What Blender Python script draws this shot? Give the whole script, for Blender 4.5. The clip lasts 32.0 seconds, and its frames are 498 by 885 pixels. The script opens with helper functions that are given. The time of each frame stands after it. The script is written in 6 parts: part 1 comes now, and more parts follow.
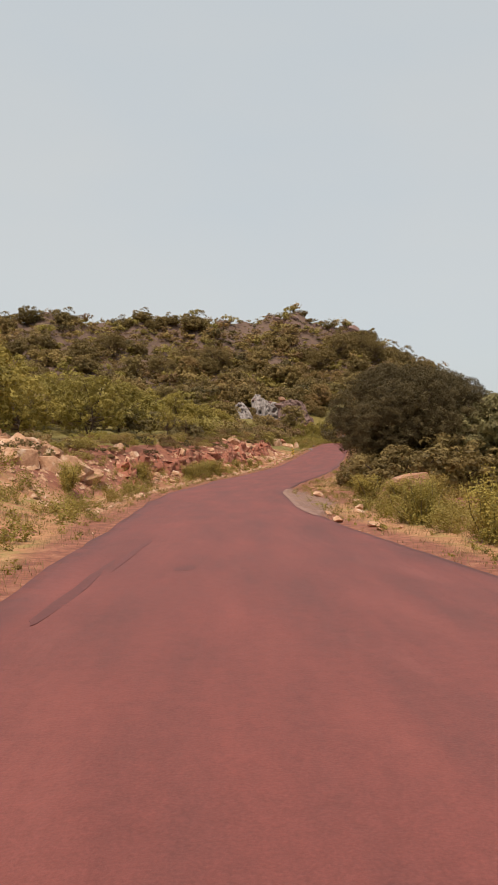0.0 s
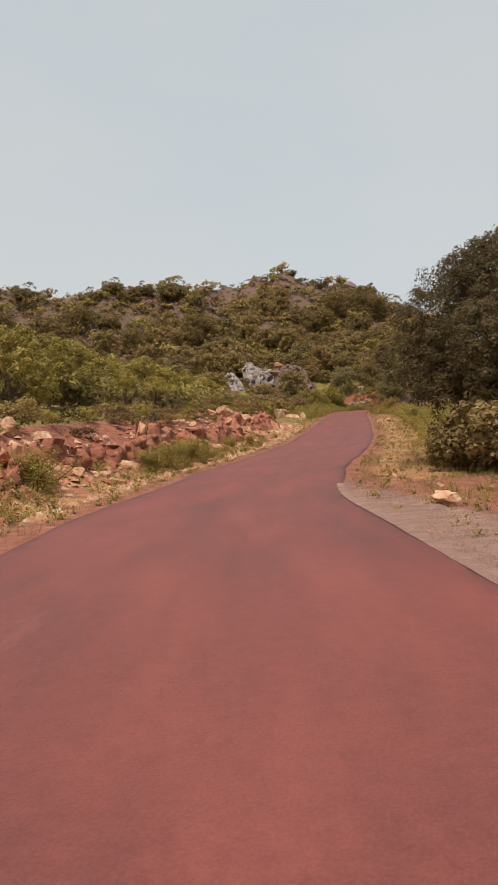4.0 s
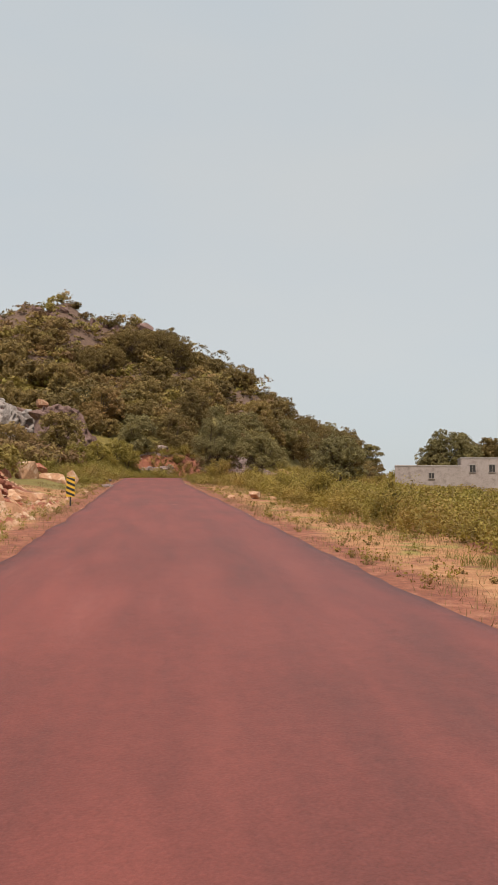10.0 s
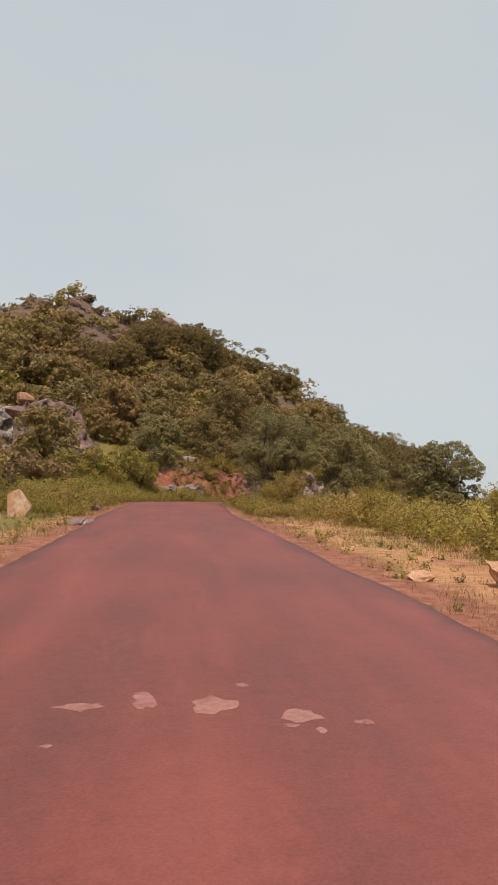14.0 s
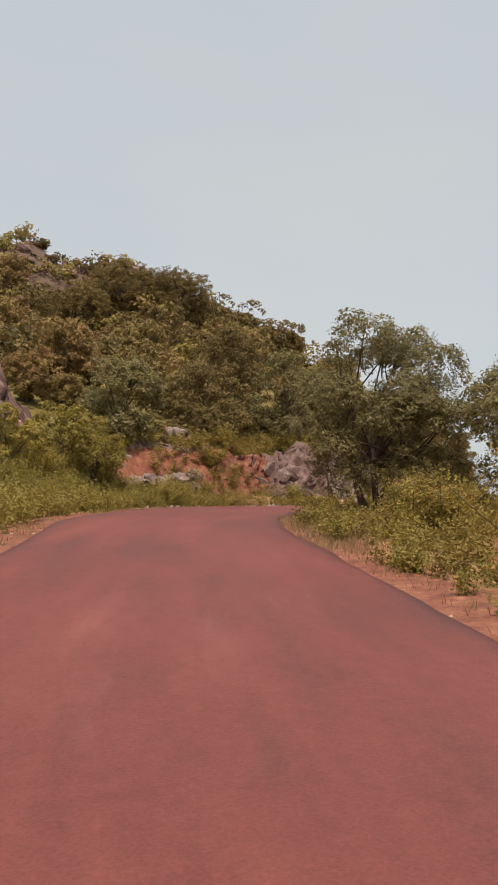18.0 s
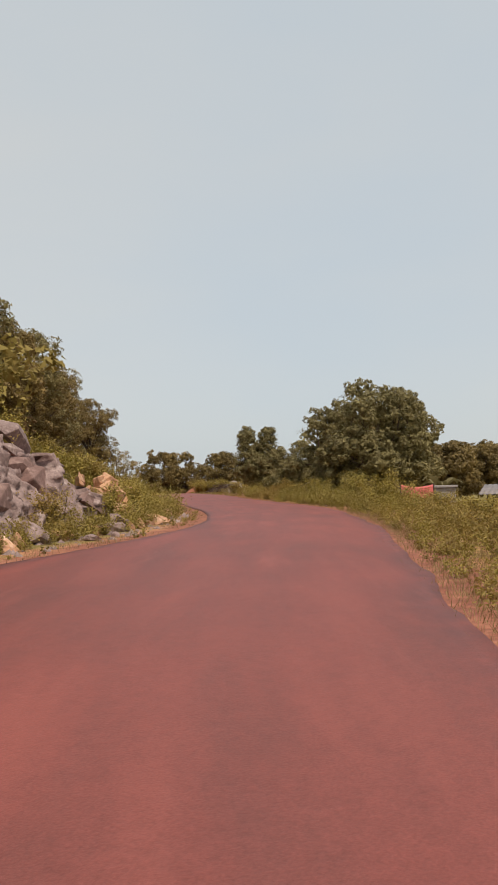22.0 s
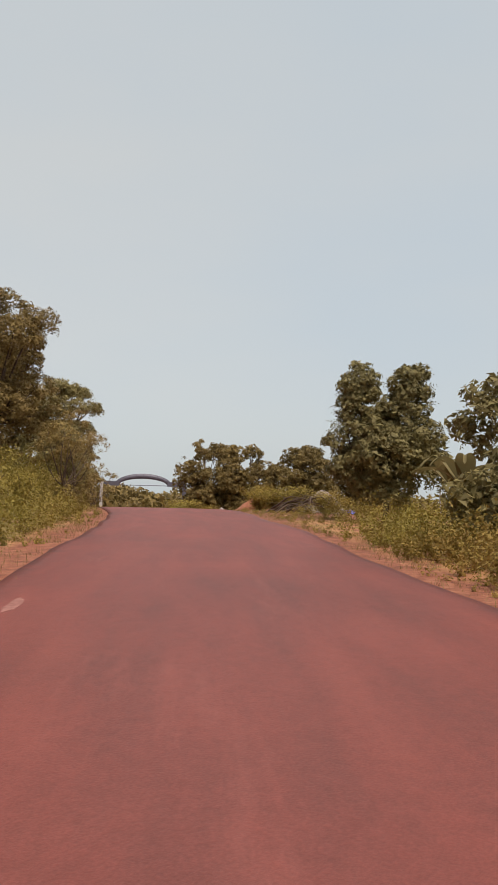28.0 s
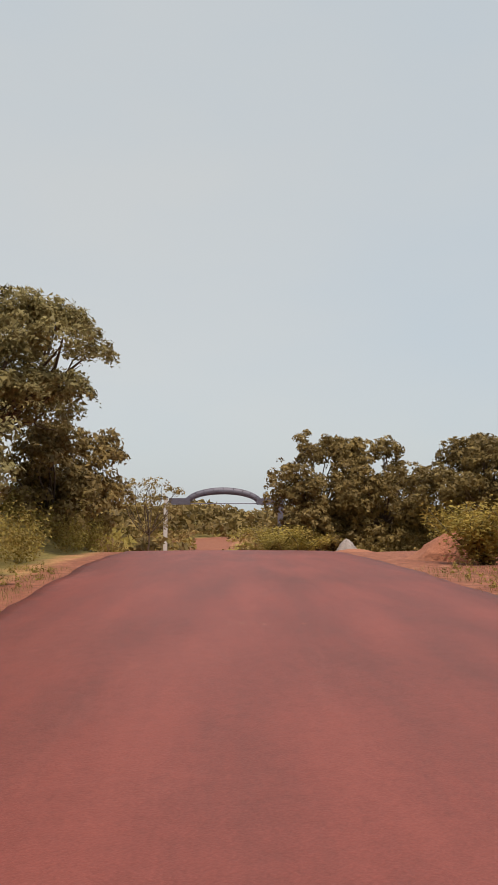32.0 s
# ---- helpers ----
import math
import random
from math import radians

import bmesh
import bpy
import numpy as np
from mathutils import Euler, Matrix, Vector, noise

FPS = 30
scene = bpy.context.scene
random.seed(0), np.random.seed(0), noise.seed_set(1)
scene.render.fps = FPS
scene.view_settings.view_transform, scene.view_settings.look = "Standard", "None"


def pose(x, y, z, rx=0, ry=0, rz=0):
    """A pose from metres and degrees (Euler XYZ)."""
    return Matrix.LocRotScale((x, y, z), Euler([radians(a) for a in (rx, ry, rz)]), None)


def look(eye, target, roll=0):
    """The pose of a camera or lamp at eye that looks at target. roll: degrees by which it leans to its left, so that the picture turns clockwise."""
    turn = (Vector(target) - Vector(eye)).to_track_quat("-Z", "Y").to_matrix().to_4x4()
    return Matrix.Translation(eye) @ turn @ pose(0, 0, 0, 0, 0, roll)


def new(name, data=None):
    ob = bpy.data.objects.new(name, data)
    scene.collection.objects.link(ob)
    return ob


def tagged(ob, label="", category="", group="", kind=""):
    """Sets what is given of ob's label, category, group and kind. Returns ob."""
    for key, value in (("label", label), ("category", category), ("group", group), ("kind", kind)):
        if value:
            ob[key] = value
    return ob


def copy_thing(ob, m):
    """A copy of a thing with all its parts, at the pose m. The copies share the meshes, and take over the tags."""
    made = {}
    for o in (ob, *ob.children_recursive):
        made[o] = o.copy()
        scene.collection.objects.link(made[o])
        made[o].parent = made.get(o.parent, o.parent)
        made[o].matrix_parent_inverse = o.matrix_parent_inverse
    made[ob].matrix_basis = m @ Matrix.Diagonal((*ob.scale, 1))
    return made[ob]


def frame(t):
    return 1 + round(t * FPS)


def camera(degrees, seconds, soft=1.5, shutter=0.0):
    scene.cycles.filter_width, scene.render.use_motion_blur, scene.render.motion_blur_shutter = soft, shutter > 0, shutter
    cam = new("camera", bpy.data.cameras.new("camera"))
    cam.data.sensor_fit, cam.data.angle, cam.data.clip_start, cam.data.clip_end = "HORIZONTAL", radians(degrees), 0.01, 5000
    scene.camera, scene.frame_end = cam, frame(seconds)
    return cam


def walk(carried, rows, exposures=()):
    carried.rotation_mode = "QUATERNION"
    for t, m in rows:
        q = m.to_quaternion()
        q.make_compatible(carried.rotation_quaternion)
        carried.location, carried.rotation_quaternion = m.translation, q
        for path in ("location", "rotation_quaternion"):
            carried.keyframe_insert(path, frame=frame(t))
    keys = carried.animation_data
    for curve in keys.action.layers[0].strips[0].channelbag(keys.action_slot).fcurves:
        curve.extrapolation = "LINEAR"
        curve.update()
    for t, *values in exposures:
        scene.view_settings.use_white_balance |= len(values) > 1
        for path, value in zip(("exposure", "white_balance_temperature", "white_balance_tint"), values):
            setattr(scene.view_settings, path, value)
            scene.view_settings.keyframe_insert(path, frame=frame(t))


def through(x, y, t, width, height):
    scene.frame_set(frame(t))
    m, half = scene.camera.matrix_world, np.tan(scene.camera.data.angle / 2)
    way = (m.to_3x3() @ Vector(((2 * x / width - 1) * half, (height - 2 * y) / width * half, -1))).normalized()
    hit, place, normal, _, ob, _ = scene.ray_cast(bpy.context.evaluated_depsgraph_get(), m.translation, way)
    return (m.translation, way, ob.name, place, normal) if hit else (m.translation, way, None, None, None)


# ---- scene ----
cam = camera(35.99, 32.0)
PATH = [
    (0, pose(0.001, -0.000, 1.250, 90.504, -1.062, -7.221)),
    (0.5, pose(0.215, 2.554, 1.174, 90.528, -0.666, -7.736)),
    (1, pose(0.445, 4.987, 1.095, 90.699, -0.207, -9.725)),
    (1.5, pose(0.709, 7.311, 1.009, 89.578, 0.579, -7.563)),
    (2, pose(0.913, 9.664, 0.920, 88.668, 1.559, -5.826)),
    (2.5, pose(1.134, 12.069, 0.834, 88.464, 2.149, -5.748)),
    (4.5, pose(2.591, 22.741, 0.627, 89.317, 3.001, -8.972)),
    (5, pose(2.997, 25.491, 0.553, 89.643, 2.502, -10.748)),
    (5.5, pose(3.426, 28.375, 0.533, 90.350, 2.002, -13.429)),
    (6, pose(3.874, 31.397, 0.527, 90.967, 1.511, -15.888)),
    (6.5, pose(4.422, 34.473, 0.518, 91.486, 1.817, -17.918)),
    (7, pose(5.044, 37.584, 0.504, 91.681, 2.268, -18.009)),
    (7.5, pose(5.728, 40.711, 0.492, 91.756, 2.131, -18.973)),
    (8, pose(6.480, 43.847, 0.490, 92.537, 1.609, -20.446)),
    (8.5, pose(7.293, 46.977, 0.509, 92.718, 1.118, -21.083)),
    (9, pose(8.112, 50.099, 0.570, 92.847, 0.064, -22.569)),
    (9.5, pose(9.000, 53.211, 0.643, 94.124, -0.870, -24.548)),
    (10, pose(9.976, 56.308, 0.706, 94.246, -0.610, -24.576)),
    (10.5, pose(10.984, 59.372, 0.773, 94.146, -0.597, -24.899)),
    (11, pose(11.968, 62.364, 0.849, 94.614, -1.131, -25.190)),
    (11.5, pose(12.918, 65.210, 0.927, 95.484, -1.470, -25.474)),
    (12, pose(13.817, 67.897, 1.008, 95.622, -1.380, -25.124)),
    (12.5, pose(14.648, 70.453, 1.099, 95.757, -1.420, -25.313)),
    (13, pose(15.416, 72.940, 1.214, 95.685, -1.466, -25.036)),
    (13.5, pose(16.166, 75.431, 1.357, 95.312, -1.235, -24.517)),
    (14, pose(16.927, 78.105, 1.525, 95.751, -0.925, -22.738)),
    (14.5, pose(17.586, 80.847, 1.667, 96.033, -0.705, -18.935)),
    (16.5, pose(20.966, 91.597, 2.223, 95.371, -0.067, -20.228)),
    (17, pose(21.791, 94.398, 2.353, 94.990, 0.016, -21.570)),
    (17.5, pose(22.597, 97.274, 2.512, 94.514, 0.009, -23.216)),
    (18, pose(23.418, 100.209, 2.688, 94.626, -0.506, -24.829)),
    (18.5, pose(24.328, 103.148, 2.874, 94.975, -0.201, -26.243)),
    (19, pose(25.294, 106.060, 3.060, 94.490, 0.257, -27.301)),
    (19.5, pose(26.295, 108.915, 3.241, 93.900, 0.562, -29.433)),
    (20, pose(27.337, 111.679, 3.408, 93.584, 0.448, -32.409)),
    (20.5, pose(28.584, 114.294, 3.549, 92.876, 0.644, -37.190)),
    (21, pose(30.201, 116.783, 3.654, 92.790, 0.683, -43.184)),
    (21.5, pose(32.144, 119.126, 3.733, 92.885, 1.055, -49.166)),
    (22, pose(34.413, 121.273, 3.792, 93.591, 1.310, -55.427)),
    (22.5, pose(36.880, 123.259, 3.829, 94.319, 1.839, -59.980)),
    (23, pose(39.400, 125.140, 3.848, 94.698, 2.198, -61.397)),
    (23.5, pose(42.004, 126.897, 3.867, 94.600, 1.458, -60.531)),
    (24, pose(44.646, 128.675, 3.894, 94.721, 0.510, -59.240)),
    (24.5, pose(47.345, 130.476, 3.932, 94.609, -0.344, -58.864)),
    (26.5, pose(58.922, 137.995, 4.087, 93.656, -2.162, -54.159)),
    (27, pose(61.639, 140.212, 4.134, 93.877, -2.320, -52.146)),
    (27.5, pose(64.295, 142.502, 4.176, 94.221, -1.874, -50.575)),
    (28, pose(66.886, 144.878, 4.231, 94.310, -1.228, -49.048)),
    (28.5, pose(69.422, 147.344, 4.293, 94.425, -0.450, -47.783)),
    (29, pose(71.932, 149.944, 4.367, 94.236, 0.347, -46.865)),
    (29.5, pose(74.435, 152.576, 4.461, 93.959, 0.696, -45.881)),
    (30, pose(76.888, 155.152, 4.554, 93.965, 0.677, -44.989)),
    (30.5, pose(79.427, 157.675, 4.631, 93.957, 0.492, -44.198)),
    (31, pose(81.936, 160.250, 4.703, 94.331, 0.375, -43.077)),
    (31.5, pose(84.357, 162.960, 4.781, 94.598, 0.080, -42.394)),
    (32, pose(86.674, 165.821, 4.855, 95.361, -0.035, -42.215)),
]
walk(cam, PATH, exposures=[(0, 0.0)])

# ---- sky and sun ----
SUN_AZ, SUN_EL = radians(205), radians(60)
world = bpy.data.worlds.new("hazy_sky")
scene.world = world
world.use_nodes = True
wn, wl = world.node_tree.nodes, world.node_tree.links
wn.clear()
sky = wn.new("ShaderNodeTexSky")
sky.sky_type, sky.sun_disc = "NISHITA", False
sky.sun_elevation, sky.sun_rotation = SUN_EL, SUN_AZ
sky.dust_density, sky.air_density, sky.altitude = 4.0, 1.0, 300
dim = wn.new("ShaderNodeMix")
dim.data_type = "RGBA"
dim.inputs["Factor"].default_value = 0.78
dim.inputs["B"].default_value = (6.8, 7.2, 7.2, 1)
veil = wn.new("ShaderNodeTexNoise")
veil.inputs["Scale"].default_value, veil.inputs["Detail"].default_value = 1.6, 4.0
spread = wn.new("ShaderNodeMapping")
spread.inputs["Scale"].default_value = (1, 1, 2.6)
wl.new(wn.new("ShaderNodeTexCoord").outputs["Generated"], spread.inputs["Vector"])
wl.new(spread.outputs["Vector"], veil.inputs["Vector"])
haze = wn.new("ShaderNodeValToRGB")
haze.color_ramp.elements[0].position, haze.color_ramp.elements[0].color = 0.32, (0.645, 0.705, 0.735, 1)
haze.color_ramp.elements[1].position, haze.color_ramp.elements[1].color = 0.68, (0.715, 0.735, 0.72, 1)
wl.new(veil.outputs["Fac"], haze.inputs["Fac"])
ten = wn.new("ShaderNodeVectorMath")
ten.operation, ten.inputs[1].default_value = "MULTIPLY", (10, 10, 10)
wl.new(haze.outputs["Color"], ten.inputs[0])
wl.new(ten.outputs["Vector"], dim.inputs["B"])
wl.new(sky.outputs["Color"], dim.inputs["A"])
bg = wn.new("ShaderNodeBackground")
bg.inputs["Strength"].default_value = 0.1
wl.new(dim.outputs["Result"], bg.inputs["Color"])
wo = wn.new("ShaderNodeOutputWorld")
wl.new(bg.outputs["Background"], wo.inputs["Surface"])

sun = new("sun", bpy.data.lights.new("sun", "SUN"))
sun.data.energy, sun.data.angle, sun.data.color = 3.6, radians(4), (1.0, 0.9, 0.77)
sun.matrix_world = look((60 * math.sin(SUN_AZ) * math.cos(SUN_EL), 60 * math.cos(SUN_AZ) * math.cos(SUN_EL), 60 * math.sin(SUN_EL)), (0, 0, 0))

# ---- the plan: centre line of the drive as (way, x, y, z) and the two edges of the tarmac beside it ----
ROAD = [
    (-40, -3.33, -39.86, 0.00), (-20, -1.66, -19.93, 0.00), (0, 0.00, -0.00, -0.00), (10, 0.94, 9.96, -0.33),
    (20, 2.20, 19.87, -0.57), (30, 3.63, 29.77, -0.71), (40, 5.48, 39.60, -0.75), (50, 7.90, 49.30, -0.68),
    (60, 10.82, 58.86, -0.48), (70, 13.96, 68.35, -0.22), (80, 16.87, 77.92, 0.25), (90, 19.68, 87.51, 0.76),
    (100, 22.55, 97.09, 1.27), (110, 25.50, 106.64, 1.84), (120, 29.53, 115.76, 2.34), (130, 36.44, 122.91, 2.56),
    (140, 44.62, 128.66, 2.65), (150, 52.98, 134.14, 2.76), (160, 61.18, 139.84, 2.88), (170, 68.60, 146.54, 3.03),
    (180, 75.54, 153.74, 3.25), (190, 82.52, 160.90, 3.47), (196.4, 86.65, 165.79, 3.54), (216, 99.14, 180.94, 3.60),
    (228, 106.77, 190.2, 3.36), (236, 111.86, 196.38, 2.8), (266, 130.94, 219.53, 1.0), (300, 152.57, 245.76, -1.4)]
EDGE_L = [(-40, 1.7), (0, 1.7), (10, 2.2), (20, 2.75), (27, 3.3), (34, 3.4), (40, 3.1), (47, 3.1), (53, 2.6), (62, 2.4), (78, 2.35), (90, 2.15), (100, 2.1),
          (110, 1.85), (116, 2.2), (121, 3.1), (125, 4.1), (129, 5.4), (134, 5.3), (138, 4.5), (142, 3.3), (146, 2.3), (150, 1.6), (156, 1.55), (165, 1.95),
          (183, 2.35), (201, 2.4), (208, 2.8), (218, 3.2), (300, 3.2)]
EDGE_R = [(-40, 4.0), (0, 4.0), (10, 3.55), (20, 2.5), (24, 2.0), (30, 1.9), (36, 1.5), (42, 1.8), (50, 2.3), (60, 2.85), (75, 2.75), (90, 2.7), (100, 2.6),
          (110, 2.35), (116, 2.15), (120, 1.6), (125, 1.2), (129, 1.85), (133, 2.2), (140, 2.85), (147, 3.55), (155, 3.7), (163, 3.85), (170, 3.5),
          (180, 3.05), (193, 3.1), (203, 4.0), (214, 4.5), (228, 4.6), (300, 4.2)]
BANK = [(-40, 0.6), (10, 0.8), (25, 1.2), (40, 1.7), (78, 2.1), (87, 1.7), (93, 0.4), (112, 0.3), (122, 0.6), (128, 1.3), (134, 2.6), (150, 2.7), (157, 1.4), (165, 1.3),
        (175, 0.9), (190, 1.4), (203, 1.9), (222, 1.6), (240, 0.3), (300, 0)]
RIDGE = [(-260, 90, 16), (-120, 150, 26), (-60, 183, 29), (0, 199, 30), (37, 212, 35.6), (52, 201, 31), (61, 189, 21.5), (77, 190, 13.5), (95, 197, 9), (130, 232, 2)]
SPUR = [(61, 189, 19.5), (62, 172, 13.5), (62, 160, 7), (53, 149, 5), (42, 145, 4.5)]


def catmull(table, step):
    """A smooth line through the rows of a table, as rows at even steps of its first column."""
    tab = np.array(table, float)
    at = np.arange(tab[0, 0], tab[-1, 0] + 0.01, step)
    k = np.clip(np.searchsorted(tab[:, 0], at, side="right") - 1, 0, len(tab) - 2)
    slope = np.gradient(tab[:, 1:], tab[:, 0], axis=0)
    w = (tab[k + 1, 0] - tab[k, 0])[:, None]
    u = ((at - tab[k, 0])[:, None]) / w
    p0, p1, m0, m1 = tab[k, 1:], tab[k + 1, 1:], slope[k] * w, slope[k + 1] * w
    return np.c_[at, (2 * u**3 - 3 * u**2 + 1) * p0 + (u**3 - 2 * u**2 + u) * m0 + (3 * u**2 - 2 * u**3) * p1 + (u**3 - u**2) * m1]


def table(t, at):
    return np.interp(at, [r[0] for r in t], [r[1] for r in t])


LINE = catmull(ROAD, 0.5)
TAN = np.gradient(LINE[:, 1:3], axis=0)
TAN /= np.linalg.norm(TAN, axis=1)[:, None]
RIGHT = np.c_[TAN[:, 1], -TAN[:, 0]]
WL, WR = table(EDGE_L, LINE[:, 0]), table(EDGE_R, LINE[:, 0])
WL, WR = (np.convolve(np.pad(w, 5, mode="edge"), np.ones(11) / 11, "valid") for w in (WL, WR))


def smooth(a, b, x):
    u = np.clip((x - a) / (b - a), 0, 1)
    return u * u * (3 - 2 * u)


def ripple(x, y, size, seed):
    """Cheap even noise of about that wave length, from -1 to 1."""
    rng, out = np.random.RandomState(seed), 0
    for _ in range(5):
        a, ph, k = rng.uniform(0, 6.28), rng.uniform(0, 6.28), rng.uniform(0.7, 1.5) * 6.28 / size
        out = out + np.sin((x * math.cos(a) + y * math.sin(a)) * k + ph)
    return out / 3.2


def by_road(x, y):
    """For places: way along the road, metres to its right, and the height of the road there (blended far off)."""
    x, y = np.atleast_1d(np.asarray(x, float)), np.atleast_1d(np.asarray(y, float))
    way, lat, zr = np.empty(len(x)), np.empty(len(x)), np.empty(len(x))
    few = LINE[::2]
    for a in range(0, len(x), 4000):
        c = slice(a, a + 4000)
        d2 = (x[c, None] - few[:, 1]) ** 2 + (y[c, None] - few[:, 2]) ** 2
        k = d2.argmin(1) * 2
        way[c] = LINE[k, 0]
        lat[c] = (x[c] - LINE[k, 1]) * RIGHT[k, 0] + (y[c] - LINE[k, 2]) * RIGHT[k, 1]
        w = 1 / (d2 + 2) ** 2
        near = np.sqrt(d2.min(1))
        blend = (w * few[:, 3]).sum(1) / w.sum(1)
        zr[c] = np.where(near < 6, LINE[k, 3], LINE[k, 3] + (blend - LINE[k, 3]) * smooth(6, 25, near))
        far = near > 60
        lat[c] = np.where(far, np.sign(lat[c]) * near, lat[c])
    return way, lat, zr


def hill(x, y):
    best = np.zeros(len(x))
    for line, foot, grow in ((RIDGE, 30, 1.75), (SPUR, 9, 1.5)):
        tab = np.array(line, float)
        for (x0, y0, h0), (x1, y1, h1) in zip(tab[:-1], tab[1:]):
            dx, dy = x1 - x0, y1 - y0
            u = np.clip(((x - x0) * dx + (y - y0) * dy) / (dx * dx + dy * dy), 0, 1)
            d = np.hypot(x - x0 - u * dx, y - y0 - u * dy)
            h = h0 + u * (h1 - h0)
            v = np.clip(1 - d / (foot + grow * h), 0, 1)
            best = np.maximum(best, h * (0.5 * v**3 + 0.5 * v) if line is RIDGE else h * v * v * (3 - 2 * v))
    return best


def ground_z(x, y):
    x, y = np.atleast_1d(np.asarray(x, float)), np.atleast_1d(np.asarray(y, float))
    way, lat, zr = by_road(x, y)
    wl, wr = np.interp(way, LINE[:, 0], WL), np.interp(way, LINE[:, 0], WR)
    el, er = -lat - wl, lat - wr
    off = np.maximum(el, er)
    z = zr - 0.03 - 0.16 * smooth(0.3, 1.6, -off) + 0.05 * ripple(x, y, 3.0, 1) * smooth(0.4, 3, off) + 0.15 * ripple(x, y, 11, 2) * smooth(3, 10, off)
    steep = np.where((way > 122) & (way < 152), 2.0, 3.6)
    cut = 1.8 * smooth(127.5, 130.5, way) * (1 - smooth(152, 155, way))
    bank = table(BANK, way) * smooth(1.8 + cut, 1.8 + cut + steep, el + 0.7 * ripple(x, y, 7, 3)) * (1 + 0.15 * ripple(x, y, 5, 4))
    rise = np.clip(el - 5, 0, 40) * 0.07 * smooth(20, 60, way) * (1 - smooth(160, 190, way))
    side = np.maximum(bank + rise, 0)
    near = np.where((way > 118) & (way < 175), 14, 26)
    hz = hill(x, y) * smooth(4, near, el) * (1 + 0.06 * ripple(x, y, 26, 5) + 0.03 * ripple(x, y, 9, 6))
    z = z + np.where(el > 0, np.hypot(side, hz), 0)
    drop = np.clip(er - 4, 0, 45) * 0.03 * smooth(15, 50, way) + np.clip(er - 3, 0, 8) * 0.17 * smooth(122, 135, way) * (1 - smooth(160, 185, way))
    z = z - np.where(er > 0, drop, 0)
    return z


def place(way, lat):
    """The spot that far along the road and that far to its right, on the ground."""
    k = int(np.clip(round((way - LINE[0, 0]) / 0.5), 0, len(LINE) - 1))
    x, y = LINE[k, 1] + RIGHT[k, 0] * lat, LINE[k, 2] + RIGHT[k, 1] * lat
    return float(x), float(y), float(ground_z(x, y)[0])


def on_ground(x, y, up=0.0):
    return float(x), float(y), float(ground_z(x, y)[0]) + up


# ---- materials ----
def graph(name):
    m = bpy.data.materials.new(name)
    m.use_nodes = True
    nt = m.node_tree
    nt.nodes.clear()
    out = nt.nodes.new("ShaderNodeOutputMaterial")
    bsdf = nt.nodes.new("ShaderNodeBsdfPrincipled")
    nt.links.new(bsdf.outputs["BSDF"], out.inputs["Surface"])
    return m, nt, bsdf, out


def node(nt, kind, links=None, **values):
    n = nt.nodes.new(kind)
    for key, v in (links or {}).items():
        nt.links.new(v, n.inputs[key])
    for key, v in values.items():
        n.inputs[key.replace("_", " ")].default_value = v
    return n


def ramp(nt, fac, stops):
    n = nt.nodes.new("ShaderNodeValToRGB")
    nt.links.new(fac, n.inputs["Fac"])
    els = n.color_ramp.elements
    while len(els) < len(stops):
        els.new(0.5)
    for e, (p, c) in zip(els, stops):
        e.position, e.color = p, (*c, 1) if len(c) == 3 else c
    return n.outputs["Color"]


def mixed(nt, fac, a, b, how="MIX"):
    n = nt.nodes.new("ShaderNodeMix")
    n.data_type, n.blend_type = "RGBA", how
    for key, v in (("Factor", fac), ("A", a), ("B", b)):
        if isinstance(v, (int, float)):
            n.inputs[key].default_value = v
        elif isinstance(v, tuple):
            n.inputs[key].default_value = (*v, 1)
        else:
            nt.links.new(v, n.inputs[key])
    return n.outputs["Result"]


def noisy(nt, scale, detail=4.0, rough=0.6, where=None):
    n = node(nt, "ShaderNodeTexNoise", Scale=scale, Detail=detail, Roughness=rough)
    if where is None:
        where = nt.nodes.new("ShaderNodeNewGeometry").outputs["Position"]
    nt.links.new(where, n.inputs["Vector"])
    return n.outputs["Fac"]


def surface(name, dark, light, scale=1.0, fine=14.0, rough=0.9, bump=0.4, depth=0.02, spot=None, metal=0.0, local=False):
    """A plain worn surface: two colours by a broad noise, a fine grain over them, and relief."""
    m, nt, bsdf, out = graph(name)
    where = nt.nodes.new("ShaderNodeTexCoord").outputs["Object"] if local else None
    broad, grain = noisy(nt, scale, 5, 0.65, where), noisy(nt, fine, 4, 0.7, where)
    col = ramp(nt, broad, [(0.3, dark), (0.7, light)])
    col = mixed(nt, 0.55, col, ramp(nt, grain, [(0.25, tuple(c * 0.62 for c in dark)), (0.75, tuple(min(1, c * 1.25) for c in light))]))
    if spot:
        col = mixed(nt, ramp(nt, noisy(nt, scale * 2.3, 6, 0.7, where), [(0.52, (0, 0, 0)), (0.66, (1, 1, 1))]), col, spot)
    rnd = nt.nodes.new("ShaderNodeObjectInfo").outputs["Random"]
    col = mixed(nt, 0.35, col, ramp(nt, rnd, [(0, (0.72, 0.7, 0.68)), (1, (1.2, 1.16, 1.12))]), "MULTIPLY")
    nt.links.new(col, bsdf.inputs["Base Color"])
    bsdf.inputs["Roughness"].default_value, bsdf.inputs["Metallic"].default_value = rough, metal
    b = node(nt, "ShaderNodeBump", {"Height": mixed(nt, 0.5, broad, grain)}, Strength=bump, Distance=depth)
    nt.links.new(b.outputs["Normal"], bsdf.inputs["Normal"])
    return m


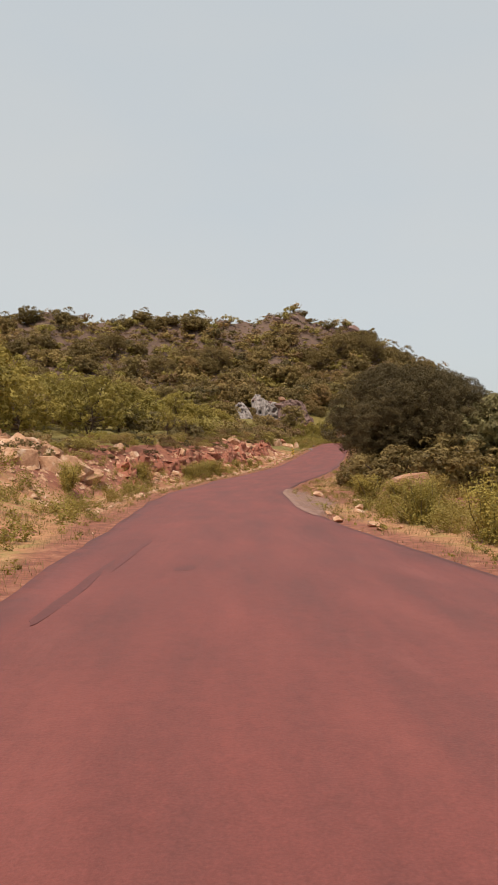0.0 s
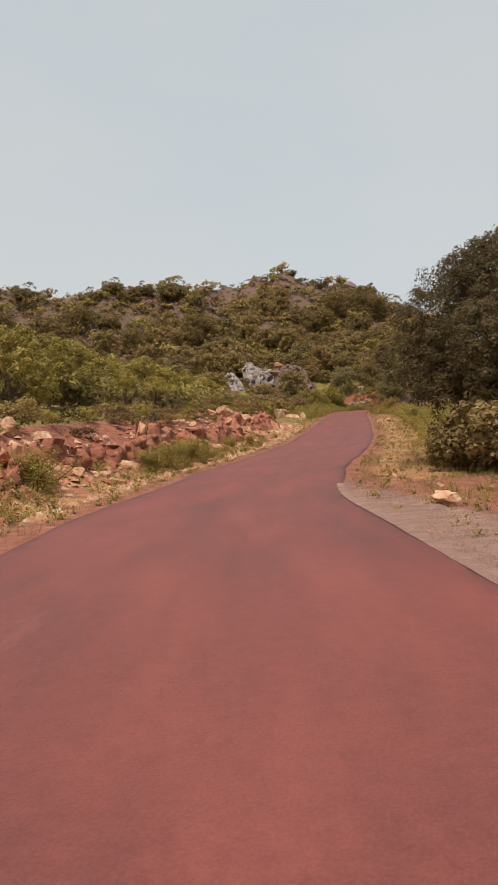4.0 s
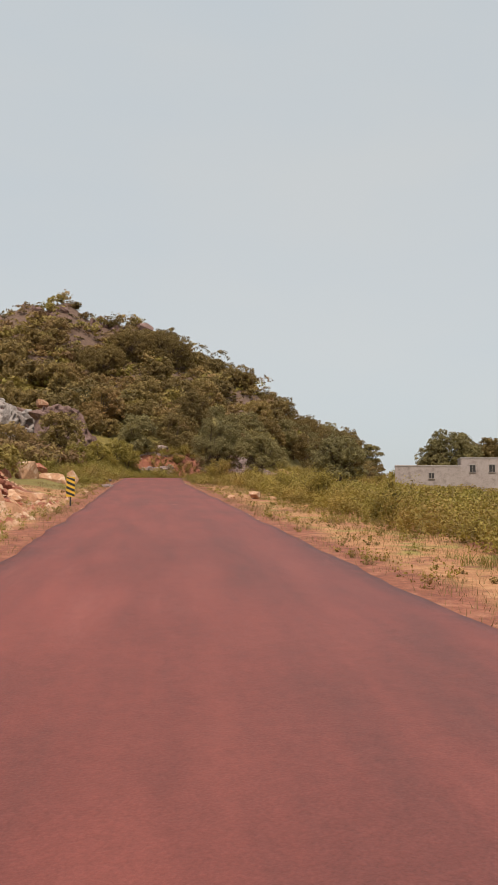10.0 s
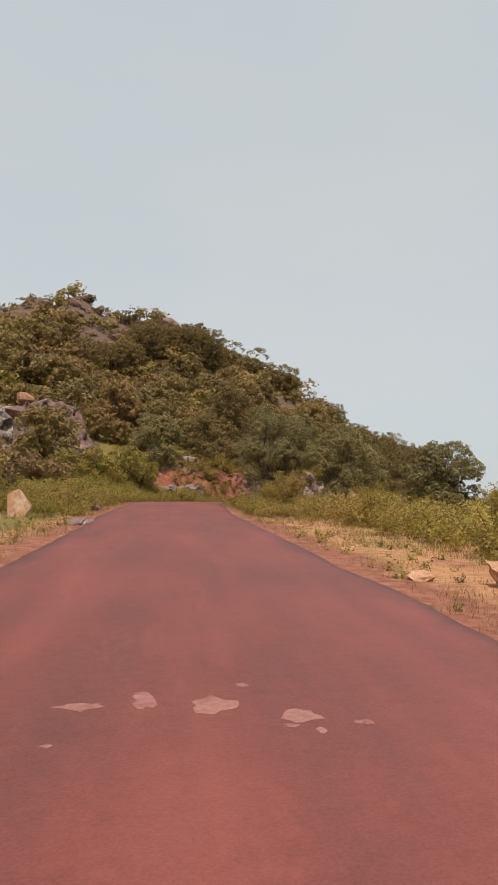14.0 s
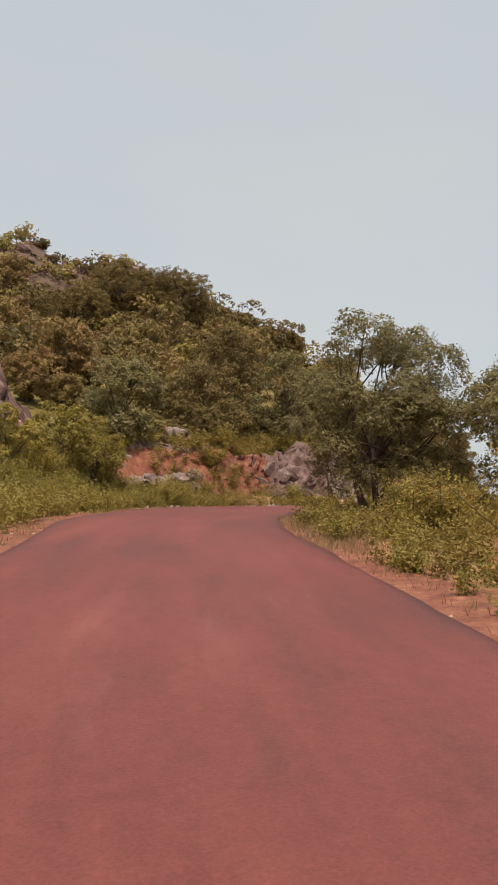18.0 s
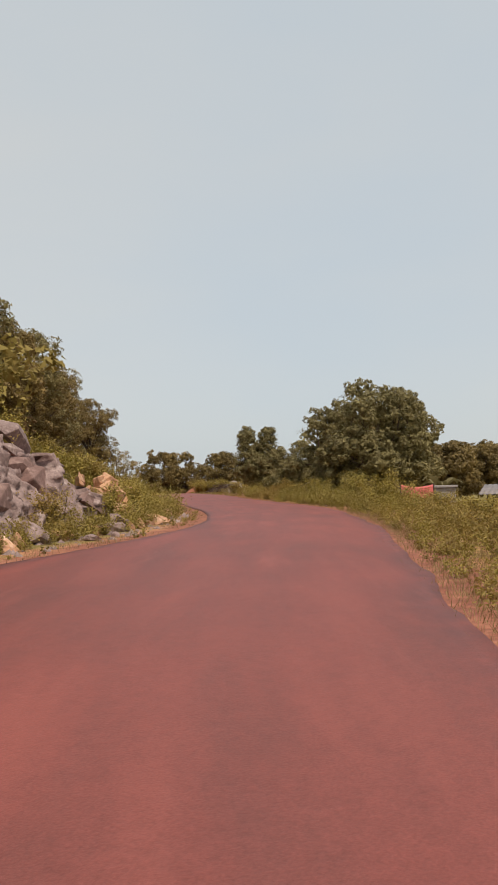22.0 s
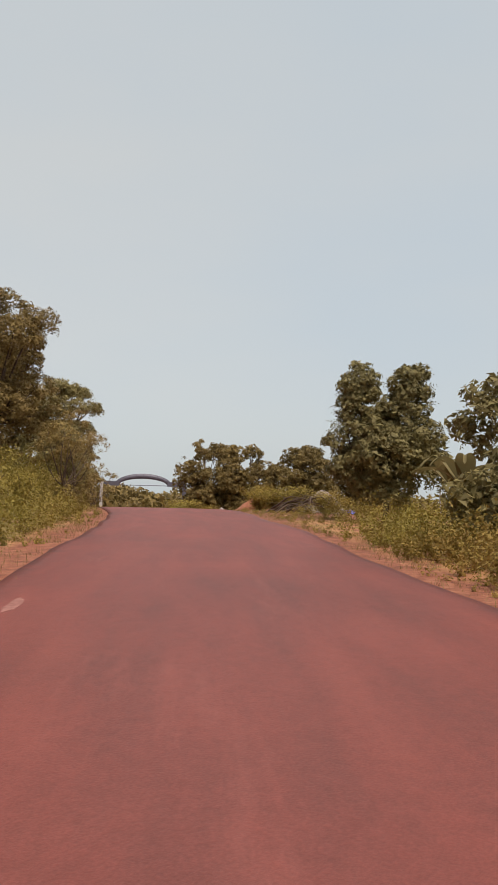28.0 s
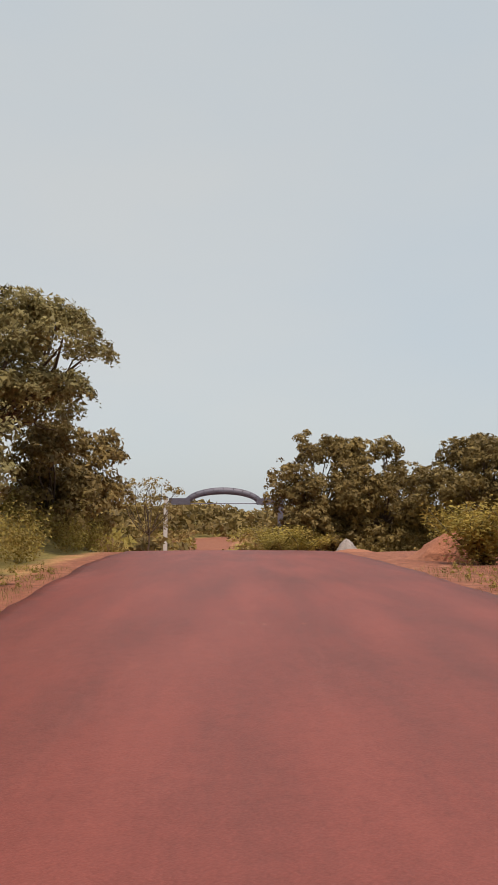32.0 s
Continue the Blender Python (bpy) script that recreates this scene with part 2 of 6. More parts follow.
def foliage(name, dark, mid, light, through=0.32, dry=None):
    """Leaves: each one its own shade, broad patches over the plant, light that shines through."""
    m, nt, bsdf, out = graph(name)
    geo = nt.nodes.new("ShaderNodeNewGeometry")
    col = ramp(nt, geo.outputs["Random Per Island"], [(0.0, dark), (0.5, mid), (1.0, light)])
    patch = noisy(nt, 0.35, 3, 0.6)
    col = mixed(nt, 0.5, col, ramp(nt, patch, [(0.3, tuple(c * 0.75 for c in mid)), (0.55, mid), (0.75, light)]))
    if dry:
        far = ramp(nt, noisy(nt, 0.13, 3, 0.6), [(0.47, (0, 0, 0)), (0.68, (1, 1, 1))])
        col = mixed(nt, mixed(nt, 0.6, (0.0, 0.0, 0.0), far), col, dry)
    rnd = nt.nodes.new("ShaderNodeObjectInfo").outputs["Random"]
    col = mixed(nt, 0.5, col, ramp(nt, rnd, [(0, (0.8, 0.82, 0.8)), (1, (1.2, 1.15, 1.05))]), "MULTIPLY")
    # each plant's own shade: dry, light or deep
    tone = nt.nodes.new("ShaderNodeVertexColor")
    tone.layer_name = "tone"
    own = node(nt, "ShaderNodeSeparateColor", {"Color": tone.outputs["Color"]})
    col = mixed(nt, own.outputs["Red"], col, (0.2, 0.11, 0.06))
    col = mixed(nt, own.outputs["Green"], col, (0.3, 0.25, 0.05))
    col = mixed(nt, own.outputs["Blue"], col, (0.05, 0.045, 0.02))
    nt.links.new(col, bsdf.inputs["Base Color"])
    bsdf.inputs["Roughness"].default_value = 0.6
    bsdf.inputs["Specular IOR Level"].default_value = 0.25
    tr = nt.nodes.new("ShaderNodeBsdfTranslucent")
    nt.links.new(col, tr.inputs["Color"])
    mx = nt.nodes.new("ShaderNodeMixShader")
    mx.inputs["Fac"].default_value = through
    nt.links.new(bsdf.outputs["BSDF"], mx.inputs[1])
    nt.links.new(tr.outputs["BSDF"], mx.inputs[2])
    nt.links.new(mx.outputs["Shader"], out.inputs["Surface"])
    return m


def asphalt_material():
    """Dusty tarmac, its base colour reddened by a windscreen reflection: darker fresh edges, dust streaks along the
    way, stone grain.
    """
    m, nt, bsdf, out = graph("dusty_tarmac_red_veil")
    uv = nt.nodes.new("ShaderNodeUVMap")
    sep = node(nt, "ShaderNodeSeparateXYZ", {"Vector": uv.outputs["UV"]})
    stretch = node(nt, "ShaderNodeMapping", {"Vector": uv.outputs["UV"]})
    stretch.inputs["Scale"].default_value = (1.0, 0.16, 1)
    streak = noisy(nt, 1.3, 5, 0.62, stretch.outputs["Vector"])
    cloud = noisy(nt, 0.22, 5, 0.6)
    grain, stones = noisy(nt, 60, 3, 0.7), noisy(nt, 9, 5, 0.7)
    base = ramp(nt, streak, [(0.36, (0.1, 0.026, 0.022)), (0.5, (0.19, 0.039, 0.03)), (0.66, (0.31, 0.07, 0.052))])
    base = mixed(nt, 0.4, base, ramp(nt, cloud, [(0.38, (0.1, 0.026, 0.022)), (0.62, (0.26, 0.052, 0.04))]))
    base = mixed(nt, 0.3, base, ramp(nt, stones, [(0.3, (0.11, 0.036, 0.031)), (0.7, (0.28, 0.085, 0.07))]))
    base = mixed(nt, 0.25, base, ramp(nt, grain, [(0.3, (0.07, 0.028, 0.024)), (0.72, (0.34, 0.12, 0.1))]))
    # the second map runs from 0 to 1 across the tarmac
    side = node(nt, "ShaderNodeUVMap")
    side.uv_map = "across"
    sx = node(nt, "ShaderNodeSeparateXYZ", {"Vector": side.outputs["UV"]})
    edge = ramp(nt, sx.outputs["X"], [(0.0, (1, 1, 1)), (0.03, (0.75, 0.75, 0.75)), (0.08, (0, 0, 0)), (0.93, (0, 0, 0)), (0.975, (0.75, 0.75, 0.75)), (1.0, (1, 1, 1))])
    base = mixed(nt, mixed(nt, 1.0, edge, ramp(nt, noisy(nt, 1.7, 5, 0.7), [(0.35, (0.1, 0.1, 0.1)), (0.65, (0.75, 0.75, 0.75))]), "MULTIPLY"), base, (0.08, 0.034, 0.035))
    dust = ramp(nt, noisy(nt, 0.9, 6, 0.72, stretch.outputs["Vector"]), [(0.58, (0, 0, 0)), (0.78, (0.5, 0.5, 0.5))])
    base = mixed(nt, dust, base, (0.36, 0.12, 0.1))
    nt.links.new(base, bsdf.inputs["Base Color"])
    bsdf.inputs["Roughness"].default_value = 0.58
    bsdf.inputs["Specular IOR Level"].default_value = 0.3
    b = node(nt, "ShaderNodeBump", {"Height": mixed(nt, 0.6, stones, grain)}, Strength=0.35, Distance=0.012)
    nt.links.new(b.outputs["Normal"], bsdf.inputs["Normal"])
    return m


def ground_material():
    """Earth by what lies where: red laterite, dry straw-coloured verge, green turf, bare stony hill."""
    m, nt, bsdf, out = graph("earth")
    zone = nt.nodes.new("ShaderNodeVertexColor")
    zone.layer_name = "cover"
    sep = node(nt, "ShaderNodeSeparateColor", {"Color": zone.outputs["Color"]})
    broad, mid, fine = noisy(nt, 0.12, 5, 0.6), noisy(nt, 0.9, 6, 0.7), noisy(nt, 11, 5, 0.75)
    def blot(fac, lo, hi):
        return ramp(nt, fac, [(lo, (0, 0, 0)), (hi, (1, 1, 1))])
    tiny = noisy(nt, 3.2, 6, 0.75)
    red = ramp(nt, tiny, [(0.3, (0.13, 0.042, 0.026)), (0.5, (0.26, 0.088, 0.05)), (0.72, (0.42, 0.19, 0.11))])
    straw = ramp(nt, tiny, [(0.28, (0.22, 0.092, 0.042)), (0.48, (0.41, 0.19, 0.086)), (0.7, (0.53, 0.29, 0.145))])
    straw = mixed(nt, blot(mid, 0.5, 0.62), straw, ramp(nt, tiny, [(0.3, (0.17, 0.13, 0.03)), (0.7, (0.36, 0.27, 0.075))]))
    straw = mixed(nt, blot(noisy(nt, 0.55, 6, 0.7), 0.54, 0.66), straw, red)
    turf = ramp(nt, tiny, [(0.3, (0.11, 0.083, 0.022)), (0.55, (0.21, 0.16, 0.04)), (0.78, (0.34, 0.24, 0.08))])
    stony = ramp(nt, tiny, [(0.3, (0.075, 0.046, 0.034)), (0.5, (0.145, 0.09, 0.066)), (0.75, (0.25, 0.16, 0.12))])
    col = mixed(nt, blot(mixed(nt, 0.35, sep.outputs["Green"], mid), 0.3, 0.55), straw, turf)
    col = mixed(nt, blot(mixed(nt, 0.3, sep.outputs["Red"], mid), 0.38, 0.55), col, red)
    col = mixed(nt, blot(mixed(nt, 0.25, sep.outputs["Blue"], mid), 0.38, 0.6), col, stony)
    col = mixed(nt, 0.45, col, ramp(nt, fine, [(0.28, (0.45, 0.43, 0.42)), (0.72, (1.4, 1.35, 1.3))]), "MULTIPLY")
    nt.links.new(col, bsdf.inputs["Base Color"])
    bsdf.inputs["Roughness"].default_value = 0.95
    b = node(nt, "ShaderNodeBump", {"Height": mixed(nt, 0.5, tiny, fine)}, Strength=0.6, Distance=0.035)
    nt.links.new(b.outputs["Normal"], bsdf.inputs["Normal"])
    return m


TARMAC, EARTH = asphalt_material(), ground_material()
GRAVEL = surface("grey_gravel", (0.14, 0.075, 0.062), (0.36, 0.21, 0.165), 1.6, 34, 0.9, 1.0, 0.04, spot=(0.4, 0.22, 0.145))
ROCK_GREY = surface("grey_rock", (0.13, 0.08, 0.072), (0.33, 0.235, 0.215), 1.4, 9, 0.9, 0.8, 0.06, spot=(0.43, 0.33, 0.3))
ROCK_ORANGE = surface("orange_rock", (0.34, 0.155, 0.085), (0.58, 0.34, 0.2), 0.9, 8, 0.92, 0.7, 0.05, spot=(0.66, 0.49, 0.36))
ROCK_BROWN = surface("orange_brown_rock", (0.22, 0.095, 0.055), (0.46, 0.245, 0.145), 1.6, 9, 0.92, 0.9, 0.06, spot=(0.55, 0.36, 0.25))
ROCK_RED = surface("red_earth_rock", (0.2, 0.058, 0.035), (0.42, 0.15, 0.09), 1.2, 10, 0.95, 0.8, 0.06, spot=(0.5, 0.27, 0.17))
# ROCK_RED made darker: the recess's shade is put into the colour
ROCK_RED_SHADED = surface("shaded_red_crumbling_rock", (0.12, 0.04, 0.028), (0.3, 0.105, 0.065), 1.6, 11, 0.95, 0.9, 0.07, spot=(0.42, 0.22, 0.13))
ROCK_DARK = surface("dark_purplish_rock", (0.1, 0.056, 0.046), (0.25, 0.15, 0.13), 0.9, 9, 0.92, 0.6, 0.06, spot=(0.32, 0.21, 0.18))
ROCK_WHITE = surface("pale_quartz_rock", (0.14, 0.1, 0.09), (0.46, 0.4, 0.37), 0.6, 5, 0.88, 0.8, 0.1, spot=(0.1, 0.065, 0.055))
BARK = surface("bark", (0.05, 0.032, 0.022), (0.15, 0.1, 0.07), 4, 22, 0.95, 0.9, 0.02)
STEM = surface("green_brown_stem", (0.09, 0.07, 0.03), (0.18, 0.14, 0.06), 6, 30, 0.9, 0.3, 0.01)
# scrub and weed leaves have the windscreen's red veil mixed into their colours
LEAF_HILL = foliage("scrub_leaf", (0.15, 0.102, 0.044), (0.31, 0.22, 0.08), (0.46, 0.345, 0.13), dry=(0.34, 0.19, 0.09))
LEAF_DARK = foliage("dark_tree_leaf", (0.09, 0.062, 0.026), (0.21, 0.146, 0.055), (0.4, 0.288, 0.105))
LEAF_NEEM = foliage("neem_leaf", (0.1, 0.08, 0.038), (0.235, 0.192, 0.08), (0.42, 0.35, 0.155))
LEAF_TAMARIND = foliage("tamarind_leaf", (0.052, 0.037, 0.019), (0.115, 0.084, 0.037), (0.225, 0.165, 0.07))
LEAF_YELLOW = foliage("yellow_green_leaf", (0.165, 0.128, 0.034), (0.31, 0.24, 0.055), (0.49, 0.38, 0.1))
LEAF_WEED = foliage("weed_leaf", (0.175, 0.13, 0.03), (0.325, 0.25, 0.055), (0.5, 0.385, 0.1), dry=(0.42, 0.24, 0.085))
GRASS_DRY = foliage("dry_grass", (0.22, 0.14, 0.065), (0.32, 0.215, 0.1), (0.42, 0.305, 0.155), 0.3)
LEAF_BANANA = foliage("banana_leaf", (0.1, 0.083, 0.035), (0.19, 0.155, 0.068), (0.3, 0.25, 0.125))
GRASS_GREEN = foliage("green_grass", (0.15, 0.13, 0.03), (0.25, 0.21, 0.05), (0.36, 0.3, 0.085), 0.3)


# ---- building blocks ----
def mesh_of(name, verts, faces, material, smooth_faces=False):
    """A mesh from arrays; faces all with the same number of corners."""
    verts, faces = np.asarray(verts, np.float32), np.asarray(faces, np.int32)
    me = bpy.data.meshes.new(name)
    n, k = faces.shape
    me.vertices.add(len(verts))
    me.vertices.foreach_set("co", verts.ravel())
    me.loops.add(n * k)
    me.loops.foreach_set("vertex_index", faces.ravel())
    me.polygons.add(n)
    me.polygons.foreach_set("loop_start", np.arange(0, n * k, k, dtype=np.int32))
    me.polygons.foreach_set("loop_total", np.full(n, k, np.int32))
    if smooth_faces:
        me.polygons.foreach_set("use_smooth", np.ones(n, bool))
    me.materials.append(material)
    me.update(calc_edges=True)
    return me


def thing(name, m, label, category, group="", kind=""):
    ob = new(name)
    ob.empty_display_size = 0.3
    ob.matrix_world = m
    return tagged(ob, label, category, group, kind)


def part(name, data, parent, m=None, label=""):
    """One mesh under a thing or part; data is a mesh or a bmesh with its material."""
    if isinstance(data, tuple):
        bm, material = data
        me = bpy.data.meshes.new(name)
        bm.to_mesh(me)
        bm.free()
        me.materials.append(material)
        data = me
    ob = new(name, data)
    ob.parent = parent
    if m is not None:
        ob.matrix_basis = m
    return tagged(ob, label)


def box(sx, sy, sz, at=(0, 0, 0), bevel=0.01, turn=None):
    bm = bmesh.new()
    bmesh.ops.create_cube(bm, size=1)
    bmesh.ops.scale(bm, vec=(sx, sy, sz), verts=bm.verts)
    if bevel:
        bmesh.ops.bevel(bm, geom=bm.edges[:], offset=bevel, segments=2, affect="EDGES", profile=0.6)
    if turn is not None:
        bmesh.ops.transform(bm, matrix=turn, verts=bm.verts)
    bmesh.ops.translate(bm, vec=at, verts=bm.verts)
    return bm


def leaves(centres, facing, size, seed, droop=0.3, long=1.7, spread=0.35, three=False, loose=0.6):
    """Leaf blades at the given places that look about the way they are told, as arrays of corners and faces."""
    rng = np.random.RandomState(seed)
    n = len(centres)
    up = facing + rng.normal(size=(n, 3)) * loose
    up /= np.linalg.norm(up, axis=1)[:, None] + 1e-9
    a = rng.normal(size=(n, 3))
    a[:, 2] -= droop
    a -= up * (a * up).sum(1)[:, None]
    a /= np.linalg.norm(a, axis=1)[:, None] + 1e-9
    b = np.cross(up, a)
    s = size * rng.uniform(1 - spread, 1 + spread, (n, 1))
    if three:
        v = np.stack([centres - a * s * long / 2, centres + b * s * 0.62 + a * s * 0.3, centres - b * s * 0.5 + a * s * long / 2], 1)
        return v.reshape(-1, 3), np.arange(3 * n).reshape(-1, 3)
    lift = up * s * 0.15
    v = np.stack([centres - a * s * long / 2, centres + b * s / 2 + lift, centres + a * s * long / 2, centres - b * s / 2 + lift], 1)
    return v.reshape(-1, 3), np.arange(4 * n).reshape(-1, 4)


def cloud_of(lobes, clumps, per, tight, seed, shell=0.55, under=-0.5):
    """Leaf places in clumps that sit on the outer part of several round lobes (x, y, z, radius, flat), and the way they face."""
    rng = np.random.RandomState(seed)
    lob = np.array(lobes, float)
    w = lob[:, 3] ** 2
    k = rng.choice(len(lob), clumps, p=w / w.sum())
    d = rng.normal(size=(clumps, 3))
    d[:, 2] = np.where(d[:, 2] < under, -d[:, 2], d[:, 2])
    d /= np.linalg.norm(d, axis=1)[:, None]
    r = lob[k, 3] * (shell + (1 - shell) * rng.uniform(0, 1, clumps) ** 0.5) * rng.uniform(0.9, 1.12, clumps)
    c = lob[k, :3] + d * r[:, None] * np.c_[np.ones(clumps), np.ones(clumps), lob[k, 4]]
    out = np.repeat(c, per, 0) + rng.normal(size=(clumps * per, 3)) * tight * np.array([1, 1, 0.62])
    return out, np.repeat(d + (0, 0, 0.25), per, 0)


def tufted(lobes, tufts, per, tuft, seed, under=-0.4, stray=0.05):
    """Leaf places for a crown: round tufts sit on the lobes, leaves on the outer part of each tuft."""
    rng = np.random.RandomState(seed)
    lob = np.array(lobes, float)
    w = lob[:, 3] ** 2
    k = rng.choice(len(lob), tufts, p=w / w.sum())
    d = rng.normal(size=(tufts, 3))
    d[:, 2] = np.where(d[:, 2] < under, -d[:, 2] * 0.7, d[:, 2])
    d /= np.linalg.norm(d, axis=1)[:, None]
    big = lob[k, 3]
    c = lob[k, :3] + d * (big * rng.uniform(0.62, 1.0, tufts))[:, None] * np.c_[np.ones(tufts), np.ones(tufts), lob[k, 4]]
    rs = big * tuft * rng.uniform(0.7, 1.3, tufts)
    n = tufts * per
    e = rng.normal(size=(n, 3)) + 0.55 * np.repeat(d, per, 0) + (0, 0, 0.3)
    e /= np.linalg.norm(e, axis=1)[:, None]
    reach = np.repeat(rs, per) * (0.4 + 0.6 * rng.uniform(0, 1, n) ** 0.5) * np.where(rng.uniform(size=n) < stray, rng.uniform(1.1, 1.7, n), 1)
    p = np.repeat(c, per, 0) + e * reach[:, None] * (1, 1, 0.72)
    return p, e + (0, 0, 0.3)


def rosettes(tips, axes, fronds, reach, seed, pairs=3, droop=0.2):
    """Sprays at twig ends: fronds that spread round an axis, bend down at the tip and carry pairs of leaflets."""
    rng = np.random.RandomState(seed)
    n = len(tips) * fronds
    tip, axis = np.repeat(tips, fronds, 0), np.repeat(axes, fronds, 0)
    round_ = rng.normal(size=(n, 3))
    round_ -= axis * (round_ * axis).sum(1)[:, None]
    round_ /= np.linalg.norm(round_, axis=1)[:, None] + 1e-9
    e = rng.uniform(-0.45, 0.95, (n, 1))
    out = np.cos(e) * round_ + np.sin(e) * axis
    side = np.cross(out, axis)
    side /= np.linalg.norm(side, axis=1)[:, None] + 1e-9
    L = reach * rng.uniform(0.65, 1.2, (n, 1))
    down = np.array([0, 0, -1.0])
    rows = []
    for k in range(pairs):
        u = 0.25 + 0.75 * k / max(1, pairs - 1)
        at = tip + out * L * u + down * L * droop * u * u
        for sgn in (-1, 1):
            way = sgn * side * 0.8 + out * 0.75 + down * 0.25 + rng.normal(size=(n, 3)) * 0.15
            way /= np.linalg.norm(way, axis=1)[:, None]
            ln = L * 1.25 / pairs * (1.15 - 0.5 * u)
            flat = np.cross(np.cross(way, side * sgn + axis * 0.4), way)
            flat /= np.linalg.norm(flat, axis=1)[:, None] + 1e-9
            w = flat * ln * 0.17
            rows.append(np.stack([at, at + way * ln * 0.5 + w, at + way * ln, at + way * ln * 0.5 - w], 1))
    v = np.concatenate(rows, 0)
    tri = np.array([(0, 1, 2), (0, 2, 3)])
    return v.reshape(-1, 3), (tri[None] + (4 * np.arange(len(v)))[:, None, None]).reshape(-1, 3)


def clumps(tips, axes, per, radius, seed, leaf=0.42, loose=0.4, droop=0.3):
    """Bunches of foliage at twig ends: leaves over the upper and outer side of a ball, each looking outward."""
    rng = np.random.RandomState(seed)
    n = len(tips) * per
    e = rng.normal(size=(n, 3)) + 0.9 * np.repeat(axes, per, 0)
    e /= np.linalg.norm(e, axis=1)[:, None]
    r = np.repeat(radius * rng.uniform(0.65, 1.3, len(tips)), per)
    p = np.repeat(tips, per, 0) + e * (r * rng.uniform(0.55, 1.05, n))[:, None] * (1, 1, 0.8)
    return leaves(p, e + (0, 0, 0.15), (r * leaf)[:, None], seed + 1, droop, long=1.7, three=True, loose=loose)


def twig_ends(lobes, n, seed, under=-0.4, inner=0.3):
    """Places of sprays over the lobes of a crown and the way each points; a share sits deeper inside."""
    rng = np.random.RandomState(seed)
    lob = np.array(lobes, float)
    w = lob[:, 3] ** 2
    k = rng.choice(len(lob), n, p=w / w.sum())
    d = rng.normal(size=(n, 3))
    d /= np.linalg.norm(d, axis=1)[:, None]
    d[:, 2] = np.where(d[:, 2] < under, -d[:, 2] * 0.8, d[:, 2])
    d /= np.linalg.norm(d, axis=1)[:, None]
    far = np.where(rng.uniform(size=n) < inner, rng.uniform(0.3, 0.75, n), rng.uniform(0.82, 1.08, n))
    tips = lob[k, :3] + d * (lob[k, 3] * far)[:, None] * np.c_[np.ones(n), np.ones(n), lob[k, 4]]
    axes = d * 0.75 + (0, 0, 0.6) + rng.normal(size=(n, 3)) * 0.2
    return tips, axes / np.linalg.norm(axes, axis=1)[:, None]


def tube(points, radii, sides=7):
    pts, n = np.array(points, float), len(points)
    v, f = [], []
    for i, (p, r) in enumerate(zip(pts, radii)):
        t = pts[min(i + 1, n - 1)] - pts[max(i - 1, 0)]
        t /= np.linalg.norm(t) + 1e-9
        u = np.cross(t, (0.31, 0.95, 0.1))
        u /= np.linalg.norm(u)
        w = np.cross(t, u)
        for j in range(sides):
            g = 6.2832 * j / sides
            v.append(p + r * (math.cos(g) * u + math.sin(g) * w))
    for i in range(n - 1):
        for j in range(sides):
            f.append((i * sides + j, i * sides + (j + 1) % sides, (i + 1) * sides + (j + 1) % sides, (i + 1) * sides + j))
    return np.array(v), np.array(f)


def joined(pieces):
    vs, fs, n = [], [], 0
    for v, f in pieces:
        vs.append(v)
        fs.append(f + n)
        n += len(v)
    return np.concatenate(vs), np.concatenate(fs)


def limb(a, b, r0, r1, rng, bend=0.12, steps=5):
    a, b = np.array(a, float), np.array(b, float)
    off = rng.normal(size=3) * np.linalg.norm(b - a) * bend
    pts = [a + (b - a) * u + off * math.sin(u * 3.14) for u in np.linspace(0, 1, steps)]
    return tube(pts, np.linspace(r0, r1, steps), 8 if r0 > 0.08 else 4)


